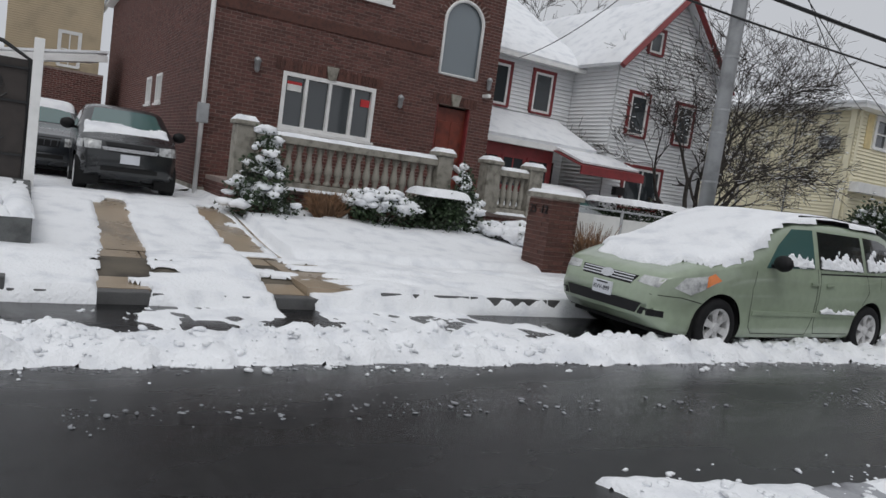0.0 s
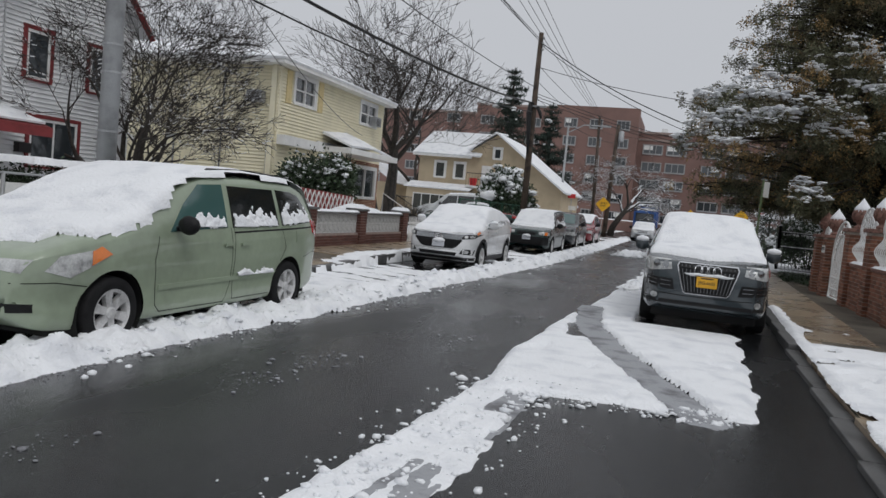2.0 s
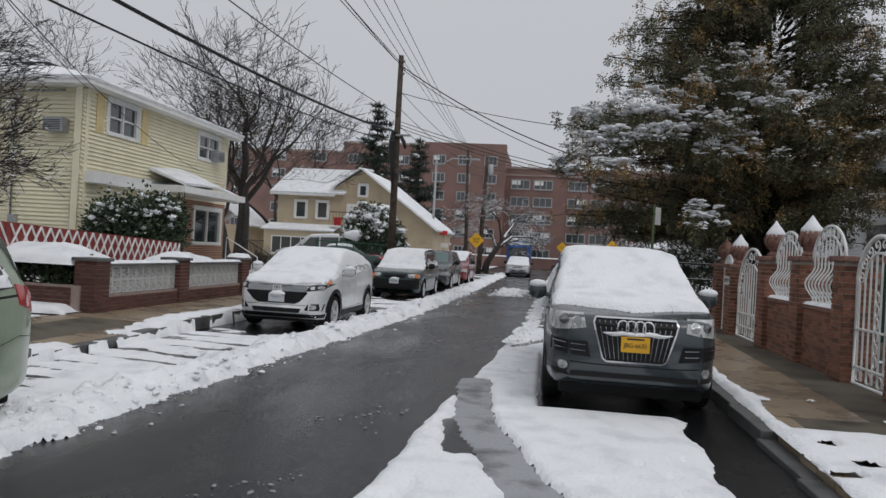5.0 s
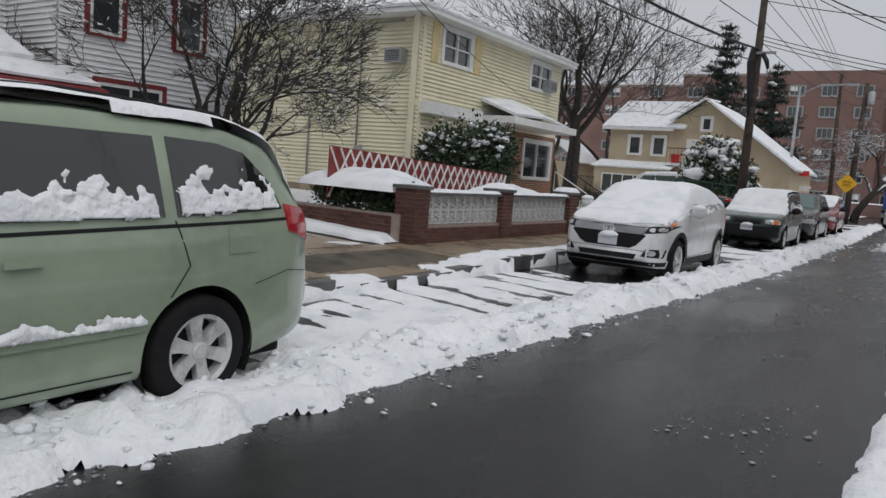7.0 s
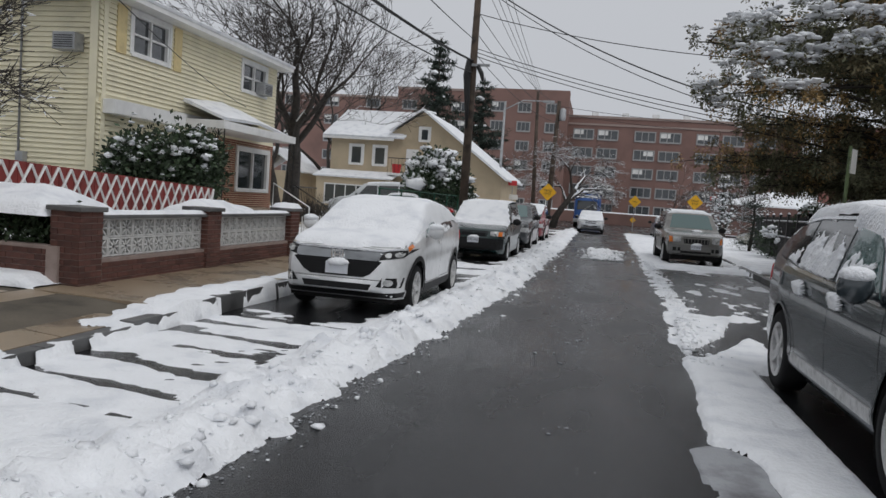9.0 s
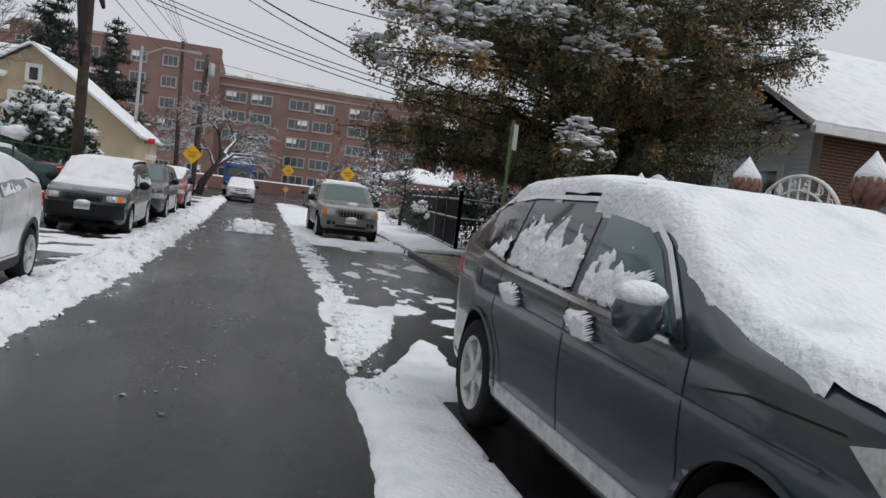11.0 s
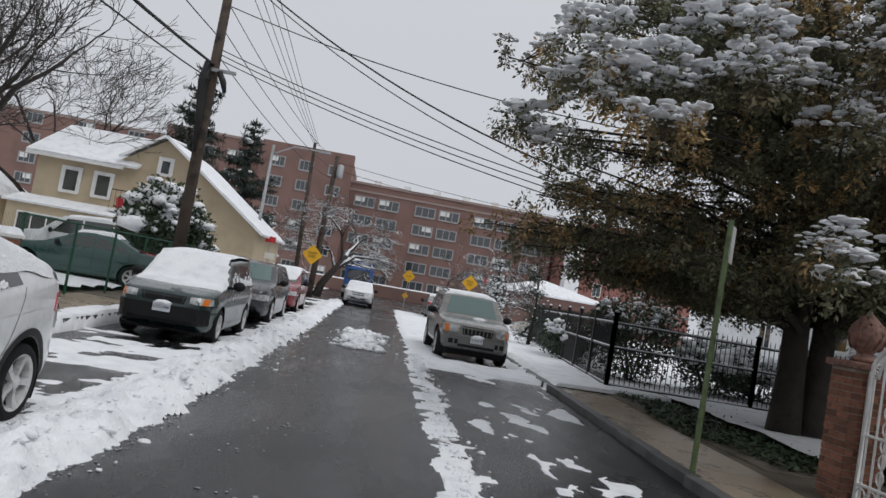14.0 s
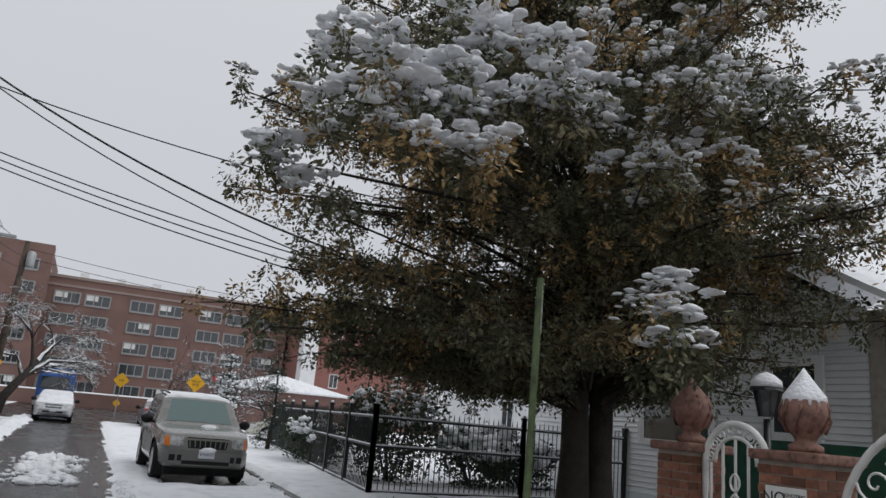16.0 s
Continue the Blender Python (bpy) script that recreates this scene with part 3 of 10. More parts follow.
def packed(x, y):
    """Slush pressed thin by wheels."""
    w = band(x, y, ((-2.55, 15.2), (-2.4, 13.3), (-1.95, 11.6), (-1.45, 10.2), (-0.95, 8.9)), 0.22)
    w = np.maximum(w, band(x, y, ((-3.2, 3.2), (-2.8, 5.2), (-2.6, 7.0), (-2.55, 8.8)), 0.30))
    w = w * ease((y - 3.9) / 0.4)
    return 0.012 * (w - 0.5) + 0.012 * (fbm(x * 3, y * 0.8, 2.0, 4, 1) - 0.5)


lay("wheel_slush", -3.7, 0.0, 2.8, 15.4, 0.04, packed, lambda x, y: np.zeros_like(x) - 0.002, "grey slush pressed thin by turning wheels", SLUSH)

# ---- crumbs and clods of snow ----
def scatter(name, pts, size, seed, material, label, squash=(0.45, 0.35)):
    """Rough little clods lying on the ground: one mesh of many."""
    t = bmesh.new()
    bmesh.ops.create_icosphere(t, subdivisions=1, radius=1.0)
    bv = np.array([v.co[:] for v in t.verts])
    bf = np.array([[v.index for v in f.verts] for f in t.faces])
    t.free()
    rng = np.random.RandomState(seed)
    n = len(pts)
    s = size * (0.35 + 1.5 * rng.rand(n) ** 4)
    sc = np.stack([s * (0.7 + 0.8 * rng.rand(n)), s * (0.7 + 0.8 * rng.rand(n)), s * (squash[0] + squash[1] * rng.rand(n))], 1)
    wob = 1 + 0.24 * rng.normal(size=(n, len(bv), 1))
    V = np.asarray(pts)[:, None, :] + bv[None] * wob * sc[:, None, :]
    F = (bf[None] + (np.arange(n) * len(bv))[:, None, None]).reshape(-1, 3)
    return tagged(mesh_np(name, V.reshape(-1, 3), F, material, None, True), label, "snow", kind="stuff")


rng = np.random.RandomState(11)
n = 2600
ys_ = rng.rand(n) ** 1.3 * 40
xs_ = edge_left(ys_) - 0.42 + 0.30 * rng.normal(size=n)
zs_ = np.maximum(0, snow_left(xs_, ys_)) + 0.005 + camber(xs_)
scatter("snow_clods", np.stack([xs_, ys_, zs_], 1), 0.026, 1, SNOW, "clods of ploughed snow on the bank")
n = 4200
ys_ = rng.rand(n) ** 1.2 * 36
xs_ = edge_left(ys_) - 0.06 + np.abs(rng.normal(size=n)) * 0.10
scatter("slush_crumbs", np.stack([xs_, ys_, 0.002 + camber(xs_)], 1), 0.009, 2, SLUSH, "grey slush crumbs along the foot of the bank", (0.3, 0.3))
n = 450
ys_ = 1.5 + 8.0 * rng.rand(n)
xs_ = np.interp(ys_, [0, 3, 6, 10], [-4.75, -4.75, -4.45, -4.1]) + 0.16 * rng.normal(size=n) * (0.5 + rng.rand(n))
ok = vnoise(ys_ * 1.7, xs_ * 0.3, 3) > 0.42
scatter("slush_crumbs", np.stack([xs_, ys_, 0.003 + 0 * xs_], 1)[ok], 0.013, 3, SLUSH, "broken line of slush crumbs on the road", (0.25, 0.3))
n = 1000
ys_ = 10 + 14 * rng.rand(n)
xs_ = -3.55 + 0.28 * rng.normal(size=n)
ok = fbm(xs_ * 2.2, ys_ * 1.5, 1.0, 3, 3) > 0.60
scatter("slush_crumbs", np.stack([xs_, ys_, 0.003 + 0 * xs_], 1)[ok], 0.012, 4, SLUSH, "scattered slush crumbs on the road", (0.25, 0.3))
n = 700
ys_ = 33 + 6 * rng.rand(n)
xs_ = -3.2 + 0.28 * rng.normal(size=n)
scatter("snow_clods", np.stack([xs_, ys_, 0.02 + 0 * xs_], 1), 0.07, 5, SNOW, "heap of snow clods left in the road")
n = 420
ys_ = 4.0 + 5.2 * rng.rand(n)
xs_ = np.interp(ys_, [3, 5, 7, 9], [-3.2, -2.8, -2.62, -2.55]) + 0.28 * rng.normal(size=n)
zs_ = np.maximum(0, snow_right(xs_, ys_)) + 0.005
scatter("snow_clods", np.stack([xs_, ys_, zs_], 1), 0.022, 6, SNOW, "clods of snow thrown up by a wheel")
n = 900
ys_ = 18 + 16 * rng.rand(n)
xs_ = edge_right(ys_) + 0.05 + 0.16 * np.abs(rng.normal(size=n))
zs_ = np.maximum(0, snow_right(xs_, ys_)) + 0.004
scatter("snow_clods", np.stack([xs_, ys_, zs_], 1), 0.026, 7, SNOW, "clods of snow along the edge of the asphalt")
n = 260
ys_ = 8.5 + 0.5 * rng.rand(n)
xs_ = -2.6 + 1.9 * rng.rand(n)
scatter("snow_clods", np.stack([xs_, ys_ + 0.18 * xs_ + 0.45, 0.01 + 0 * xs_], 1), 0.02, 8, SNOW, "crumbs of snow at the edge of the patch")

# ---- cars ----
from mathutils.bvhtree import BVHTree


def smooth_fn(pts, sigma=0.05):
    xs = np.linspace(pts[0][0] - 0.2, pts[-1][0] + 0.2, 500)
    ys = np.interp(xs, [p[0] for p in pts], [p[1] for p in pts])
    k = max(1, int(sigma / (xs[1] - xs[0])))
    ker = np.exp(-0.5 * (np.arange(-3 * k, 3 * k + 1) / k) ** 2)
    ker /= ker.sum()
    ys = np.convolve(np.pad(ys, 3 * k, mode="edge"), ker, mode="valid")
    return lambda v: float(np.interp(v, xs, ys))


def catmull(pts, n=3):
    out = []
    P = [pts[0]] + list(pts) + [pts[-1]]
    for i in range(1, len(P) - 2):
        for k in range(n):
            t = k / n
            q = []
            for c in range(2):
                a, b2, d, e = P[i - 1][c], P[i][c], P[i + 1][c], P[i + 2][c]
                q.append(0.5 * (2 * b2 + (d - a) * t + (2 * a - 5 * b2 + 4 * d - e) * t * t + (3 * b2 - a - 3 * d + e) * t ** 3))
            out.append(tuple(q))
    return out + [pts[-1]]


class Car:
    """A car with its nose at y = 0, its tail at y = length, standing on z = 0."""

    def __init__(self, name, s, colour, step=0.04):
        self.root, self.s = empty(name), s
        L, W = s["L"], s["W"]
        top, low, belt = smooth_fn(s["top"], 0.035), smooth_fn(s["low"], 0.06), smooth_fn(s["belt"], 0.1)
        plan = smooth_fn(s.get("plan", [(0, 0.70), (0.08, 0.80), (0.25, 0.90), (0.6, 0.975), (1.0, 1.0), (L - 0.9, 1.0), (L - 0.35, 0.96), (L - 0.1, 0.88), (L, 0.80)]), 0.05)
        self.top, self.belt = top, belt
        tum = s.get("tumble", 0.32)
        ys = np.linspace(0, L, int(L / step))
        secs = []
        for y in ys:
            w, zt, zl = W / 2 * plan(y), top(y), low(y)
            bz = min(belt(y), zt - 0.05)
            f = float(ease((zt - belt(y) - 0.02) / 0.22))
            xr = max(0.2, 0.965 * w - tum * max(0, zt - belt(y)))
            hood = [(0.945 * w, zt - 0.035), (0.86 * w, zt - 0.010), (0.5 * w, zt - 0.002), (0, zt)]
            roof = [(xr + 0.02, zt - 0.11), (xr - 0.05, zt - 0.035), (xr * 0.6, zt - 0.006), (0, zt)]
            lip = [(a[0] * (1 - f) + b2[0] * f, a[1] * (1 - f) + b2[1] * f) for a, b2 in zip(hood, roof)]
            bl = zl + (bz - zl) * 0.45
            cv = s.get("crease", 0.012)
            pts = [(0, zl), (0.80 * w, zl), (0.945 * w, zl + 0.03), (0.985 * w, zl + 0.14), (w - cv, zl + (bz - zl) * 0.38), (w, zl + (bz - zl) * 0.62), (0.992 * w, zl + (bz - zl) * 0.82), (0.965 * w, bz)] + lip
            secs.append(catmull(pts, 3))
        n = len(secs[0])
        bm = bmesh.new()
        R, wy = s["R"], s["wheels"]
        grid_v = []
        for side in (1, -1):
            rows = []
            for y, sec in zip(ys, secs):
                row = []
                for k, (x, z) in enumerate(sec):
                    yy, zz = y, z
                    if x > 0.55 * W / 2:                        # snap the rim of the wheel arches
                        for c in wy:
                            d = math.hypot(y - c, z - R)
                            ra = R + s.get("gap", 0.055)
                            if abs(d - ra) < 0.0 and z < R + ra:
                                yy, zz = c + (y - c) * ra / d, R + (z - R) * ra / d
                    row.append((side * x, yy, zz))
                rows.append(row)
            grid_v.append(rows)
        vmap = {}

        def vert(p):
            key = (round(p[0], 4), round(p[1], 4), round(p[2], 4))
            if key not in vmap:
                vmap[key] = bm.verts.new(p)
            return vmap[key]
        for si, rows in enumerate(grid_v):
            for a, c in zip(rows, rows[1:]):
                for k in range(n - 1):
                    q = [a[k], a[k + 1], c[k + 1], c[k]]
                    cx = sum(abs(p[0]) for p in q) / 4
                    cy, cz = sum(p[1] for p in q) / 4, sum(p[2] for p in q) / 4
                    if cx > 0.55 * W / 2 and any(math.hypot(cy - t, cz - R) < R + s.get("gap", 0.055) - 0.003 for t in wy):
                        continue
                    vs = []
                    for p in q:
                        v = vert(p)
                        if v not in vs:
                            vs.append(v)
                    if len(vs) < 3:
                        continue
                    try:
                        bm.faces.new(vs if si else vs[::-1])
                    except ValueError:
                        pass
        for rows_i in (0, -1):
            loop = [vert(p) for p in grid_v[0][rows_i]] + [vert(p) for p in reversed(grid_v[1][rows_i])]
            seen = []
            for v in loop:
                if v not in seen:
                    seen.append(v)
            try:
                bm.faces.new(seen if rows_i else seen[::-1])
            except ValueError:
                pass
        ra = R + s.get("gap", 0.055)
        for e in [e for e in bm.edges if len(e.link_faces) == 1]:
            for v in e.verts:                                   # draw the cut edge onto the arch's circle
                for c in wy:
                    d = math.hypot(v.co.y - c, v.co.z - R)
                    if abs(v.co.x) > 0.5 * W / 2 and 1e-4 < abs(d - ra) < 2.2 * step and v.co.z > low(v.co.y) + 0.02:
                        v.co.y, v.co.z = c + (v.co.y - c) * ra / d, R + (v.co.z - R) * ra / d
        bmesh.ops.recalc_face_normals(bm, faces=bm.faces)
        self.bvh = BVHTree.FromBMesh(bm)
        self.body = part("body", bm, colour, self.root, smooth=True)
        for c in wy:
            for side in (1, -1):
                bm = bmesh.new()
                ra = R + s.get("gap", 0.055) + 0.004
                xo, xi = side * (W / 2 * plan(c) - 0.03), side * (W / 2 - 0.38)
                ring = [[bm.verts.new((x, c + ra * math.cos(t), max(0.12, R + ra * math.sin(t)))) for t in np.linspace(-0.5, math.pi + 0.5, 22)] for x in (xo, xi)]
                for k in range(21):
                    bm.faces.new((ring[0][k], ring[0][k + 1], ring[1][k + 1], ring[1][k]))
                bm.faces.new(ring[1])
                part("wheel_arch", bm, DARKHOLE, self.root, smooth=False)
        part("underside", B(-W / 2 + 0.2, W / 2 - 0.2, 0.3, L - 0.3, 0.17, 0.34, 0.03), DARKHOLE, self.root)
        self.wheels(plan)

    def wheels(self, plan):
        s = self.s
        R, rw = s["R"], s.get("tyre_w", 0.215)
        rr = R * s.get("rim", 0.66)
        tb = bmesh.new()
        prof = [(rr, -rw / 2 + 0.01), (rr + 0.02, -rw / 2), (R - 0.03, -rw / 2 + 0.005), (R - 0.008, -rw / 2 + 0.03), (R, 0), (R - 0.008, rw / 2 - 0.03), (R - 0.03, rw / 2 - 0.005), (rr + 0.02, rw / 2), (rr, rw / 2 - 0.01)]
        lathe(tb, prof, steps=36, caps=False)
        rot = Matrix.Rotation(math.pi / 2, 4, "Y")
        bmesh.ops.transform(tb, matrix=rot, verts=tb.verts)
        tyre_me = bpy.data.meshes.new("tyre")
        tb.to_mesh(tyre_me)
        tb.free()
        tyre_me.materials.append(RUBBER)
        tyre_me.shade_smooth()
        rb = bmesh.new()
        lathe(rb, [(0.01, rw / 2 - 0.075), (rr - 0.03, rw / 2 - 0.085), (rr - 0.02, rw / 2 - 0.02), (rr + 0.005, rw / 2 - 0.004), (rr + 0.005, rw / 2 - 0.012), (rr, rw / 2 - 0.10)], steps=36, caps=False)
        for f in rb.faces:
            f.material_index = 1 if abs(f.calc_center_median().z - (rw / 2 - 0.08)) < 0.006 else 0
        nsp = s.get("spokes", 6)
        for k in range(nsp):
            a = 2 * math.pi * k / nsp + 0.2
            tw = s.get("spoke_w", 0.055)
            sb = []
            for (r0, wdt, z) in ((0.03, tw * 0.9, rw / 2 - 0.025), (rr * 0.6, tw, rw / 2 - 0.028), (rr - 0.008, tw * 1.35, rw / 2 - 0.012)):
                for sg in (-1, 1):
                    px, py = r0, sg * wdt / 2
                    sb.append((rb.verts.new((px * math.cos(a) - py * math.sin(a), px * math.sin(a) + py * math.cos(a), z)), rb.verts.new((px * math.cos(a) - py * math.sin(a), px * math.sin(a) + py * math.cos(a), z - 0.05))))
            for j in (0, 2):
                p0, p1, p2, p3 = sb[j], sb[j + 1], sb[j + 3], sb[j + 2]
                rb.faces.new((p0[0], p1[0], p2[0], p3[0])[::-1])
                rb.faces.new((p0[0], p3[0], p3[1], p0[1])[::-1])
                rb.faces.new((p1[0], p1[1], p2[1], p2[0])[::-1])
        lathe(rb, [(0.055, rw / 2 - 0.05), (0.055, rw / 2 - 0.016), (0.04, rw / 2 - 0.008)], steps=14)
        bmesh.ops.recalc_face_normals(rb, faces=rb.faces)
        bmesh.ops.transform(rb, matrix=rot, verts=rb.verts)
        rim_me = bpy.data.meshes.new("rim")
        rb.to_mesh(rim_me)
        rb.free()
        rim_me.materials.append(ALLOY)
        rim_me.materials.append(BLACKPL)
        for c in s["wheels"]:
            for side in (1, -1):
                w = new("wheel")
                w.parent = self.root
                w.matrix_basis = pose(side * (s["W"] / 2 * plan(c) - rw / 2 - 0.005), c, R, 0, 0, 0 if side > 0 else 180)
                for nm, me in (("tyre", tyre_me), ("rim", rim_me)):
                    o = new(nm, me)
                    o.parent = w

    def ray(self, view, a, b2):
        s = self.s
        if view in "LR":
            sx = 1 if view == "L" else -1
            return Vector((sx * 3, a, b2)), Vector((-sx, 0, 0))
        if view == "F":
            return Vector((a, -2, b2)), Vector((0, 1, 0))
        if view == "B":
            return Vector((a, s["L"] + 2, b2)), Vector((0, -1, 0))
        return Vector((a, b2, 4)), Vector((0, 0, -1))

    def patch(self, name, view, poly, material, off=0.006, cut=0.07, label="", parent=None, thick=0.015):
        """A panel cut to poly (seen from one side) and laid on the body."""
        if view == "S":
            return [self.patch(name, v, poly, material, off, cut, label, parent, thick) for v in "LR"]
        bm = bmesh.new()
        bm.faces.new([bm.verts.new((p[0], p[1], 0)) for p in poly])
        for ax in (0, 1):
            lo, hi = min(p[ax] for p in poly), max(p[ax] for p in poly)
            n = int((hi - lo) / cut)
            for k in range(1, n + 1):
                c = [0, 0, 0]
                c[ax] = lo + (hi - lo) * k / (n + 1)
                nn = [0, 0, 0]
                nn[ax] = 1
                bmesh.ops.bisect_plane(bm, geom=bm.verts[:] + bm.edges[:] + bm.faces[:], plane_co=c, plane_no=nn)
        nrm = {}
        for v in bm.verts:
            o, d = self.ray(view, v.co.x, v.co.y)
            hit, n, _, _ = self.bvh.ray_cast(o, d)
            if hit is None:
                hit, n, _, _ = self.bvh.find_nearest(o + d * 2.6)
            if n.dot(d) > 0:
                n = -n
            nrm[v] = n
            v.co = hit + n * off
        edge = [e for e in bm.edges if len(e.link_faces) == 1]
        low = {}
        for e in edge:
            for v in e.verts:
                if v not in low:
                    low[v] = bm.verts.new(v.co - nrm[v] * thick)
        for e in edge:
            bm.faces.new((e.verts[0], e.verts[1], low[e.verts[1]], low[e.verts[0]]))
        bmesh.ops.recalc_face_normals(bm, faces=bm.faces)
        return part(name, bm, material, parent or self.root, label)

    def seam(self, pts, view="S", width=0.009, material=None, name="door_seam", off=0.0025):
        """A narrow strip along pts."""
        for v in ("LR" if view == "S" else view):
            bm = bmesh.new()
            prev = None
            for (a, b2), (c, d) in zip(pts, pts[1:]):
                n = max(2, int(math.hypot(c - a, d - b2) / 0.07))
                nx, ny = -(d - b2), c - a
                ln = math.hypot(nx, ny) or 1
                nx, ny = nx / ln * width / 2, ny / ln * width / 2
                for k in range(n + 1):
                    px, py = a + (c - a) * k / n, b2 + (d - b2) * k / n
                    pair = []
                    for sg in (-1, 1):
                        o, dr = self.ray(v, px + sg * nx, py + sg * ny)
                        hit, nn, _, _ = self.bvh.ray_cast(o, dr)
                        if hit is None:
                            pair = None
                            break
                        if nn.dot(dr) > 0:
                            nn = -nn
                        pair.append(bm.verts.new(hit + nn * off))
                    if pair and prev:
                        bm.faces.new((prev[0], prev[1], pair[1], pair[0]))
                    prev = pair
            bmesh.ops.recalc_face_normals(bm, faces=bm.faces)
            part(name, bm, material or BLACKPL, self.root)

    def place(self, view, a, b2, off=0.0):
        o, d = self.ray(view, a, b2)
        hit, n, _, _ = self.bvh.ray_cast(o, d)
        return hit - d * off

    def snow(self, mask, depth=0.06, step=0.04, seed=0, label="thick fresh snow"):
        """Snow lying on hood, screen and roof where mask(x, y) > 0."""
        s = self.s
        Y, X = np.meshgrid(np.arange(-0.05, s["L"] + 0.05, step), np.arange(-s["W"] / 2, s["W"] / 2 + 0.01, step), indexing="ij")
        Z = np.zeros_like(X)
        ok = np.zeros_like(X, bool)
        for i in range(X.shape[0]):
            for j in range(X.shape[1]):
                hit, n, _, _ = self.bvh.ray_cast(Vector((X[i, j], Y[i, j], 4)), Vector((0, 0, -1)))
                if hit is not None and abs(n.z) > 0.38:
                    Z[i, j], ok[i, j] = hit.z, True
        m = mask(X, Y) + 0.45 * (fbm(X * 0.8 + Y * 0.6 + seed, Y * 0.8 - X * 0.6, 1.8, 3, seed) - 0.5)
        h = depth * ease(m / 0.35) ** 0.6 * (0.75 + 0.5 * fbm(X, Y + seed, 1.5, 3, seed + 1)) + 0.006 * (vnoise(X * 14, Y * 14, 3) - 0.5)
        keep = (m > 0.02) & ok
        ring = keep.copy()
        ring[1:] |= keep[:-1]
        ring[:-1] |= keep[1:]
        ring[:, 1:] |= keep[:, :-1]
        ring[:, :-1] |= keep[:, 1:]
        ring &= ok
        X2, Y2 = to_edge(m - 0.02, keep, ring, X, Y, step)
        z = np.where(keep, Z + np.maximum(h, 0.006), Z - 0.006)
        X, Y = X2, Y2
        o = sheet("snow_cover", X, Y, z, ring, SNOW, True, self.root)
        o["label"] = label
        return o

    def stuck(self, view, poly, density=0.5, seed=0, depth=0.02, step=0.010):
        """Clots of snow stuck to a side window or panel inside poly."""
        ys, zs = [p[0] for p in poly], [p[1] for p in poly]
        V, U = np.meshgrid(np.arange(min(zs), max(zs), step), np.arange(min(ys), max(ys), step), indexing="ij")
        inside = np.zeros_like(U, bool)
        n = len(poly)
        for i in range(n):
            (x1, y1), (x2, y2) = poly[i], poly[(i + 1) % n]
            if y1 == y2:
                continue
            cr = ((y1 > V) != (y2 > V)) & (U < (x2 - x1) * (V - y1) / (y2 - y1) + x1)
            inside ^= cr
        rise = 1 - (V - V.min()) / (np.ptp(V) + 1e-6)
        m = density * 1.2 + 0.95 * rise - 1.32 + 0.75 * (fbm(U * 0.8 + V * 0.6 + seed, V * 0.8 - U * 0.6, 7, 3, seed) - 0.1) + 0.75 * (fbm(U * 0.7 - V * 0.7, V * 0.7 + U * 0.7 + seed, 19, 2, seed + 2) - 0.25)
        keep = (m > 0.12) & inside
        ring = keep.copy()
        ring[1:] |= keep[:-1]
        ring[:-1] |= keep[1:]
        ring[:, 1:] |= keep[:, :-1]
        ring[:, :-1] |= keep[:, 1:]
        core = keep
        U, V = to_edge(m - 0.12, core, ring, U, V, step)
        keep = ring
        X, Y, Z = np.zeros_like(U), np.zeros_like(U), np.zeros_like(U)
        for i in range(U.shape[0]):
            for j in range(U.shape[1]):
                if keep[i, j]:
                    o, d = self.ray(view, U[i, j], V[i, j])
                    hit, nn, _, _ = self.bvh.ray_cast(o, d)
                    if hit is None:
                        keep[i, j] = False
                        continue
                    rise_ = min(depth, depth * (m[i, j] - 0.1) * 3) * (0.8 + 0.4 * ((i * 37 + j * 91) % 17) / 17)
                    p = hit - d * (0.007 + (max(0.0, rise_) if core[i, j] else 0.0))
                    X[i, j], Y[i, j], Z[i, j] = p
        if keep.any():
            o = sheet("window_snow", X, Y, Z, keep, SNOW, True, self.root)
            o["label"] = "clots of snow stuck to the side"

    def mirror(self, y, z, colour, r=0.1, snowy=False):
        for v, sg in (("L", 1), ("R", -1)):
            p = self.place(v, y, z)
            bm = bmesh.new()
            bmesh.ops.create_icosphere(bm, subdivisions=2, radius=1.0, matrix=Matrix.Translation((p.x + sg * 0.16, y, z + 0.02)) @ Matrix.Diagonal((0.125, 0.07, r, 1)))
            tube(bm, [(p.x - sg * 0.02, y + 0.02, z - 0.03), (p.x + sg * 0.09, y, z - 0.03)], [0.03, 0.025], 6)
            mo = part("wing_mirror", bm, colour, self.root, smooth=True)
            if snowy:
                bm = bmesh.new()
                bmesh.ops.create_icosphere(bm, subdivisions=2, radius=1.0, matrix=Matrix.Translation((p.x + sg * 0.16, y - 0.01, z + 0.10)) @ Matrix.Diagonal((0.12, 0.075, 0.055, 1)))
                part("mirror_snow", bm, SNOW, mo, "cap of snow", smooth=True)

    def text(self, words, size, view, a, b2, material, parent, off=0.012):
        cu = bpy.data.curves.new("lettering", "FONT")
        cu.body, cu.size, cu.align_x, cu.align_y, cu.extrude = words, size, "CENTER", "CENTER", 0.001
        tmp = bpy.data.objects.new("lettering", cu)
        me = bpy.data.meshes.new_from_object(tmp)
        bpy.data.objects.remove(tmp)
        me.materials.append(material)
        o = new("lettering", me)
        p = self.place(view, a, b2, off)
        o.parent = parent
        o.matrix_basis = pose(p.x, p.y, p.z, 90, 0, 0)

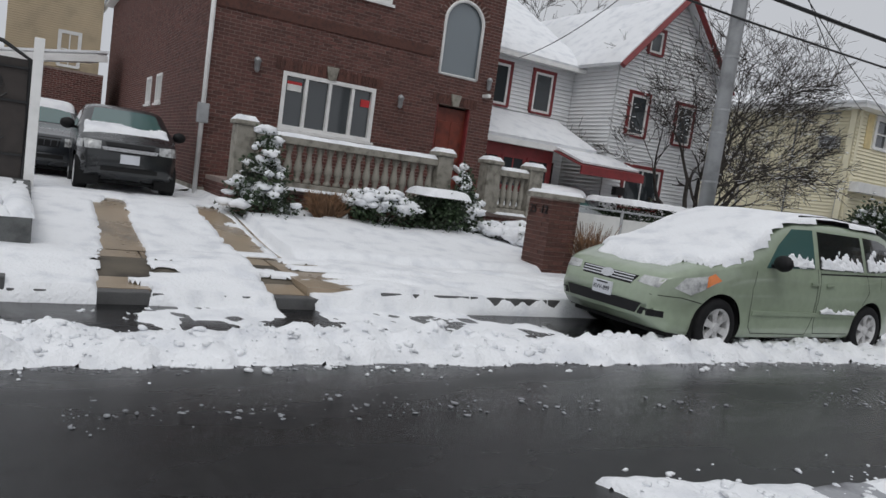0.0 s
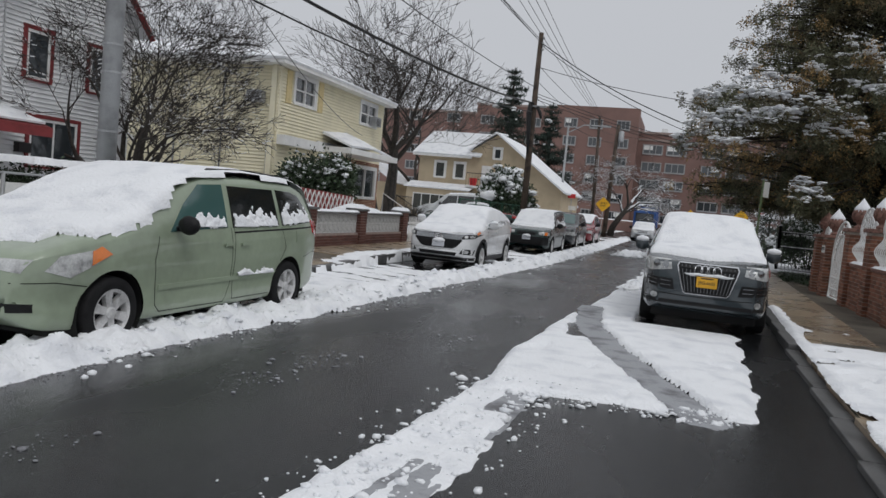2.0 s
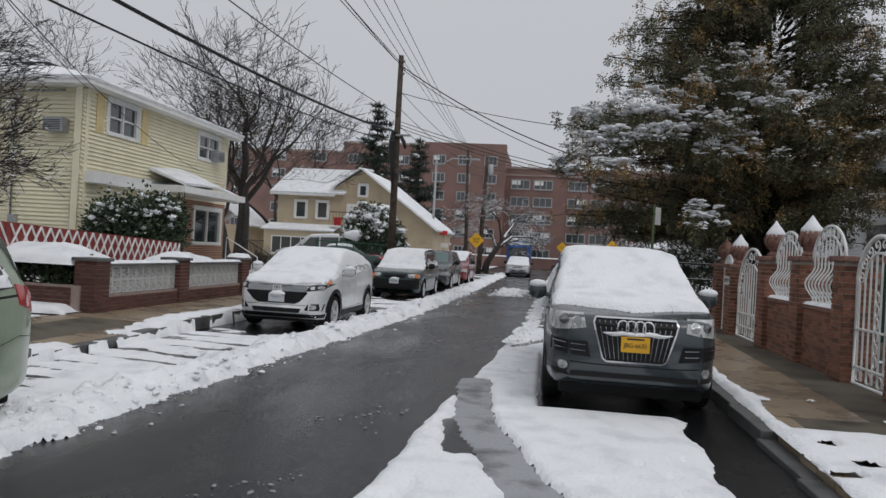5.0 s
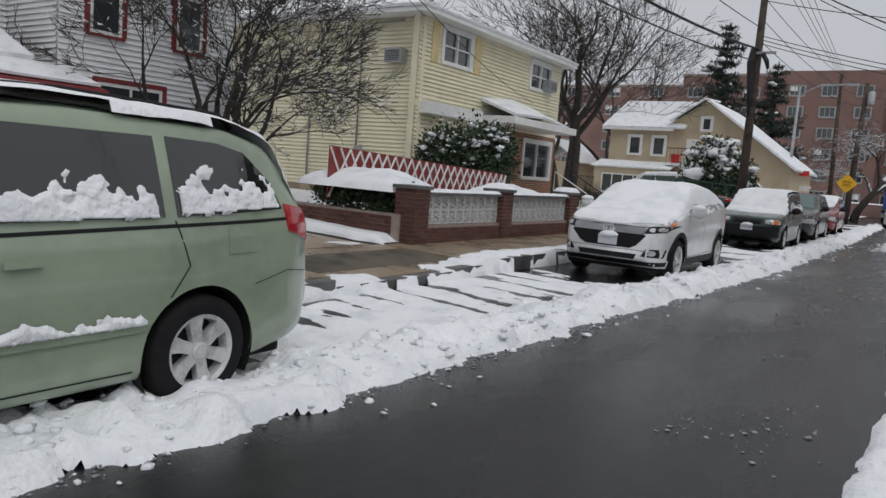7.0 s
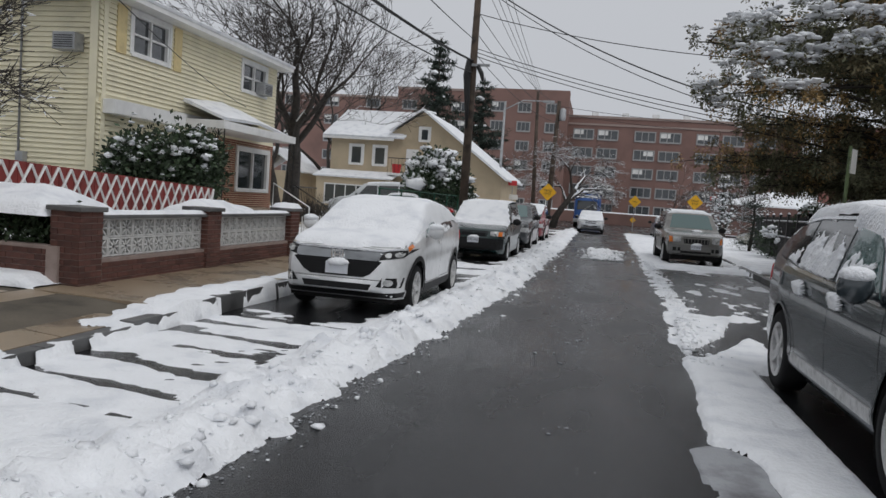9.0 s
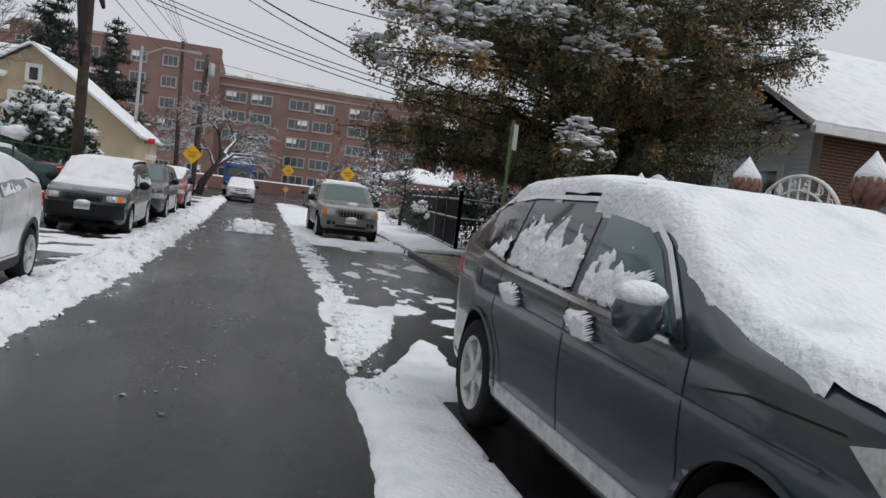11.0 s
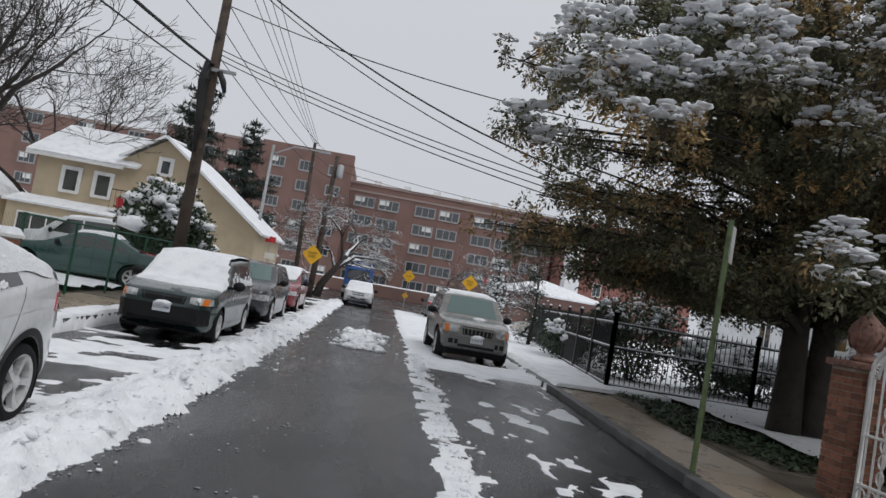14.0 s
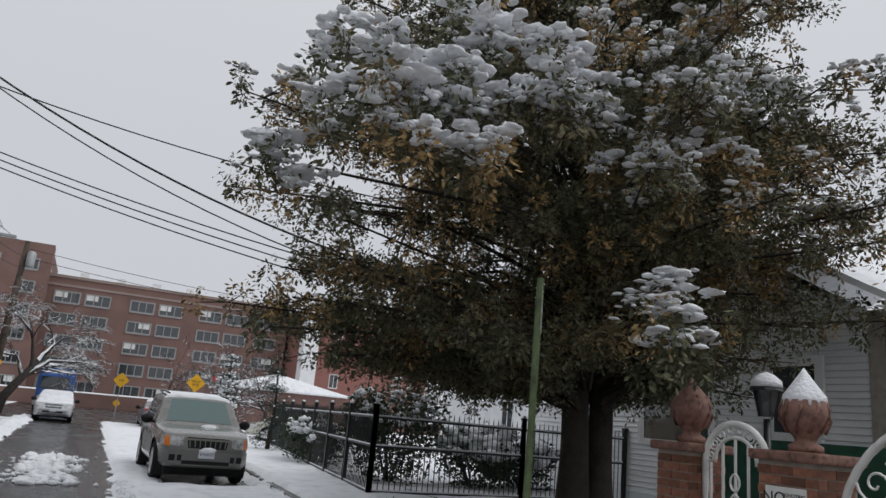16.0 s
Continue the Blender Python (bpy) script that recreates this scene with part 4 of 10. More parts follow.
    def plate(self, x, z, words, gold=False, w=0.305, h=0.155, off=0.03, snowed=False):
        p = self.place("F", x, z)
        pl = part("number_plate", B(x - w / 2, x + w / 2, p.y - off, p.y + 0.02, z - h / 2, z + h / 2, 0.006), PLATE_Y if gold else PLATE_W, self.root, "gold plate with dark characters" if gold else "white plate with dark characters")
        if words:
            self.text(words, min(h * 0.62, w / (0.60 * len(words))), "F", x, z - 0.008, INK, pl, off + 0.003)
            part("plate_band", B(x - w * 0.3, x + w * 0.3, p.y - off - 0.002, p.y - off + 0.004, z + h * 0.32, z + h * 0.43), INK, pl)
        if snowed:
            bm = bmesh.new()
            bmesh.ops.create_icosphere(bm, subdivisions=3, radius=1.0, matrix=Matrix.Translation((x + 0.02, p.y - off - 0.005, z + h * 0.5)) @ Matrix.Diagonal((w * 0.5, 0.045, 0.05, 1)))
            for v in bm.verts:
                v.co += 0.02 * noise.noise_vector(v.co * 14)
            part("plate_snow", bm, SNOW, pl, smooth=True)

    def done(self, x, y, label, category="car", group="", yaw=0.0, z=0.0, scale=(1, 1, 1)):
        self.root.matrix_world = pose(x, y, z, 0, 0, yaw) @ Matrix.Diagonal((*scale, 1))
        return tagged(self.root, label, category, group)


def body_spec(L, W, H, nose, hood, cowl, roof0, roof1, tail, R=0.33, wheels=(0.92, 3.5), belt=(0.86, 0.98, 1.04), low=0.2, spokes=6, **kw):
    """nose, hood, cowl...: (y, z) stations of the centre line."""
    top = [(0, nose[1] - 0.12), (0.05, nose[1]), nose, hood, cowl, roof0, ((roof0[0] + roof1[0]) / 2, H), roof1, tail, (L - 0.05, tail[1] - 0.28), (L, 0.72)]
    s = dict(L=L, W=W, R=R, wheels=wheels, spokes=spokes, top=top, low=[(0, 0.38), (0.22, low + 0.03), (0.7, low), (L - 0.7, low + 0.02), (L - 0.15, low + 0.1), (L, 0.42)],
             belt=[(0, belt[0] - 0.08), (0.4, belt[0]), (cowl[0], belt[1]), (L, belt[2])])
    s.update(kw)
    return s


def rect_clip(x0, x1, y0, y1, soft=0.15):
    return lambda X, Y: np.minimum(np.minimum(X - x0, x1 - X), np.minimum(Y - y0, y1 - Y)) / soft * 0.3


# -- pale green minivan
VAN_P = paint("pale_green_paint", (0.30, 0.36, 0.265), rough=0.3)
S = body_spec(5.10, 1.97, 1.73, (0.16, 0.84), (0.6, 0.99), (1.12, 1.12), (2.15, 1.655), (4.30, 1.71), (4.78, 1.60), R=0.335, wheels=(0.88, 3.91), belt=(0.86, 1.02, 1.10), spokes=6, spoke_w=0.075, rim=0.64)
S["L"] = 5.0
S["top"] = [(0, 0.60), (0.03, 0.76), (0.14, 0.88), (0.6, 1.03), (1.10, 1.15), (1.95, 1.56), (2.3, 1.66), (3.2, 1.70), (4.20, 1.67), (4.52, 1.59), (4.74, 1.36), (4.88, 1.10), (4.97, 0.92), (5.0, 0.66)]
S["plan"] = [(0, 0.70), (0.08, 0.80), (0.25, 0.90), (0.6, 0.975), (1.0, 1.0), (3.9, 1.0), (4.35, 0.975), (4.7, 0.91), (4.9, 0.82), (5.0, 0.70)]
van = Car("minivan", S, VAN_P)
van.patch("side_window", "S", [(1.62, 1.06), (2.58, 1.10), (2.62, 1.57), (2.20, 1.55), (1.9, 1.34)], GLASS_G)
van.patch("side_window", "S", [(2.68, 1.10), (3.66, 1.12), (3.66, 1.555), (2.72, 1.56)], GLASS)
van.patch("side_window", "S", [(3.74, 1.12), (4.58, 1.16), (4.50, 1.32), (4.30, 1.50), (4.1, 1.545), (3.74, 1.56)], GLASS)
van.patch("windscreen", "T", [(-0.72, 1.22), (0.72, 1.22), (0.60, 2.05), (-0.60, 2.05)], GLASS_G)
van.patch("rear_window", "B", [(-0.6, 1.12), (0.6, 1.12), (0.52, 1.55), (-0.52, 1.55)], GLASS)
van.patch("headlight", "S", [(0.22, 0.74), (0.42, 0.68), (0.80, 0.85), (0.72, 0.92), (0.35, 0.86)], HEADLIGHT, label="clear headlamp with amber corner")
van.patch("turn_signal", "S", [(0.62, 0.78), (0.84, 0.87), (0.74, 0.94), (0.64, 0.90)], AMBER, off=0.010)
for sg in (-1, 1):
    van.patch("headlight", "F", [(sg * 0.48, 0.74), (sg * 0.76, 0.72), (sg * 0.80, 0.83), (sg * 0.52, 0.82)][::sg], HEADLIGHT)
    van.patch("fog_lamp_recess", "F", [(sg * 0.58, 0.40), (sg * 0.82, 0.40), (sg * 0.82, 0.47), (sg * 0.62, 0.48)][::sg], BLACKPL)
van.patch("grille", "F", [(-0.40, 0.70), (0.40, 0.70), (0.46, 0.80), (-0.46, 0.80)], BLACKPL)
for z in (0.725, 0.755, 0.785):
    van.seam([(-0.42, z), (0.42, z)], "F", 0.014, CHROME, "grille_bar", 0.012)
van.patch("badge", "F", [(0.10 * math.cos(a), 0.755 + 0.05 * math.sin(a)) for a in np.linspace(0, 6.28, 15)[:-1]], CHROME, off=0.02)
van.patch("air_intake", "F", [(-0.55, 0.40), (0.55, 0.40), (0.62, 0.52), (-0.62, 0.52)], BLACKPL)
van.plate(0.0, 0.585, "KVV-899")
van.seam([(0.02, 0.64), (0.30, 0.645), (0.58, 0.60)], "S", 0.008)
van.seam([(1.45, 1.02), (1.38, 0.8), (1.42, 0.35), (1.5, 0.28), (2.55, 0.27), (2.64, 0.5), (2.64, 1.1)])
van.seam([(2.70, 1.10), (2.68, 0.4), (2.72, 0.29), (3.55, 0.29), (3.64, 0.62), (3.80, 0.85), (3.72, 1.10)])
van.seam([(2.70, 1.045), (4.75, 1.10)], width=0.02)
van.patch("side_moulding", "S", [(1.44, 0.50), (3.58, 0.51), (3.58, 0.56), (1.44, 0.55)], VAN_P, off=0.018)
van.patch("fuel_flap", "L", [(4.08, 0.90), (4.30, 0.90), (4.30, 1.05), (4.08, 1.05)], VAN_P, off=0.006)
for a in (2.48, 2.80):
    van.patch("door_handle", "S", [(a, 0.895), (a + 0.17, 0.90), (a + 0.17, 0.935), (a, 0.93)], VAN_P, off=0.03)
van.patch("tail_light", "S", [(4.62, 1.02), (4.90, 0.93), (4.90, 1.02), (4.80, 1.16), (4.60, 1.19)], TAIL, off=0.012)
for sg in (-1, 1):
    van.patch("tail_light", "B", [(sg * 0.62, 0.94), (sg * 0.82, 0.94), (sg * 0.80, 1.17), (sg * 0.66, 1.15)][::sg], TAIL, off=0.012)
van.seam([(4.30, 0.70), (4.62, 0.76), (4.94, 0.72)], width=0.006)
van.mirror(1.72, 1.12, BLACKPL)
for sg in (-1, 1):
    bm = bmesh.new()
    tube(bm, [(sg * 0.66, y, van.top(y) + 0.055 - (0.05 if y in (2.4, 4.3) else 0)) for y in (2.4, 2.5, 3.2, 3.9, 4.2, 4.3)], 0.018, 6)
    part("roof_rail", bm, BLACKPL, van.root, smooth=True)
bm = bmesh.new()
tube(bm, [(-0.5, 1.2, van.top(1.2) + 0.012), (0.1, 1.32, van.top(1.32) + 0.02), (0.55, 1.24, van.top(1.24) + 0.015)], 0.012, 5)
part("wiper", bm, BLACKPL, van.root)
van.snow(lambda X, Y: np.minimum(np.minimum((0.90 - np.abs(X)) * 2.2 + 0.1, (Y - 0.22 - 0.25 * np.abs(X)) * 2.2), (4.72 - Y) * 2.0) - 0.9 * bump01(np.abs(X), 0.62, 0.99, 0.03) * ease((0.75 - Y) / 0.3), depth=0.085, step=0.027, seed=1)
for k, pl in enumerate(([(1.95, 1.10), (2.55, 1.11), (2.55, 1.30), (2.1, 1.28)], [(2.72, 1.10), (3.62, 1.12), (3.62, 1.36), (2.75, 1.34)], [(3.76, 1.13), (4.55, 1.17), (4.45, 1.42), (3.78, 1.40)])):
    van.stuck("L", pl, 0.50, k)
van.stuck("L", [(2.75, 0.54), (3.55, 0.55), (3.55, 0.66), (2.75, 0.64)], 0.42, 5, 0.03)
van.done(-7.03, 7.235, "pale green minivan under thick snow, parked at the kerb", group="cars parked along the street", z=-0.09)

# -- white compact crossover
HRV_P = paint("pearl_white_paint", (0.74, 0.75, 0.76), rough=0.25)
S = body_spec(4.33, 1.78, 1.56, (0.14, 0.86), (0.5, 0.97), (1.0, 1.06), (1.85, 1.49), (3.1, 1.50), (3.9, 1.32), R=0.335, wheels=(0.88, 3.49), belt=(0.88, 1.0, 1.16), spokes=5, spoke_w=0.05, rim=0.70, tumble=0.36)
hrv = Car("crossover_car", S, HRV_P)
hrv.patch("side_window", "S", [(1.36, 1.04), (2.26, 1.06), (2.26, 1.41), (1.95, 1.40)], GLASS_G)
hrv.patch("side_window", "S", [(2.34, 1.06), (3.30, 1.16), (3.22, 1.30), (2.9, 1.39), (2.34, 1.41)], GLASS)
hrv.patch("windscreen", "T", [(-0.68, 1.08), (0.68, 1.08), (0.54, 1.85), (-0.54, 1.85)], GLASS)
hrv.patch("grille", "F", [(-0.60, 0.74), (-0.46, 0.58), (-0.36, 0.53), (0.36, 0.53), (0.46, 0.58), (0.60, 0.74), (0.54, 0.76), (-0.54, 0.76)], BLACKPL)
for z in (0.58, 0.62, 0.66, 0.70):
    hrv.seam([(-0.40 - 0.8 * (z - 0.58), z), (0.40 + 0.8 * (z - 0.58), z)], "F", 0.008, DARKHOLE, "grille_slat", 0.012)
SMOKE = mat("smoked_chrome", (0.26, 0.27, 0.28), rough=0.14, metal=0.9, vary=0.1, bump=0)
hrv.patch("grille_bar", "F", [(-0.56, 0.755), (0.56, 0.755), (0.60, 0.855), (-0.60, 0.855)], SMOKE, off=0.016)
hrv.seam([(-0.78, 0.90), (-0.60, 0.862), (0.60, 0.862), (0.78, 0.90)], "F", 0.016, CHROME, "chrome_strip", 0.022)
bm = bmesh.new()
py = hrv.place("F", 0.0, 0.80).y - 0.035
for (u0, u1, w0, w1) in ((-0.085, -0.062, 0.735, 0.865), (0.062, 0.085, 0.735, 0.865), (-0.062, 0.062, 0.735, 0.752), (-0.062, 0.062, 0.848, 0.865), (-0.045, -0.025, 0.76, 0.84), (0.025, 0.045, 0.76, 0.84), (-0.025, 0.025, 0.79, 0.81)):
    box(bm, u0, u1, py - 0.008, py + 0.03, w0, w1)
part("badge", bm, CHROME, hrv.root, "chrome badge")
for sg in (-1, 1):
    lamp = hrv.patch("headlight", "F", [(sg * 0.57, 0.765), (sg * 0.80, 0.80), (sg * 0.87, 0.90), (sg * 0.60, 0.865)][::sg], BLACKPL, off=0.012, label="dark headlamp with clear projector lenses")
    for u in (0.66, 0.76):
        hrv.patch("lens", "F", [(sg * u + 0.036 * math.cos(q), 0.822 + 0.02 * (u - 0.66) * 5 + 0.026 * math.sin(q)) for q in np.linspace(0, 6.28, 11)[:-1]], HEADLIGHT, off=0.02, parent=lamp)
    hrv.patch("fog_lamp", "F", [(sg * 0.54, 0.42), (sg * 0.80, 0.40), (sg * 0.82, 0.53), (sg * 0.62, 0.54)][::sg], BLACKPL)
    hrv.patch("fog_lens", "F", [(sg * (0.68) + 0.05 * math.cos(a), 0.475 + 0.045 * math.sin(a)) for a in np.linspace(0, 6.28, 11)[:-1]], HEADLIGHT, off=0.012)
hrv.patch("headlight", "S", [(0.16, 0.80), (0.34, 0.81), (0.70, 0.93), (0.66, 0.965), (0.25, 0.90)], HEADLIGHT, off=0.01)
hrv.patch("turn_signal", "S", [(0.50, 0.875), (0.70, 0.935), (0.67, 0.962), (0.50, 0.925)], AMBER, off=0.013)
hrv.patch("front_lip", "F", [(-0.80, 0.27), (0.80, 0.27), (0.82, 0.335), (-0.82, 0.335)], BLACKPL, off=0.012)
hrv.patch("air_intake", "F", [(-0.44, 0.365), (0.44, 0.365), (0.48, 0.445), (-0.48, 0.445)], BLACKPL)
hrv.patch("sill_cladding", "S", [(1.3, 0.24), (3.06, 0.24), (3.06, 0.36), (1.3, 0.36)], BLACKPL, off=0.012)
for c in (0.88, 3.49):
    arc = [(c + 0.43 * math.cos(a), 0.335 + 0.43 * math.sin(a)) for a in np.linspace(0.05, math.pi - 0.05, 15)]
    hrv.seam(arc, "S", 0.07, BLACKPL, "arch_cladding", 0.008)
hrv.seam([(1.32, 1.03), (1.30, 0.5), (1.42, 0.38), (2.26, 0.38), (2.30, 1.04)])
hrv.seam([(2.30, 0.40), (2.95, 0.40), (3.15, 0.70), (3.35, 1.14)])
hrv.seam([(1.30, 0.82), (3.9, 0.98)], width=0.012, material=HRV_P, off=0.008, name="crease")
hrv.patch("door_handle", "S", [(2.05, 0.93), (2.22, 0.935), (2.22, 0.965), (2.05, 0.96)], HRV_P, off=0.03)
hrv.patch("tail_light", "S", [(3.95, 0.92), (4.22, 0.94), (4.18, 1.10), (4.0, 1.08)], TAIL, off=0.01)
hrv.mirror(1.42, 1.10, HRV_P, snowy=True)
hrv.plate(0.0, 0.63, "", snowed=True)
hrv.snow(lambda X, Y: np.minimum(np.minimum((0.80 - np.abs(X)) * 2.4 + 0.12, (Y - 0.18 - 0.25 * np.abs(X)) * 2.5), (4.2 - Y) * 2) - 0.55 * bump01(Y, 1.0, 1.04, 0.03) * bump01(np.abs(X - 0.1), 0, 0.35, 0.1), depth=0.06, step=0.027, seed=2)
hrv.stuck("L", [(2.4, 1.07), (3.1, 1.14), (3.1, 1.36), (2.4, 1.40)], 0.25, 2)
hrv.done(-6.74, 19.30, "white compact crossover covered in snow", group="cars parked along the street", z=-0.09)

# -- dark grey large utility car
Q7_P = paint("dark_blue_grey_paint", (0.040, 0.052, 0.060), rough=0.22)
S = body_spec(5.05, 1.98, 1.72, (0.12, 1.03), (0.6, 1.13), (1.25, 1.20), (2.15, 1.66), (3.9, 1.68), (4.70, 1.42), R=0.375, low=0.25, wheels=(1.02, 4.02), belt=(1.02, 1.10, 1.20), spokes=5, spoke_w=0.085, rim=0.66, tumble=0.34, tyre_w=0.26)
q7 = Car("large_suv", S, Q7_P)
q7.patch("side_window", "S", [(1.62, 1.12), (2.50, 1.14), (2.54, 1.58), (2.25, 1.58), (1.95, 1.42)], GLASS_G)
q7.patch("side_window", "S", [(2.60, 1.14), (3.58, 1.18), (3.58, 1.59), (2.64, 1.60)], GLASS)
q7.patch("side_window", "S", [(3.66, 1.19), (4.48, 1.26), (4.36, 1.42), (4.1, 1.54), (3.66, 1.59)], GLASS)
q7.seam([(1.50, 1.09), (2.5, 1.115), (3.6, 1.155), (4.56, 1.24), (4.40, 1.45), (4.12, 1.565), (3.6, 1.622), (2.5, 1.63), (2.2, 1.61), (1.9, 1.44), (1.50, 1.09)], width=0.028, material=CHROME, name="window_trim", off=0.012)
q7.patch("windscreen", "T", [(-0.78, 1.32), (0.78, 1.32), (0.62, 2.12), (-0.62, 2.12)], GLASS)
gr = [(-0.43, 1.00), (-0.45, 0.95), (-0.34, 0.60), (-0.30, 0.57), (0.30, 0.57), (0.34, 0.60), (0.45, 0.95), (0.43, 1.00)]
q7.patch("grille", "F", gr, BLACKPL, off=0.008)
q7.seam(gr + [gr[0]], "F", 0.018, CHROME, "grille_frame", 0.02)
for k in range(14):
    x = -0.39 + 0.06 * k
    q7.seam([(x * 0.78, 0.60), (x, 0.975)], "F", 0.010, SMOKE, "grille_bar", 0.014)
for k in range(4):
    ringp = [(-0.135 + 0.09 * k + 0.06 * math.cos(a), 0.915 + 0.06 * math.sin(a)) for a in np.linspace(0, 2 * math.pi, 17)]
    q7.seam(ringp, "F", 0.012, CHROME, "badge_ring", 0.028)
for sg in (-1, 1):
    lamp = q7.patch("headlight", "F", [(sg * 0.53, 0.90), (sg * 0.86, 0.85), (sg * 0.92, 0.95), (sg * 0.88, 1.03), (sg * 0.56, 1.03)][::sg], HEADLIGHT, off=0.012, label="clear headlamp")
    for u in (0.63, 0.76):
        q7.patch("lens", "F", [(sg * u + 0.05 * math.cos(q), 0.955 + 0.045 * math.sin(q)) for q in np.linspace(0, 6.28, 13)[:-1]], SMOKE, off=0.018, parent=lamp)
    q7.patch("side_vent", "F", [(sg * 0.47, 0.60), (sg * 0.90, 0.64), (sg * 0.90, 0.77), (sg * 0.51, 0.76)][::sg], BLACKPL)
    for z in (0.66, 0.72):
        q7.seam([(sg * 0.53, z), (sg * 0.88, z + 0.02)], "F", 0.010, SMOKE, "vent_slat", 0.012)
    q7.patch("fog_lamp", "F", [(sg * 0.76 + 0.05 * math.cos(a), 0.50 + 0.045 * math.sin(a)) for a in np.linspace(0, 6.28, 11)[:-1]], HEADLIGHT, off=0.012)
q7.patch("headlight", "S", [(0.16, 0.86), (0.50, 0.87), (0.68, 1.00), (0.50, 1.045), (0.18, 1.02)], HEADLIGHT, off=0.01)
q7.patch("side_reflector", "L", [(0.50, 0.90), (0.66, 0.98), (0.60, 1.01), (0.48, 0.97)], TAIL, off=0.014)
q7.patch("air_intake", "F", [(-0.85, 0.40), (0.85, 0.40), (0.88, 0.45), (-0.88, 0.45)], BLACKPL)
q7.seam([(-0.86, 0.56), (-0.60, 0.54), (-0.40, 0.53), (0.40, 0.53), (0.60, 0.54), (0.86, 0.56)], "F", 0.012, DARKHOLE, "bumper_seam")
q7.plate(0.0, 0.755, "JBG-6635", gold=True, off=0.05)
bm = bmesh.new()
bmesh.ops.create_icosphere(bm, subdivisions=3, radius=1.0, matrix=Matrix.Translation((0.02, -0.0, 0.86)) @ Matrix.Diagonal((0.38, 0.055, 0.026, 1)))
for v in bm.verts:
    v.co += 0.02 * noise.noise_vector(v.co * 11)
part("grille_snow", bm, SNOW, q7.root, "ledge of snow", smooth=True)
q7.seam([(1.34, 0.98), (1.10, 1.02), (0.70, 1.02)], "S", 0.008)
q7.seam([(1.46, 1.08), (1.42, 0.55), (1.5, 0.40), (2.50, 0.40), (2.57, 0.6), (2.57, 1.13)])
q7.seam([(2.60, 0.42), (3.40, 0.42), (3.50, 0.62), (3.72, 0.86), (3.64, 1.17)])
q7.patch("sill_trim", "S", [(1.46, 0.36), (3.50, 0.36), (3.46, 0.45), (1.50, 0.45)], ALLOY, off=0.014)
q7.seam([(0.75, 0.90), (2.0, 0.93), (4.7, 1.0)], width=0.014, material=Q7_P, off=0.009, name="crease")
for c in (1.02, 4.02):
    q7.seam([(c + 0.45 * math.cos(a), 0.375 + 0.45 * math.sin(a)) for a in np.linspace(0.05, math.pi - 0.05, 17)], "S", 0.03, Q7_P, "arch_lip", 0.012)
for a in (2.28, 3.30):
    q7.patch("door_handle", "S", [(a, 0.98), (a + 0.20, 0.99), (a + 0.20, 1.03), (a, 1.02)], CHROME, off=0.035)
q7.patch("fuel_flap", "S", [(4.05, 0.98), (4.25, 0.98), (4.25, 1.10), (4.05, 1.10)], Q7_P, off=0.006)
q7.patch("tail_light", "S", [(4.66, 0.98), (4.98, 0.95), (4.96, 1.10), (4.75, 1.14)], TAIL, off=0.012)
q7.mirror(1.66, 1.16, Q7_P, r=0.115, snowy=True)
for sg in (-1, 1):
    bm = bmesh.new()
    tube(bm, [(sg * 0.70, y, q7.top(y) + 0.03 - (0.05 if y in (2.3, 4.45) else 0)) for y in (2.3, 2.4, 3.1, 3.9, 4.3, 4.45)], 0.02, 6)
    part("roof_rail", bm, ALLOY, q7.root, smooth=True)
q7.snow(lambda X, Y: np.minimum(np.minimum((0.86 - 0.10 * ease((Y - 1.5) / 0.6) - np.abs(X)) * 3.4 + 0.16, (Y - 0.26 - 0.28 * np.abs(X)) * 2.2), (4.52 - Y) * 2) - 0.6 * bump01(Y, 1.18, 1.24, 0.03) * bump01(np.abs(X - 0.1), 0, 0.5, 0.1), depth=0.075, step=0.027, seed=3)
for v in "LR":
    q7.stuck(v, [(1.70, 1.13), (2.48, 1.15), (2.5, 1.5), (2.1, 1.46)], 0.42, 1)
    q7.stuck(v, [(2.62, 1.15), (3.56, 1.19), (3.56, 1.52), (2.64, 1.52)], 0.62, 2, 0.03)
    q7.stuck(v, [(3.68, 1.20), (4.0, 1.23), (3.9, 1.42), (3.68, 1.45)], 0.35, 3)
    for a in (2.28, 3.30):
        q7.stuck(v, [(a - 0.10, 0.955), (a + 0.08, 0.965), (a + 0.22, 1.04), (a + 0.2, 1.08), (a - 0.02, 1.06)], 0.85, int(a * 3), 0.05)
q7.done(-0.855, 13.76, "dark blue-grey large sport utility car, snow on roof and bonnet", group="cars parked along the street", scale=(0.915, 0.925, 0.985))


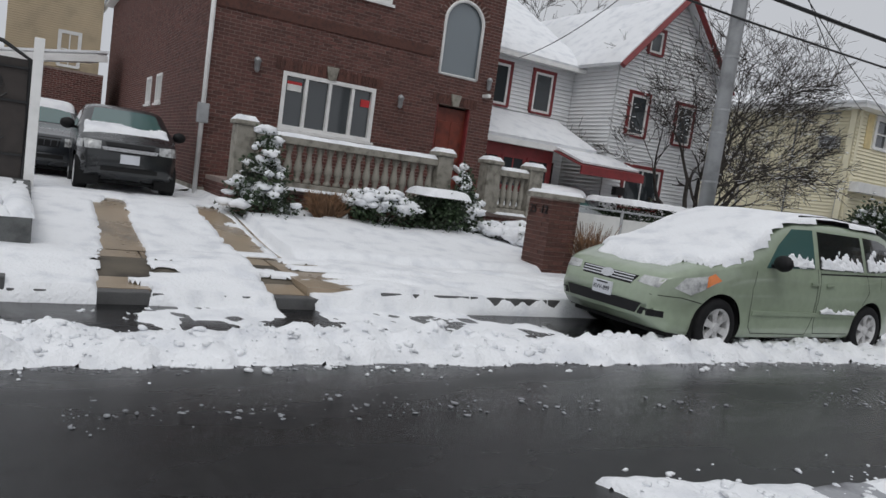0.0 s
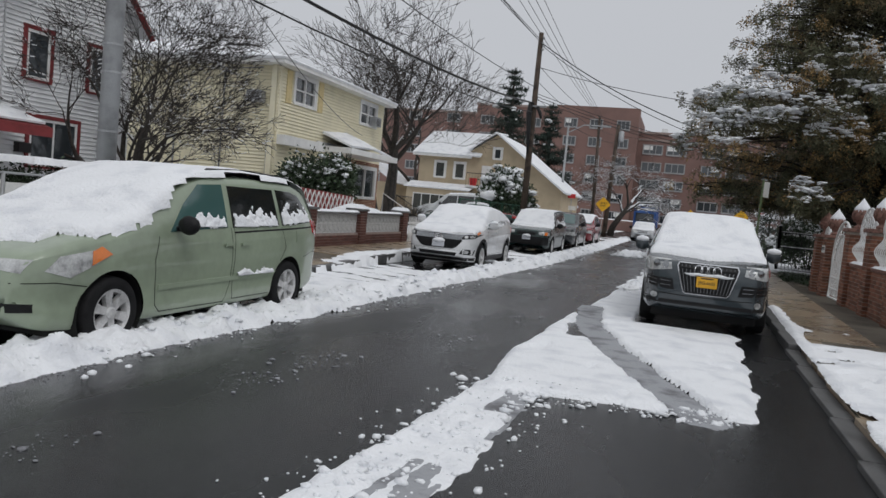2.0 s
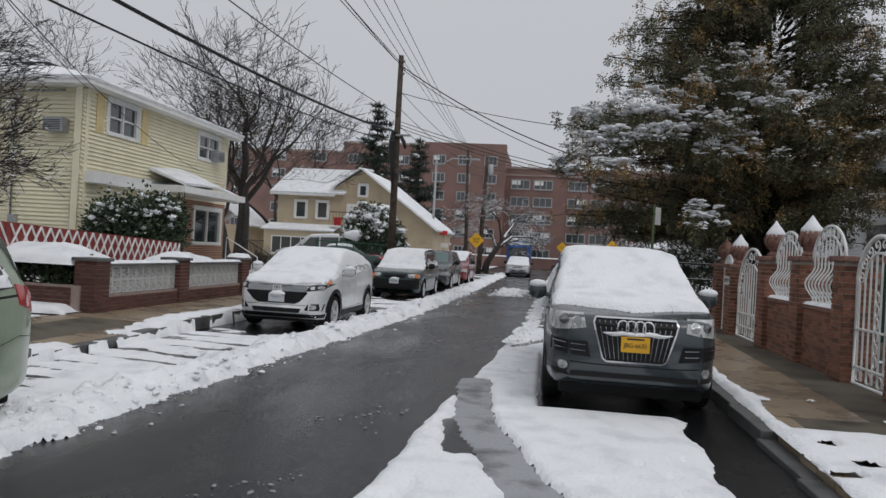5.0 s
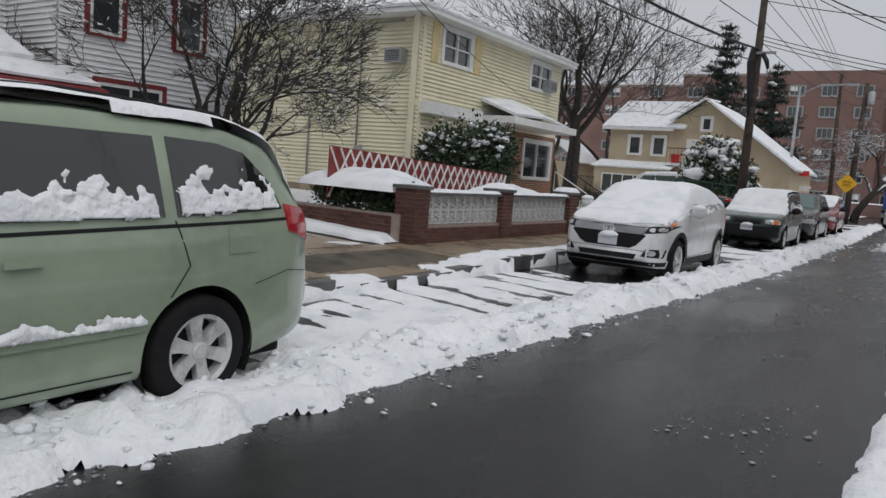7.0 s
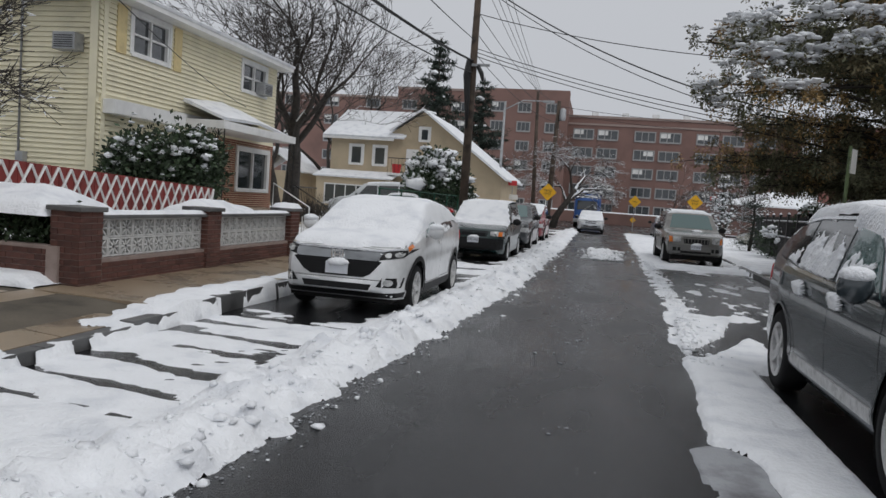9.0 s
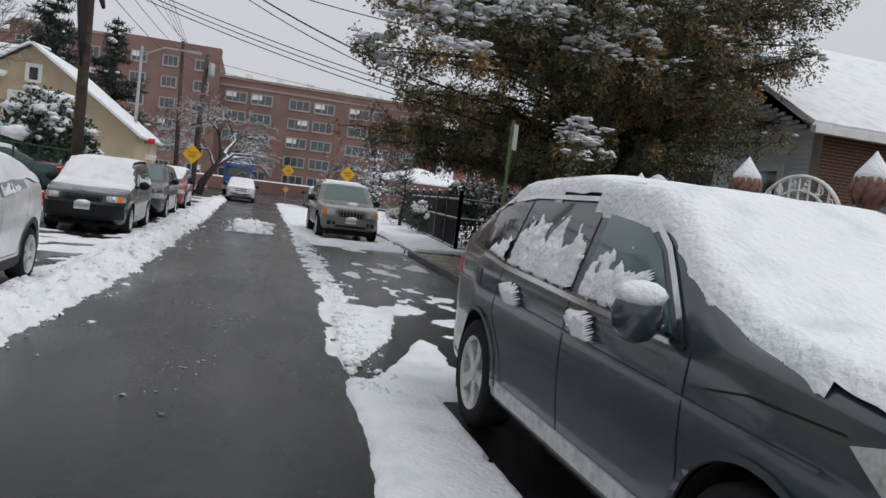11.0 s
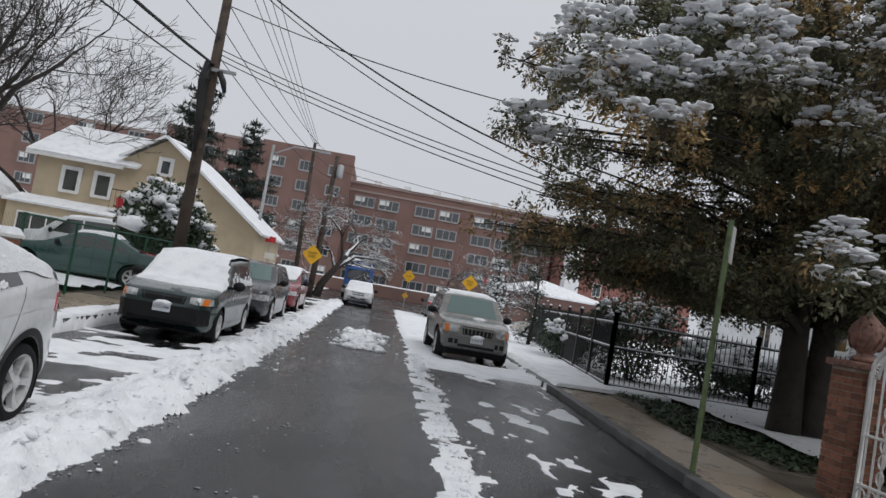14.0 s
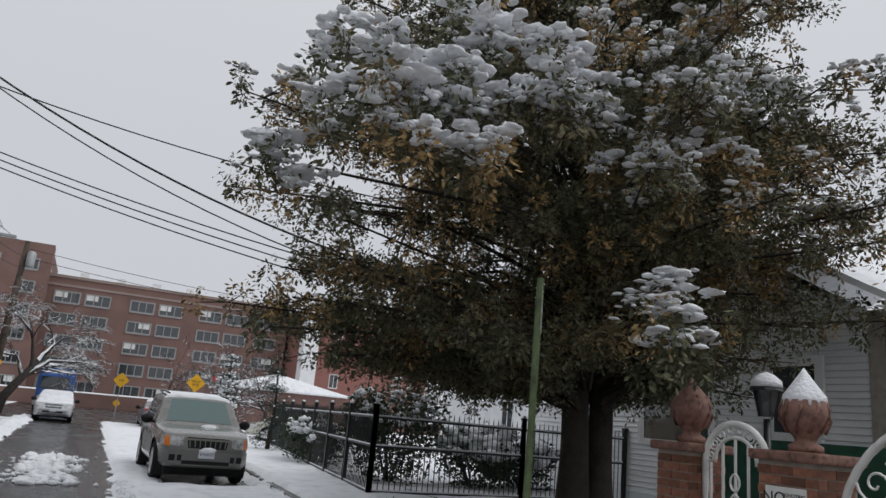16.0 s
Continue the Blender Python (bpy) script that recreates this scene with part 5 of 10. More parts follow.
def simple_car(name, spec, colour, plate=None, snow=None, glass=None, step=0.055, rails=False, grille_bars=7, grille_z=(0.62, 0.80), bumper=None, stuck=0.0, front_glass=None):
    """A car of the second row: windows by pillars, lights, grille, bumper, mirrors."""
    c = Car(name, spec, colour, step)
    L, W, wy = spec["L"], spec["W"], spec["wheels"]
    glass = glass or GLASS
    cow = spec["belt"][2][0]
    b0, b1 = c.belt(cow + 0.45) + 0.03, c.belt(L - 0.8) + 0.02
    rz = max(c.top(y) for y in np.linspace(0, L, 60))
    y0, y1 = cow + 0.38, L - spec.get("quarter", 0.55)
    tz = rz - 0.15
    n = spec.get("side_panes", 3)
    cuts = np.linspace(y0, y1, n + 1)
    for k in range(n):
        a, b2 = cuts[k] + 0.03, cuts[k + 1] - 0.03
        za, zb = c.belt(a) + 0.04, c.belt(b2) + 0.04
        ta, tb = min(tz, c.top(a) - 0.14), min(tz, c.top(b2) - 0.14)
        if k == 0:
            aa = a + spec.get("rake", 0.45)
            poly = [(a, za), (b2, zb), (b2, tb), (aa, min(tz, c.top(aa) - 0.13))]
        else:
            poly = [(a, za), (b2, zb), (b2 - (0.12 if k == n - 1 else 0), tb), (a, ta)]
        c.patch("side_window", "S", poly, glass)
        if stuck:
            c.stuck("L", poly, stuck, k)
        c.seam([(b2 + 0.03, zb), (b2 + 0.03, 0.40), (a + 0.1, 0.36)])
    ws0, ws1 = cow + 0.06, spec["top"][5][0] - 0.06
    c.patch("windscreen", "T", [(-W * 0.37, ws0), (W * 0.37, ws0), (W * 0.31, ws1), (-W * 0.31, ws1)], front_glass or GLASS_G)
    c.patch("rear_window", "B", [(-W * 0.3, c.belt(L) + 0.05), (W * 0.3, c.belt(L) + 0.05), (W * 0.27, tz), (-W * 0.27, tz)], GLASS)
    g0, g1 = grille_z
    c.patch("grille", "F", [(-0.36, g0), (0.36, g0), (0.40, g1), (-0.40, g1)], BLACKPL)
    for k in range(grille_bars):
        x = -0.33 + 0.66 * k / max(1, grille_bars - 1)
        c.seam([(x, g0 + 0.02), (x * 1.06, g1 - 0.02)], "F", 0.018, colour, "grille_bar", 0.012)
    for sg in (-1, 1):
        c.patch("headlight", "F", [(sg * 0.46, g0 + 0.03), (sg * W * 0.42, g0 + 0.02), (sg * W * 0.43, g1 + 0.01), (sg * 0.46, g1)][::sg], HEADLIGHT, off=0.012)
        c.patch("tail_light", "B", [(sg * W * 0.36, 0.85), (sg * W * 0.44, 0.85), (sg * W * 0.43, 1.08), (sg * W * 0.36, 1.08)][::sg], TAIL, off=0.012)
    c.patch("headlight", "S", [(0.10, g0 + 0.02), (0.34, g0 + 0.03), (0.34, g1), (0.12, g1)], HEADLIGHT, off=0.01)
    c.patch("tail_light", "S", [(L - 0.30, 0.85), (L - 0.06, 0.85), (L - 0.09, 1.05), (L - 0.28, 1.05)], TAIL, off=0.01)
    if bumper:
        c.patch("bumper", "F", [(-W * 0.44, 0.36), (W * 0.44, 0.36), (W * 0.44, g0 - 0.05), (-W * 0.44, g0 - 0.05)], bumper, off=0.03)
    c.patch("air_intake", "F", [(-0.45, 0.40), (0.45, 0.40), (0.45, 0.47), (-0.45, 0.47)], DARKHOLE, off=0.036)
    if bumper:
        for x in (-0.62, -0.50, 0.50, 0.62):
            c.patch("bumper_slot", "F", [(x - 0.04, g0 - 0.24), (x + 0.04, g0 - 0.24), (x + 0.04, g0 - 0.13), (x - 0.04, g0 - 0.13)], DARKHOLE, off=0.036)
        for sg in (-1, 1):
            c.patch("turn_signal", "F", [(sg * W * 0.375, g0 + 0.02), (sg * W * 0.425, g0 + 0.02), (sg * W * 0.43, g1), (sg * W * 0.385, g1)][::sg], AMBER, off=0.018)
    if plate is not None:
        c.plate(0.0, g0 - 0.10, plate, off=0.05, snowed=bool(bumper))
    c.mirror(cow + 0.40, b0 + 0.03, BLACKPL)
    if rails:
        for sg in (-1, 1):
            bm = bmesh.new()
            ya, yb = spec["top"][5][0] + 0.2, spec["top"][7][0]
            tube(bm, [(sg * W * 0.33, y, c.top(y) + 0.04) for y in np.linspace(ya, yb, 5)], 0.018, 6)
            part("roof_rail", bm, BLACKPL, c.root, smooth=True)
    if snow:
        c.snow(snow, depth=0.06, step=0.05, seed=int(L * 10) % 5)
    return c


def full_cover(L, W, y0=0.2):
    return lambda X, Y: np.minimum(np.minimum((W / 2 - 0.09 - np.abs(X)) * 2.3 + 0.1, (Y - y0 - 0.2 * np.abs(X)) * 2.4), (L - 0.15 - Y) * 2)


def roof_only(L, W, a, b2, hood=True):
    def f(X, Y):
        r = np.minimum(np.minimum((W / 2 - 0.2 - np.abs(X)) * 2.3, (Y - a) * 2.4), (b2 - Y) * 2)
        if hood:
            r = np.maximum(r, 0.25 - ((X - 0.15) / 0.4) ** 2 - ((Y - 1.0) / 0.22) ** 2)
        return r
    return f


# -- older dark green compact utility car
S = body_spec(4.50, 1.75, 1.66, (0.10, 0.90), (0.5, 0.98), (1.10, 1.06), (1.75, 1.60), (3.9, 1.66), (4.35, 1.60), R=0.33, wheels=(0.88, 3.50), belt=(0.90, 1.02, 1.08), spokes=5, tumble=0.26)
crv = simple_car("compact_suv", S, paint("dark_green_paint", (0.010, 0.030, 0.029)), "KTG-1948", full_cover(4.5, 1.75, 0.62), bumper=BLACKPL, grille_bars=3, grille_z=(0.70, 0.84), stuck=0.3)
crv.done(-6.70, 29.60, "dark green older compact utility car with snowed-over windscreen", group="cars parked along the street", z=-0.09)
# -- dark grey mid-size utility car
S = body_spec(4.79, 1.86, 1.70, (0.12, 0.94), (0.5, 1.06), (1.15, 1.14), (1.95, 1.64), (3.9, 1.68), (4.55, 1.55), R=0.36, wheels=(0.95, 3.74), belt=(0.95, 1.08, 1.16), spokes=5)
mid = simple_car("midsize_suv", S, paint("charcoal_paint", (0.028, 0.032, 0.036)), None, None, rails=True, grille_bars=5)
mid.done(-6.72, 36.3, "charcoal mid-size utility car with a clear green-tinted windscreen", group="cars parked along the street", z=-0.09)
# -- red utility car
S = body_spec(4.60, 1.80, 1.68, (0.12, 0.92), (0.5, 1.02), (1.10, 1.10), (1.85, 1.60), (3.9, 1.66), (4.42, 1.56), R=0.35, wheels=(0.92, 3.58), belt=(0.92, 1.04, 1.12), spokes=5)
red = simple_car("red_suv", S, paint("dark_red_paint_coat", (0.19, 0.012, 0.020)), None, roof_only(4.6, 1.8, 1.2, 4.3))
red.done(-6.72, 43.6, "dark red utility car with snow on roof and windscreen", group="cars parked along the street", z=-0.09)
# -- grey boxy utility car
S = body_spec(4.60, 1.83, 1.72, (0.08, 0.96), (0.5, 1.04), (1.30, 1.10), (1.95, 1.66), (3.9, 1.72), (4.40, 1.62), R=0.37, wheels=(0.86, 3.55), belt=(0.97, 1.06, 1.12), spokes=5, gap=0.09, low=0.32, tumble=0.28, rake=0.40)
jeep = simple_car("boxy_suv", S, paint("champagne_grey_paint", (0.19, 0.185, 0.17)), "KYS-9312", roof_only(4.6, 1.83, 1.95, 4.2), rails=True, grille_bars=8, grille_z=(0.70, 0.90), bumper=paint("bumper_grey", (0.15, 0.148, 0.14), rough=0.45))
jeep.done(-0.42, 33.85, "champagne-grey boxy utility car with snow on its roof", group="cars parked along the street", yaw=1)


def sedan_spec(**kw):
    s = body_spec(4.70, 1.80, 1.44, (0.15, 0.74), (0.6, 0.86), (1.30, 0.96), (2.15, 1.38), (3.0, 1.40), (3.9, 1.05), R=0.32, wheels=(0.93, 3.68), belt=(0.76, 0.90, 0.98), side_panes=2, quarter=1.15, tumble=0.34)
    s["top"] = [(0, 0.58), (0.05, 0.70), (0.15, 0.74), (0.6, 0.86), (1.30, 0.96), (2.15, 1.38), (2.7, 1.43), (3.1, 1.40), (3.85, 1.06), (4.5, 1.02), (4.66, 0.94), (4.70, 0.70)]
    s.update(kw)
    return s


# -- far sedans
sed = simple_car("grey_sedan", sedan_spec(), paint("silver_grey_paint", (0.16, 0.165, 0.17)), None, roof_only(4.7, 1.8, 2.0, 3.2, False), step=0.08)
sed.done(1.0, 62.6, "silver-grey saloon seen from behind, beyond the boxy car", yaw=180)
wht = simple_car("white_sedan", sedan_spec(), paint("off_white_paint", (0.55, 0.53, 0.47)), None, roof_only(4.7, 1.8, 2.0, 3.2), step=0.08)
wht.done(4.6, 55.2, "cream-white saloon parked across a side drive", yaw=-95)
pol = simple_car("parked_sedan", sedan_spec(), paint("dull_white_paint", (0.55, 0.57, 0.60)), "", full_cover(4.7, 1.8, 0.5), step=0.08)
pol.done(-3.9, 59.5, "white saloon under patchy snow beside a blue truck")
# -- cars up the drive
S = body_spec(2.75, 1.66, 1.55, (0.12, 0.92), (0.35, 1.02), (0.62, 1.10), (1.35, 1.50), (1.9, 1.55), (2.5, 1.45), R=0.31, wheels=(0.50, 2.35), belt=(0.92, 1.02, 1.08), side_panes=1, quarter=0.7, rake=0.30, spokes=5)
S["plan"] = [(0, 0.78), (0.1, 0.90), (0.3, 0.97), (0.6, 1.0), (2.2, 1.0), (2.6, 0.92), (2.75, 0.85)]
sm = simple_car("microcar", S, paint("black_gloss_paint", (0.014, 0.016, 0.018)), "", lambda X, Y: np.minimum((0.7 - np.abs(X)) * 2, 0.3 - np.abs(Y - 0.62) * 1.3) , grille_bars=0, grille_z=(0.72, 0.88), front_glass=GLASS_G)
sm.patch("grille_bar", "F", [(-0.42, 0.74), (0.42, 0.74), (0.46, 0.80), (-0.46, 0.80)], CHROME, off=0.03)
drv = simple_car("dark_hatchback", body_spec(4.3, 1.78, 1.55, (0.15, 0.86), (0.5, 0.96), (1.05, 1.05), (1.85, 1.50), (3.2, 1.52), (3.9, 1.4), R=0.33, wheels=(0.88, 3.49), belt=(0.88, 1.0, 1.1), side_panes=2), paint("black_grey_paint", (0.030, 0.034, 0.040)), None, roof_only(4.3, 1.78, 1.6, 3.9, False))
yard_car = simple_car("light_car", sedan_spec(), paint("pale_blue_grey_paint", (0.40, 0.43, 0.45)), None, roof_only(4.7, 1.8, 1.9, 3.4), step=0.08)
sm.done(-14.2, 2.85, "small black two-seat car with snow on its bonnet, up the driveway", yaw=90, z=0.46)
drv.done(-16.6, 1.5, "dark hatchback parked behind the small black car", yaw=90, z=0.46)
yard_car.done(-14.2, 13.0, "pale car with a snowy roof behind a mesh fence", yaw=65, z=0.30)

# ---- houses ----
def wall_with_holes(name, parent, axis, at, u0, u1, z0, z1, holes, thick, material, out=1):
    """A wall in the plane axis = at, pierced by holes (ua, ub, za, zb); it thickens inwards, away from out."""
    us = sorted({u0, u1, *[h[0] for h in holes], *[h[1] for h in holes]})
    zs = sorted({z0, z1, *[h[2] for h in holes], *[h[3] for h in holes]})
    bm = bmesh.new()
    for a, b2 in zip(us, us[1:]):
        for c, d in zip(zs, zs[1:]):
            mu, mz = (a + b2) / 2, (c + d) / 2
            if any(h[0] < mu < h[1] and h[2] < mz < h[3] for h in holes):
                continue
            if axis == "x":
                box(bm, at - out * thick, at, a, b2, c, d)
            else:
                box(bm, a, b2, at - out * thick, at, c, d)
    bmesh.ops.remove_doubles(bm, verts=bm.verts, dist=1e-5)
    return part(name, bm, material, parent)


def boards(name, parent, axis, at, u0, u1, z0, z1, holes, material, out=1, pitch=0.115, clip=None):
    """Lapped siding boards, each leaning out at its foot, broken at the openings."""
    V, F = [], []
    z = z0
    while z < z1 - 0.02:
        zt = min(z + pitch, z1)
        spans = [(u0, u1)]
        if clip:
            spans = [clip((z + zt) / 2)]
        for h in holes:
            if h[2] < (z + zt) / 2 < h[3]:
                nxt = []
                for a, b2 in spans:
                    if h[1] <= a or h[0] >= b2:
                        nxt.append((a, b2))
                    else:
                        if h[0] > a:
                            nxt.append((a, h[0]))
                        if h[1] < b2:
                            nxt.append((h[1], b2))
                spans = nxt
        for a, b2 in spans:
            if b2 - a < 0.02:
                continue
            k = len(V)
            for (u, o, zz) in ((a, 0.050, z + 0.014), (b2, 0.050, z + 0.014), (b2, 0.010, zt), (a, 0.010, zt), (a, 0.004, z + 0.014), (b2, 0.004, z + 0.014)):
                V.append((at + out * o, u, zz) if axis == "x" else (u, at + out * o, zz))
            F += [(k, k + 1, k + 2, k + 3), (k, k + 4, k + 5, k + 1)]
        z += pitch
    ob = mesh_np(name, np.array(V), F, material, parent)
    return tagged(ob, kind="stuff")


def brickwork(name, parent, axis, at, u0, u1, z0, z1, holes, material, out=1, bl=0.21, bh=0.074, joint=0.014, proud=0.010, clip=None):
    """Running-bond bricks standing proud of their joints, broken at the openings: one joined part."""
    V, F = [], []
    rnd = random.Random(int(abs(at) * 100) + int(u0 * 10))
    row, z = 0, z0
    while z + bh <= z1 + 1e-6:
        u = u0 - (0.5 * bl if row % 2 else 0)
        while u < u1:
            a, b2 = max(u, u0), min(u + bl - joint, u1)
            zc = z + bh / 2
            for h in holes:
                if h[2] < zc < h[3] and a < h[1] and b2 > h[0]:
                    if a >= h[0] and b2 <= h[1]:
                        a = b2
                    elif a < h[0]:
                        b2 = h[0]
                    else:
                        a = h[1]
            if b2 - a > 0.025 and (clip is None or clip(u, zc)):
                k, pr = len(V), proud * rnd.uniform(0.6, 1.3)
                for o in (pr, 0.0):
                    for (uu, zz) in ((a, z), (b2, z), (b2, z + bh - joint), (a, z + bh - joint)):
                        V.append((at + out * o, uu, zz) if axis == "x" else (uu, at + out * o, zz))
                F += [(k, k + 1, k + 2, k + 3), (k, k + 4, k + 5, k + 1), (k + 1, k + 5, k + 6, k + 2), (k + 2, k + 6, k + 7, k + 3), (k + 3, k + 7, k + 4, k)]
            u += bl
        z += bh + joint * 0.0 + 0.0
        row += 1
    ob = mesh_np(name, np.array(V), F, material, parent)
    return tagged(ob, kind="stuff")


BRICK_ME = {}


def brick_pieces(parent, axis, at, u0, u1, z0, z1, material, out=1, limit=300, bl=0.205, bh=0.075, joint=0.011, depth=0.02):
    """Single bricks as parts, sharing a few meshes."""
    n, row, z = 0, 0, z0
    while z + bh <= z1 + 0.02 and n < limit:
        u = u0 - (0.5 * bl if row % 2 else 0)
        while u < u1 - 0.02 and n < limit:
            a, b2 = max(u, u0), min(u + bl - joint, u1)
            w = round((b2 - a) / 0.02) * 0.02
            if w >= 0.04:
                h = min(bh - joint, z1 - z)
                key = (axis, round(w, 2), round(h, 3), material.name)
                if key not in BRICK_ME:
                    bm = B(-depth, depth, -w / 2, w / 2, 0, h) if axis == "x" else B(-w / 2, w / 2, -depth, depth, 0, h)
                    me = bpy.data.meshes.new("brick")
                    bm.to_mesh(me)
                    bm.free()
                    me.materials.append(material)
                    BRICK_ME[key] = me
                o = new("brick", BRICK_ME[key])
                o.parent = parent
                jog = 0.006 * (((row * 7 + n * 13) % 10) / 10 - 0.5)
                p = at + out * (jog - depth + 0.010)
                o.location = (p, (a + b2) / 2, z) if axis == "x" else ((a + b2) / 2, p, z)
                n += 1
            u += bl
        z += bh
        row += 1
    return n


def window(parent, axis, at, u0, u1, z0, z1, out=1, panes=2, rails=1, frame_mat=None, fw=0.07, sill=True, trim=None, depth=0.10, name="window", glass=None):
    """A window in its opening: frame, panes, glazing bars, sill, and trim round it."""
    frame_mat = frame_mat or WHITE
    w = empty(name)
    w.parent = parent

    def bx(bm, ua, ub, oa, ob, za, zb):
        if axis == "x":
            box(bm, at + out * oa, at + out * ob, ua, ub, za, zb)
        else:
            box(bm, ua, ub, at + out * oa, at + out * ob, za, zb)
        return bm
    bm = bmesh.new()
    for a in ((u0, u0 + fw, z0, z1), (u1 - fw, u1, z0, z1), (u0 + fw, u1 - fw, z0, z0 + fw), (u0 + fw, u1 - fw, z1 - fw, z1)):
        bx(bm, a[0], a[1], -depth, 0.03, a[2], a[3])
    for k in range(1, panes):
        c = u0 + (u1 - u0) * k / panes
        bx(bm, c - fw * 0.4, c + fw * 0.4, -depth, 0.02, z0 + fw, z1 - fw)
    for k in range(1, rails + 1):
        c = z0 + (z1 - z0) * k / (rails + 1)
        for j in range(panes):
            a, b2 = u0 + (u1 - u0) * j / panes + fw * 0.9, u0 + (u1 - u0) * (j + 1) / panes - fw * 0.9
            bx(bm, a, b2, -depth, 0.005, c - 0.025, c + 0.025)
    part("window_frame", bm, frame_mat, w)
    for j in range(panes):
        a, b2 = u0 + (u1 - u0) * j / panes + fw * 0.4, u0 + (u1 - u0) * (j + 1) / panes - fw * 0.4
        part("pane", bx(bmesh.new(), a, b2, -depth + 0.02, -depth + 0.03, z0 + fw * 0.5, z1 - fw * 0.5), glass or PANE, w)
    if sill:
        part("window_sill", bx(bmesh.new(), u0 - 0.06, u1 + 0.06, -0.05, 0.07, z0 - 0.06, z0 - 0.004), trim or frame_mat, w)
    if trim:
        bm = bmesh.new()
        for a in ((u0 - 0.10, u0 - 0.002, z0 - 0.0, z1 + 0.10), (u1 + 0.002, u1 + 0.10, z0 - 0.0, z1 + 0.10), (u0, u1, z1 + 0.002, z1 + 0.10)):
            bx(bm, a[0], a[1], -0.02, 0.045, a[2], a[3])
        part("window_trim", bm, trim, w)
    return w


def slab_roof(name, parent, quad, thick, material, label=""):
    """A sloping slab from four corners, thickened upwards and slightly uneven on top."""
    bm = bmesh.new()
    a, b2, c, d = [Vector(q) for q in quad]
    n = (b2 - a).cross(d - a).normalized()
    if n.z < 0:
        n = -n
    N, M = max(2, int((b2 - a).length / 0.4)), max(2, int((d - a).length / 0.4))
    top, bot = [], []
    for i in range(N + 1):
        rt, rb = [], []
        for j in range(M + 1):
            s, t = i / N, j / M
            p = a.lerp(b2, s).lerp(d.lerp(c, s), t)
            edge = min(i, N - i, j, M - j) == 0
            jit = 0.02 * (noise.noise(p * 1.1)) + 0.012 * noise.noise(p * 3.7) if thick > 0.05 else 0
            rt.append(bm.verts.new(p + n * (thick * (0.72 if edge else 1.0) + jit)))
            rb.append(bm.verts.new(p))
        top.append(rt)
        bot.append(rb)
    for i in range(N):
        for j in range(M):
            bm.faces.new((top[i][j], top[i + 1][j], top[i + 1][j + 1], top[i][j + 1]))
    ring = [(i, 0) for i in range(N)] + [(N, j) for j in range(M)] + [(i, M) for i in range(N, 0, -1)] + [(0, j) for j in range(M, 0, -1)]
    for (i, j), (k, l) in zip(ring, ring[1:] + ring[:1]):
        bm.faces.new((top[i][j], top[k][l], bot[k][l], bot[i][j]))
    bm.faces.new([bot[0][0], bot[N][0], bot[N][M], bot[0][M]])
    bmesh.ops.recalc_face_normals(bm, faces=bm.faces)
    return part(name, bm, material, parent, label, smooth=False)


def snow_cap(parent, x0, x1, y0, y1, z, h=0.09, name="snow_cap", shoulder=0.6):
    """A rounded, uneven loaf of snow on a flat top."""
    nx, ny = max(4, int((x1 - x0) / 0.06)), max(4, int((y1 - y0) / 0.06))
    nx, ny = min(nx, 60), min(ny, 120)
    Y, X = np.meshgrid(np.linspace(y0, y1, ny + 1), np.linspace(x0, x1, nx + 1), indexing="ij")
    e = np.minimum(np.minimum(X - x0, x1 - X), np.minimum(Y - y0, y1 - Y))
    Z = z + h * np.clip(e / (shoulder * h + 0.02), 0, 1) ** 0.5 * (0.8 + 0.4 * fbm(X, Y, 2.5, 3, 1))
    Z = np.where(e <= 1e-9, z - 0.004, Z)
    o = sheet(name, X, Y, Z, np.ones_like(X, bool), SNOW, True, parent)
    return o


# -- dark brick house with the balustrade
bh = tagged(empty("house"), "dark red-brown brick house with white windows and an arched upper window", "house")
FX = -16.0
GZ = 0.42
front_holes = [(5.87, 8.03, 2.10, 3.30), (9.66, 10.60, 1.05, 3.27), (9.58, 10.63, 3.98, 5.74), (7.0, 8.15, 5.20, 6.4)]
side_holes = [(-24.4, -23.5, 2.5, 3.3), (-22.6, -21.7, 2.5, 3.3)]
wall_with_holes("wall", bh, "x", FX, 4.37, 11.2, GZ - 0.3, 7.2, front_holes, 0.3, MORTAR_D)
wall_with_holes("wall", bh, "y", 4.37, -37.0, FX - 0.3, GZ - 0.3, 7.2, side_holes, 0.3, MORTAR_D, out=-1)
part("wall", B(-37, FX - 0.3, 10.9, 11.2, GZ - 0.3, 7.2), MORTAR_D, bh)
part("wall", B(-37, -36.7, 4.67, 10.9, GZ - 0.3, 7.2), MORTAR_D, bh)
arch_c, arch_r, arch_z = 10.105, 0.525, 5.215


def under_arch(u, z):
    return not (abs(u + 0.1 - arch_c) < 0.62 and z > arch_z and math.hypot(u + 0.1 - arch_c, z - arch_z) < 0.72)


brickwork("brickwork", bh, "x", FX, 4.37, 11.2, GZ, 7.2, front_holes, BRICK, out=1, clip=under_arch)
brickwork("brickwork", bh, "y", 4.37, -37.0, FX, GZ, 7.2, side_holes, BRICK, out=-1)
part("stone_band", B(FX - 0.02, FX + 0.035, 4.37, 9.4, 4.30, 4.52, 0.01), BRICK_D, bh, "darker brick band")
part("stone_base", B(-37, FX + 0.05, 4.33, 11.2, 0.1, GZ + 0.25), CAST, bh, "weathered stone plinth")
w = window(bh, "x", FX, 5.87, 8.03, 2.10, 3.30, panes=4, rails=0, fw=0.085)
part("notice", B(FX - 0.055, FX - 0.045, 6.0, 6.32, 2.92, 3.12), SIGN_W, w, "small white notice with a red band")
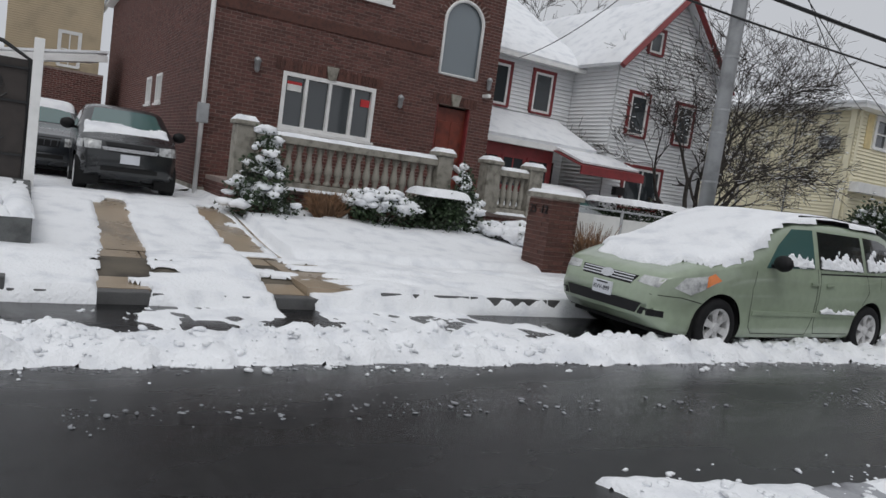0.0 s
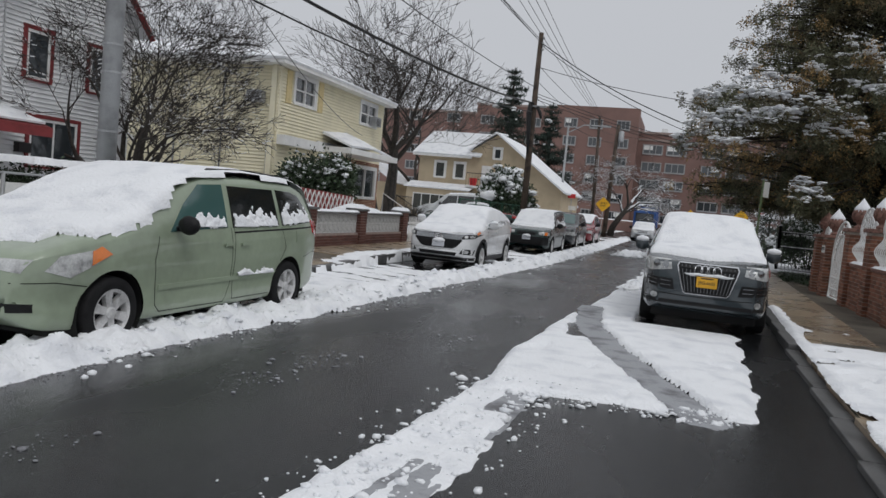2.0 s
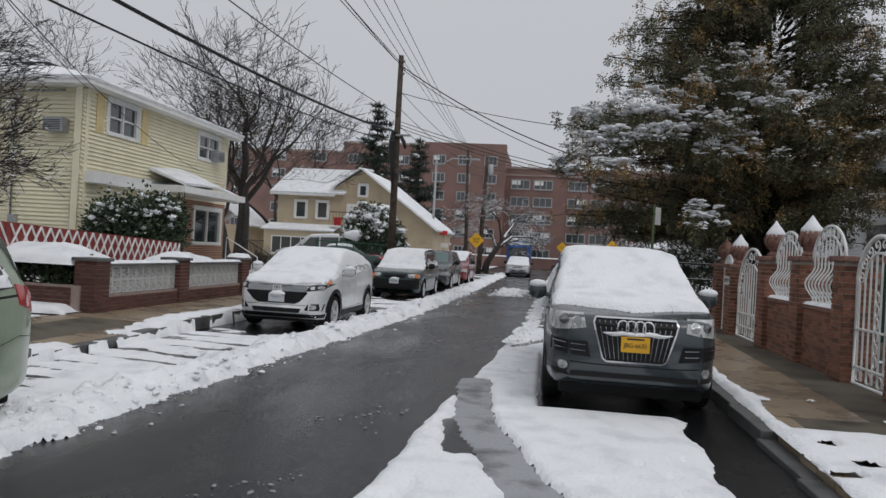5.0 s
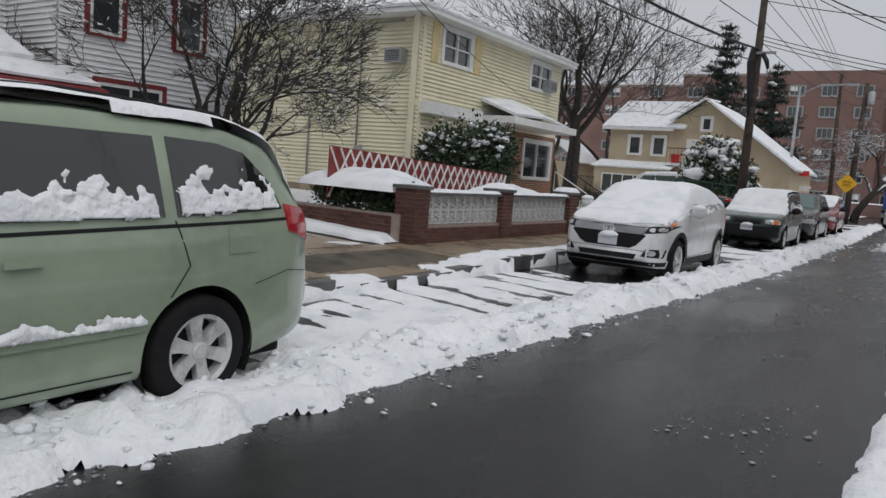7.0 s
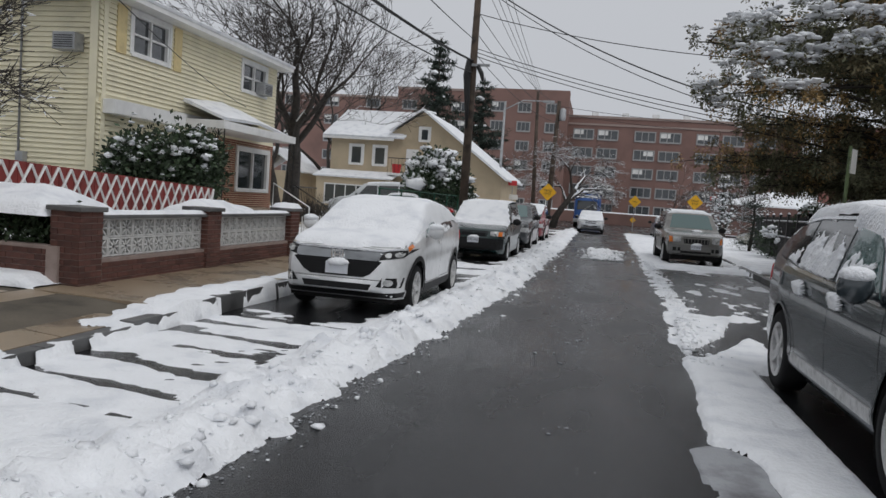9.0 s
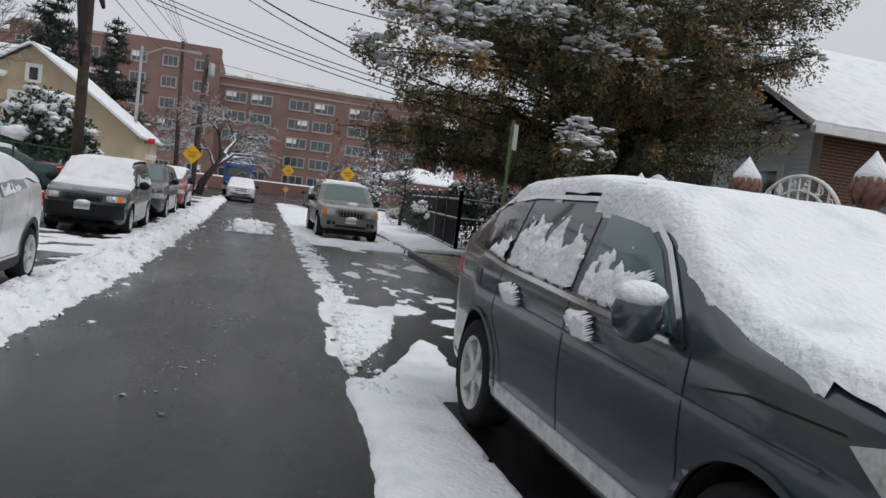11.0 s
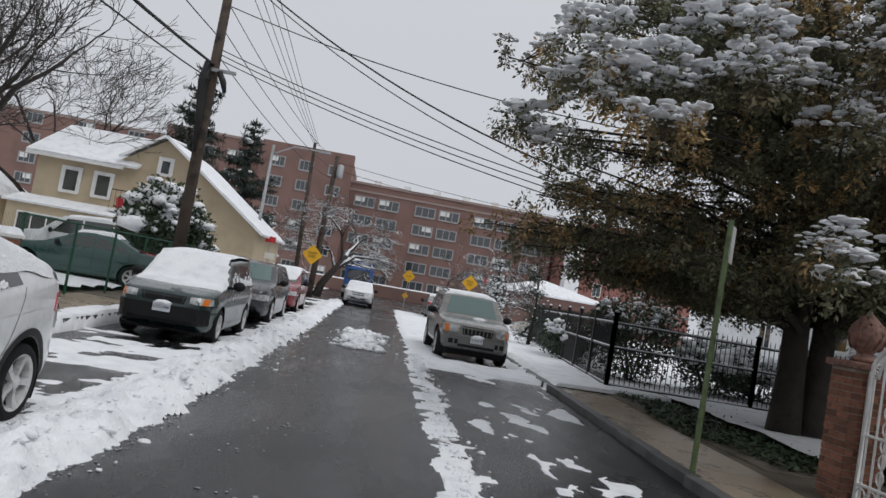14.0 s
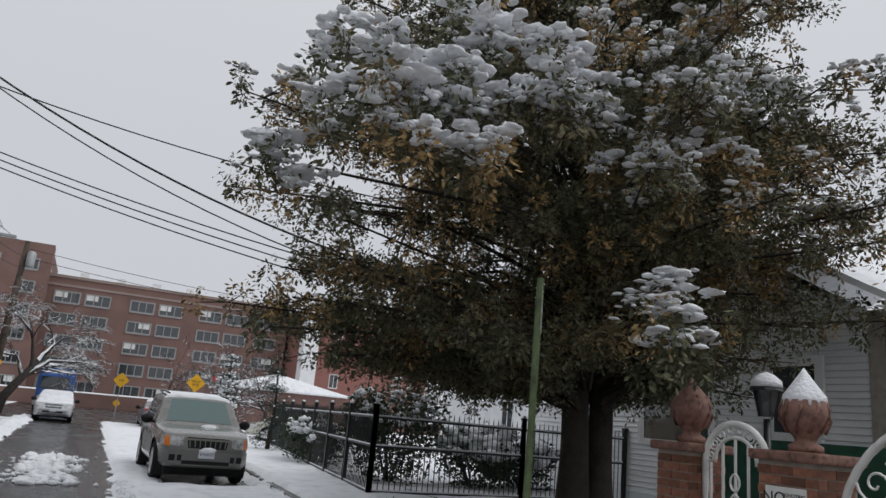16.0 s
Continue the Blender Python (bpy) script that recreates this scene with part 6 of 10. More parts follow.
part("notice", B(FX - 0.052, FX - 0.042, 6.0, 6.32, 3.06, 3.12), SIGN_R, w)
part("notice", B(FX - 0.055, FX - 0.045, 7.72, 7.93, 2.86, 3.02), SIGN_R, w, "small red notice")
window(bh, "x", FX, 7.0, 8.15, 5.20, 6.4, panes=2, rails=0)
for a, b2, c, d in side_holes:
    window(bh, "y", 4.37, a, b2, c, d, out=-1, panes=2, rails=0)
# arched window: frame strip, pane and voussoirs
aw = empty("window")
aw.parent = bh
bm = bmesh.new()
arc = [(arch_c + arch_r * math.cos(t), arch_z + arch_r * math.sin(t)) for t in np.linspace(0, math.pi, 19)]
outl = [(arch_c + arch_r, 3.98)] + arc + [(arch_c - arch_r, 3.98)]
tube(bm, [(FX + 0.0, u, z) for u, z in outl + [outl[0]]], 0.045, 6)
part("window_frame", bm, WHITE, aw, smooth=True)
bm = bmesh.new()
bm.faces.new([bm.verts.new((FX - 0.06, u, z)) for u, z in outl])
part("pane", bm, glass_mat("grey_arch_glass", (0.16, 0.19, 0.21), 0.08), aw)
bm = bmesh.new()
bm.faces.new([bm.verts.new((FX - 0.005, u, z)) for u, z in [(arch_c + 0.75, arch_z), (arch_c + 0.75, 5.95), (arch_c - 0.75, 5.95), (arch_c - 0.75, arch_z)] + arc[::-1]])
part("arch_infill", bm, MORTAR_D, aw)
for t in np.linspace(0.05, math.pi - 0.05, 19):
    vb = B(-0.05, 0.012, -0.035, 0.035, 0.0, 0.18)
    bmesh.ops.transform(vb, matrix=Matrix.Translation((FX, arch_c + 0.55 * math.cos(t), arch_z + 0.55 * math.sin(t))) @ Matrix.Rotation(t - math.pi / 2, 4, "X"), verts=vb.verts)
    part("brick", vb, BRICK_D, aw)
# lintels of upright bricks, keystones
for (a, b2, z) in ((5.7, 8.2, 3.31), (9.5, 10.75, 3.28)):
    n = int((b2 - a) / 0.09)
    for k in range(n):
        u = a + (b2 - a) * k / n
        part("brick", B(FX - 0.03, FX + 0.018, u + 0.004, u + 0.084, z, z + 0.22), BRICK_D, bh)
    c = (a + b2) / 2
    bm = bmesh.new()
    box(bm, FX - 0.02, FX + 0.06, c - 0.12, c + 0.12, z - 0.02, z + 0.26, 0.01)
    for v in bm.verts:
        v.co.y = c + (v.co.y - c) * (0.75 + (v.co.z - z) * 1.6)
    part("keystone", bm, CAST, bh, "pale stone keystone")
# door
dr = part("door", B(FX - 0.22, FX - 0.16, 9.70, 10.56, 1.05, 3.22, 0.01), REDDOOR, bh, "varnished red-brown panelled front door")
for (a, b2, c, d) in ((9.80, 10.08, 1.2, 1.9), (10.18, 10.46, 1.2, 1.9), (9.80, 10.08, 2.05, 2.9), (10.18, 10.46, 2.05, 2.9)):
    part("door_panel", B(FX - 0.165, FX - 0.145, a, b2, c, d, 0.008), REDDOOR, dr)
part("door_handle", B(FX - 0.17, FX - 0.09, 9.74, 9.78, 1.95, 2.12, 0.01), CHROME, dr)
part("door_frame", B(FX - 0.20, FX - 0.02, 9.66, 9.70, 1.05, 3.27), REDTRIM, bh)
part("door_frame", B(FX - 0.20, FX - 0.02, 10.56, 10.60, 1.05, 3.27), REDTRIM, bh)
# downpipe, lamps, eaves
bm = bmesh.new()
tube(bm, [(FX + 0.10, 4.30, 0.45), (FX + 0.10, 4.30, 7.0)], 0.05, 8)
part("downpipe", bm, WHITE, bh, "white downpipe at the corner", smooth=True)
part("meter_box", B(FX + 0.02, FX + 0.16, 4.20, 4.42, 1.95, 2.35, 0.02), STEEL, bh)
for (u, z) in ((5.28, 3.30), (8.62, 3.12), (10.95, 3.95)):
    lm = part("wall_lamp", lathe(bmesh.new(), [(0.02, -0.16), (0.055, -0.12), (0.065, 0.06), (0.085, 0.07), (0.05, 0.14), (0.01, 0.16)], (FX + 0.12, u, z), 10), STEEL, bh, smooth=True)
    part("lamp_bracket", B(FX, FX + 0.12, u - 0.02, u + 0.02, z + 0.0, z + 0.04), IRON, lm)
for (u, z) in ((4.85, 4.75), (10.9, 3.6)):
    cm = part("camera_housing", B(FX + 0.02, FX + 0.28, u - 0.05, u + 0.05, z, z + 0.09, 0.02), WHITE, bh)
slab_roof("roof", bh, [(FX + 0.5, 4.0, 7.2), (FX + 0.5, 11.6, 7.2), (-21.5, 11.6, 9.6), (-21.5, 4.0, 9.6)], 0.14, SNOW, "snow-covered roof")
slab_roof("roof", bh, [(-37.5, 4.0, 7.2), (-37.5, 11.6, 7.2), (-21.5, 11.6, 9.6), (-21.5, 4.0, 9.6)], 0.14, SNOW, "snow-covered roof")
part("eave_board", B(-37.4, FX + 0.45, 4.05, 11.55, 7.08, 7.19), WHITE, bh, "white boxed eaves")

# porch and balustrade
porch = tagged(empty("porch"), "raised brick porch with a cast stone balustrade and steps", "porch", kind="structure")
BX = -13.5
part("porch_base", B(FX, BX - 0.02, 4.5, 8.9, 0.15, 0.94), MORTAR_D, porch)
brickwork("brickwork", porch, "x", BX - 0.02, 4.5, 8.9, 0.42, 0.92, [], BRICK)
brickwork("brickwork", porch, "y", 4.5, FX, BX - 0.02, 0.42, 0.92, [], BRICK, out=-1)
part("porch_base", B(FX, BX - 0.02, 9.7, 11.0, 0.15, 0.94), MORTAR_D, porch)
brickwork("brickwork", porch, "x", BX - 0.02, 9.7, 11.0, 0.42, 0.92, [], BRICK)
for k in range(5):
    part("step", B(-14.6 + 0.3 * k - 0.3, -14.6 + 0.3 * k, 8.9, 9.7, 0.3, 0.96 - 0.12 * k, 0.01), CAST, porch)
BAL = lathe(bmesh.new(), [(0.075, 0), (0.075, 0.05), (0.045, 0.08), (0.05, 0.12), (0.082, 0.24), (0.078, 0.30), (0.045, 0.46), (0.04, 0.54), (0.062, 0.58), (0.062, 0.62), (0.075, 0.63), (0.075, 0.68)], steps=12)
bal_me = bpy.data.meshes.new("baluster")
BAL.to_mesh(bal_me)
BAL.free()
bal_me.materials.append(CAST)
bal_me.shade_smooth()


def balustrade(y0, y1, n):
    b3 = tagged(empty("balustrade"), "weathered cast stone balustrade with turned balusters and a snowy rail", "balustrade", group="porch balustrades")
    part("bottom_rail", B(BX - 0.13, BX + 0.13, y0, y1, 0.94, 1.06, 0.015), CAST, b3)
    part("top_rail", B(BX - 0.13, BX + 0.13, y0, y1, 1.74, 1.87, 0.02), CAST, b3)
    for k in range(n):
        o = new("baluster", bal_me)
        o.parent = b3
        o.location = (BX, y0 + (y1 - y0) * (k + 0.5) / n, 1.06)
    for y in (y0 - 0.16, y1 + 0.16):
        pp = part("post", B(BX - 0.17, BX + 0.17, y - 0.17, y + 0.17, 0.94, 1.95, 0.02), CAST, b3)
        part("post_cap", B(BX - 0.21, BX + 0.21, y - 0.21, y + 0.21, 1.95, 2.03, 0.02), CAST, pp)
        snow_cap(b3, BX - 0.2, BX + 0.2, y - 0.2, y + 0.2, 2.03, 0.08)
    snow_cap(b3, BX - 0.13, BX + 0.13, y0, y1, 1.87, 0.07)
    snow_cap(b3, BX - 0.02, BX + 0.22, y0, y1, 0.93, 0.05)


balustrade(4.7, 8.4, 19)
balustrade(9.9, 10.7, 5)
tagged(snow_cap(None, -14.2, -13.2, 8.95, 9.65, 0.62, 0.05), "snow on the porch steps", "snow", kind="stuff")
hr = tagged(empty("handrail"), "iron stair handrail loaded with snow", "handrail")
bm = bmesh.new()
tube(bm, [(-13.9, 8.95, 1.8), (-13.2, 9.0, 1.55), (-12.9, 9.0, 1.2), (-12.9, 9.0, 0.4)], 0.03, 6)
part("rail", bm, IRON, hr, smooth=True)
bm = bmesh.new()
tube(bm, [(-13.7, 8.95, 1.78), (-13.2, 9.0, 1.61), (-12.95, 9.0, 1.38)], [0.05, 0.075, 0.05], 8)
part("rail_snow", bm, SNOW, hr, smooth=True)

# low stone wall, gate and cars beside the drive
lw = tagged(empty("garden_wall"), "low grey stone garden wall with snow on top", "wall", kind="structure")
for k in range(8):
    part("stone", B(-9.85 - 0.0, -9.60, -2.6 + 0.5 * k, -2.11 + 0.5 * k, 0.1, 0.47, 0.012), BLUESTONE, lw)
for k in range(9):
    part("stone", B(-9.86 - 0.5 * (k + 1), -9.86 - 0.5 * k - 0.01, 1.17, 1.40, 0.1, 0.47 + 0.02 * k, 0.012), BLUESTONE, lw)
snow_cap(lw, -14.4, -9.6, 1.10, 1.42, 0.47, 0.12)
snow_cap(lw, -9.9, -9.58, -2.6, 1.2, 0.47, 0.10)
tagged(snow_cap(None, -14.0, -9.9, -4.0, 1.12, 0.40, 0.12), "snow filling a raised bed", "snow", kind="stuff")
ig = tagged(empty("iron_gate"), "dark ornamental iron gate with an arched top and white post", "gate")
part("gate_post", B(-13.62, -13.48, 1.30, 1.44, 0.3, 2.75, 0.01), WHITE, ig, "white gate post")
part("gate_panel", B(-13.57, -13.54, -0.4, 1.28, 0.6, 2.4), mat("dark_brown_iron", (0.035, 0.028, 0.025), rough=0.6), ig, "perforated dark backing sheet")
bm = bmesh.new()
tube(bm, [(-13.53, -0.4, 0.6), (-13.53, 1.28, 0.6), (-13.53, 1.28, 2.4), (-13.53, 0.9, 2.62), (-13.53, -0.4, 2.85)], 0.035, 6)
part("gate_frame", bm, IRON, ig)
for z in (0.95, 1.75, 2.25):
    part("gate_bar", B(-13.55, -13.50, -0.4, 1.26, z, z + 0.035), IRON, ig)
for zc in (1.35, 2.0, 0.8):
    for yc in (0.2, 0.8):
        bm = bmesh.new()
        tube(bm, [(-13.5, yc + 0.02 * a * math.cos(a), zc + 0.02 * a * math.sin(a)) for a in np.linspace(1, 12, 40)], 0.012, 4)
        part("scroll", bm, IRON, ig)
gar = tagged(empty("garage"), "low brick garage with a white fascia up the drive", "garage")
part("wall", B(-36, -31, -2.0, 3.7, 0.2, 3.6), MORTAR_D, gar)
brickwork("brickwork", gar, "x", -31, -2.0, 3.7, 0.5, 3.6, [], BRICK)
slab_roof("fascia", gar, [(-30.8, -2.3, 3.1), (-30.8, 3.8, 4.1), (-31, 3.8, 4.1), (-31, -2.3, 3.1)], 0.32, WHITE)
slab_roof("roof", gar, [(-30.8, -2.3, 3.42), (-30.8, 3.8, 4.42), (-36, 3.8, 4.42), (-36, -2.3, 3.42)], 0.12, SNOW, "snowy roof")
for (x, y0, y1, h, m, lab) in ((-34, -6.5, -1.2, 6.2, SIDING_W, "white sided house with dark red trim up the drive"), (-44, 0.2, 4.5, 8.5, STUCCO, "pale yellow house far up the drive")):
    hh = tagged(empty("house"), lab, "house")
    part("wall", B(x - 6, x, y0, y1, 0, h), m, hh)
    boards("siding", hh, "x", x, y0, y1, 0.3, h, [], m)
    window(hh, "x", x + 0.04, y1 - 1.9, y1 - 1.0, h * 0.55, h * 0.75, trim=REDTRIM if m is SIDING_W else WHITE)
    slab_roof("roof", hh, [(x + 0.5, y0 - 0.3, h), (x + 0.5, (y0 + y1) / 2, h + 2.4), (x - 6, (y0 + y1) / 2, h + 2.4), (x - 6, y0 - 0.3, h)], 0.15, SNOW, "snowy roof")
    slab_roof("roof", hh, [(x + 0.5, y1 + 0.4, h), (x + 0.5, (y0 + y1) / 2, h + 2.4), (x - 6, (y0 + y1) / 2, h + 2.4), (x - 6, y1 + 0.4, h)], 0.15, SNOW, "snowy roof")
    bm = bmesh.new()
    bm.faces.new([bm.verts.new(p) for p in ((x, y0, h), (x, y1, h), (x, (y0 + y1) / 2, h + 2.4))])
    bmesh.ops.solidify(bm, geom=bm.faces[:], thickness=0.1)
    part("gable", bm, m, hh)
    bm = bmesh.new()
    tube(bm, [(x + 0.5, y0 - 0.3, h), (x + 0.5, (y0 + y1) / 2, h + 2.4), (x + 0.5, y1 + 0.4, h)], 0.12, 4)
    part("bargeboard", bm, REDTRIM if m is SIDING_W else WHITE, hh)

# brick pier with the house number
pier = tagged(empty("brick_pier"), "dark brick gate pier with a snow cap and house number", "pier")
part("core", B(-10.50, -9.92, 8.62, 9.20, 0.1, 1.42), MORTAR_D, pier)
brick_pieces(pier, "y", 8.62, -10.50, -9.92, 0.2, 1.42, BRICK_D, out=-1)
brick_pieces(pier, "x", -9.92, 8.62, 9.20, 0.2, 1.42, BRICK_D, out=1)
part("cap", B(-10.56, -9.86, 8.56, 9.26, 1.42, 1.50, 0.015), CAST, pier)
snow_cap(pier, -10.55, -9.87, 8.57, 9.25, 1.50, 0.06)


def lettering(words, size, m, material, parent, depth=0.004):
    cu = bpy.data.curves.new("lettering", "FONT")
    cu.body, cu.size, cu.align_x, cu.align_y, cu.extrude = words, size, "CENTER", "CENTER", depth
    tmp = bpy.data.objects.new("lettering", cu)
    me = bpy.data.meshes.new_from_object(tmp)
    bpy.data.objects.remove(tmp)
    me.materials.append(material)
    o = new("lettering", me)
    o.parent = parent
    o.matrix_basis = m
    return o


lettering("25  12", 0.19, pose(-10.21, 8.60, 1.22, 90, 0, 0), IRON, pier, 0.01)

# mesh fence with white and orange privacy sheets
mf = tagged(empty("mesh_fence"), "low mesh fence with white and orange privacy sheets", "fence")
for k in range(5):
    y = 9.35 + 1.2 * k
    bm = bmesh.new()
    tube(bm, [(-10.3, y, 0.1), (-10.3, y, 1.35)], 0.03, 8)
    part("post", bm, STEEL, mf, smooth=True)
    if k < 4:
        o_ = k in (2,)
        part("sheet", B(-10.31, -10.29, y + 0.04, y + 1.16, 0.28, 1.25 - 0.03 * k), mat("orange_mesh", (0.36, 0.075, 0.03), rough=0.7, vary=0.3, scale=30) if o_ else SIGN_W, mf, "orange mesh sheet" if o_ else "dull white plastic sheet")
bm = bmesh.new()
tube(bm, [(-10.3, 9.3, 1.36), (-10.3, 14.2, 1.33)], 0.02, 6)
part("top_rail", bm, STEEL, mf)

# -- white sided house with red trim
wh = tagged(empty("house"), "white sided two-storey house with dark red trim and snowy gables", "house")
part("wall", B(-28, -19.02, 11.6, 16.1, 0.1, 5.5), SIDING_W, wh)
holes = [(12.9, 13.6, 3.95, 5.15), (14.55, 15.25, 3.95, 5.15)]
boards("siding", wh, "x", -19.02, 11.6, 16.1, 0.4, 5.5, holes, SIDING_W)
for h in holes:
    window(wh, "x", -18.98, *h, panes=1, rails=1, trim=REDTRIM, depth=0.02)
part("wall", B(-28, -17.02, 16.1, 20.3, 0.1, 5.7), SIDING_W, wh)
holes = [(16.9, 18.4, 1.45, 2.65), (16.7, 17.4, 3.6, 4.8), (18.7, 19.4, 3.6, 4.8), (17.1, 17.6, 6.1, 6.75)]


def gable_span(z):
    if z < 5.7:
        return (16.1, 20.3)
    k = (z - 5.7) / 2.2
    return (16.1 + 2.1 * k, 20.3 - 2.1 * k)


boards("siding", wh, "x", -17.02, 16.1, 20.3, 0.4, 7.85, holes, SIDING_W, clip=gable_span)
boards("siding", wh, "y", 16.1, -19.0, -17.02, 0.4, 5.7, [], SIDING_W, out=-1)
bm = bmesh.new()
bm.faces.new([bm.verts.new(p) for p in ((-17.03, 16.1, 5.7), (-17.03, 20.3, 5.7), (-17.03, 18.2, 7.9))])
bmesh.ops.solidify(bm, geom=bm.faces[:], thickness=0.1)
part("gable", bm, SIDING_W, wh)
for h in holes:
    window(wh, "x", -16.985, *h, panes=2 if h[1] - h[0] > 1 else 1, rails=0 if h[1] - h[0] > 1 else 1, trim=REDTRIM, depth=0.02)
for a, b2 in (((-16.6, 15.8, 5.45), (-16.6, 18.2, 7.98)), ((-16.6, 20.6, 5.45), (-16.6, 18.2, 7.98))):
    slab_roof("roof", wh, [a, b2, (-26, b2[1], b2[2]), (-26, a[1], a[2])], 0.15, SNOW, "thick snow on the gable roof")
    bm = bmesh.new()
    tube(bm, [Vector(a) + Vector((0.02, 0, -0.02)), Vector(b2) + Vector((0.02, 0, -0.02))], 0.11, 4)
    part("bargeboard", bm, REDTRIM, wh)
slab_roof("roof", wh, [(-18.5, 11.2, 5.4), (-18.5, 16.3, 5.4), (-23.5, 16.3, 8.4), (-23.5, 11.2, 8.4)], 0.16, SNOW, "thick snow on the main roof")
slab_roof("roof", wh, [(-28.5, 11.2, 5.4), (-28.5, 16.3, 5.4), (-23.5, 16.3, 8.4), (-23.5, 11.2, 8.4)], 0.16, SNOW, "thick snow on the main roof")
part("gutter", B(-18.55, -18.42, 11.2, 16.1, 5.32, 5.44), WHITE, wh)
slab_roof("porch_roof", wh, [(-16.9, 11.2, 2.85), (-16.9, 15.6, 2.85), (-19.0, 15.6, 3.75), (-19.0, 11.2, 3.75)], 0.12, SNOW, "snowy lean-to porch roof")
part("porch_fascia", B(-16.98, -16.86, 11.2, 15.6, 2.70, 2.85), WHITE, wh)
part("porch_wall", B(-19.0, -17.1, 11.4, 14.2, 0.2, 2.7), REDTRIM, wh, "dark red enclosed porch")
for k in range(3):
    window(wh, "x", -17.08, 11.6 + 0.85 * k, 12.35 + 0.85 * k, 1.55, 2.4, panes=2, rails=2, frame_mat=REDTRIM, fw=0.05, depth=0.02, sill=False)
part("porch_siding", B(-17.12, -17.06, 11.4, 14.2, 0.3, 1.45), SIDING_W, wh)
# door in flat black: the shade of the entrance is in its colour
part("door", B(-18.95, -18.9, 14.9, 15.7, 0.6, 2.5), IRON, wh, "front door with the entrance's shade put into its black colour")
aw2 = slab_roof("awning", wh, [(-15.6, 14.0, 2.35), (-15.6, 16.3, 2.35), (-17.0, 16.3, 2.75), (-17.0, 14.0, 2.75)], 0.04, REDTRIM, "dark red awning")
part("valance", B(-15.62, -15.56, 14.0, 16.3, 2.15, 2.38), REDTRIM, wh)
slab_roof("awning_snow", wh, [(-15.7, 14.1, 2.44), (-15.7, 16.2, 2.44), (-16.95, 16.2, 2.80), (-16.95, 14.1, 2.80)], 0.08, SNOW)
part("letter_box", B(-17.0, -16.8, 16.5, 16.85, 1.75, 2.0, 0.02), IRON, wh)
chim = part("chimney", B(-23.8, -23.0, 14.2, 15.0, 7.6, 9.6), SIDING_W, wh, "pale chimney")

# -- cream sided house
yh = tagged(empty("house"), "cream sided two-storey house with a snowy hip roof and white canopy", "house")
YX = -15.6
yf = [(27.15, 28.77, 4.70, 5.75), (33.05, 34.80, 4.72, 5.70), (33.0, 35.3, 1.35, 2.75), (31.2, 32.1, 0.75, 2.85)]
part("wall", B(-25.8, YX - 0.25, 26.15, 35.6, 0.0, 5.95), SIDING_Y, yh)
wall_with_holes("wall", yh, "x", YX, 25.9, 35.7, 0.0, 5.95, yf, 0.22, SIDING_Y)
boards("siding", yh, "x", YX, 25.9, 35.7, 3.5, 5.95, yf, SIDING_Y, pitch=0.125)
boards("siding", yh, "x", YX, 25.9, 30.3, 0.5, 3.3, yf, SIDING_Y, pitch=0.125)
boards("siding", yh, "y", 26.15, -25.8, YX, 0.6, 5.95, [], SIDING_Y, out=-1, pitch=0.125)
part("plinth", B(-25.8, YX + 0.04, 26.08, 35.7, 0.0, 0.6), CONCRETE, yh)
part("corner_board", B(YX - 0.1, YX + 0.05, 26.04, 26.20, 0.6, 5.95), SIDING_Y, yh)
brickwork("brick_front", yh, "x", YX, 30.3, 35.7, 0.3, 3.1, yf, BRICK_W, out=1)
part("band", B(YX - 0.02, YX + 0.05, 29.2, 35.7, 3.34, 3.50, 0.01), WHITE, yh, "white band between storeys")
part("band", B(YX - 0.02, YX + 0.40, 26.1, 29.2, 3.05, 3.40, 0.01), WHITE, yh, "white boxed bay head")
for h in yf[:3]:
    window(yh, "x", YX + 0.02, *h, panes=2, rails=1 if h[2] > 4 else 0, trim=WHITE)
for u in (26.72, 29.20):
    part("shutter", B(YX + 0.02, YX + 0.06, u - 0.19, u + 0.19, 4.62, 5.82, 0.008), SHUTTER, yh, "muted yellow shutter")
dd = part("door", B(YX - 0.16, YX - 0.10, 31.25, 32.05, 0.75, 2.80, 0.01), REDDOOR, yh, "dark red-brown front door")
part("door_glass", B(YX - 0.10, YX - 0.09, 31.45, 31.85, 1.7, 2.6), PANE, dd)


def air_con(parent, x, y, z, out, w=0.62, h=0.42):
    ac = part("air_conditioner", B(x, x + out[0] * 0.35 if out[0] else x + w, y, y + out[1] * 0.35 if out[1] else y + w, z, z + h, 0.015), STEEL, parent, "window air conditioner")
    for k in range(6):
        zz = z + 0.05 + k * (h - 0.1) / 6
        if out[0]:
            part("louvre", B(x + out[0] * 0.352, x + out[0] * 0.36, y + 0.05, y + w - 0.05, zz, zz + 0.02), IRON, ac)
        else:
            part("louvre", B(x + 0.05, x + w - 0.05, y + out[1] * 0.352, y + out[1] * 0.36, zz, zz + 0.02), IRON, ac)


air_con(yh, YX + 0.03, 34.05, 4.74, (1, 0))
air_con(yh, -16.75, 26.10, 4.50, (0, -1))
for k, (x, z0, z1) in enumerate(((-17.9, 0.9, 5.7), (-15.9, 0.6, 3.4), (-20.0, 0.9, 3.0))):
    bm = bmesh.new()
    tube(bm, [(x, 26.06, z0), (x, 26.06, z1), (x + (1.6 if k == 0 else 0.05), 26.06, z1 + 0.08)], 0.035, 6)
    part("conduit", bm, STEEL, yh, smooth=True)
for (x, z, w) in ((-18.3, 1.35, 0.28), (-17.9, 1.6, 0.22), (-16.7, 0.9, 0.3)):
    part("meter_box", B(x, x + w, 25.95, 26.13, z, z + 0.38, 0.02), STEEL, yh)
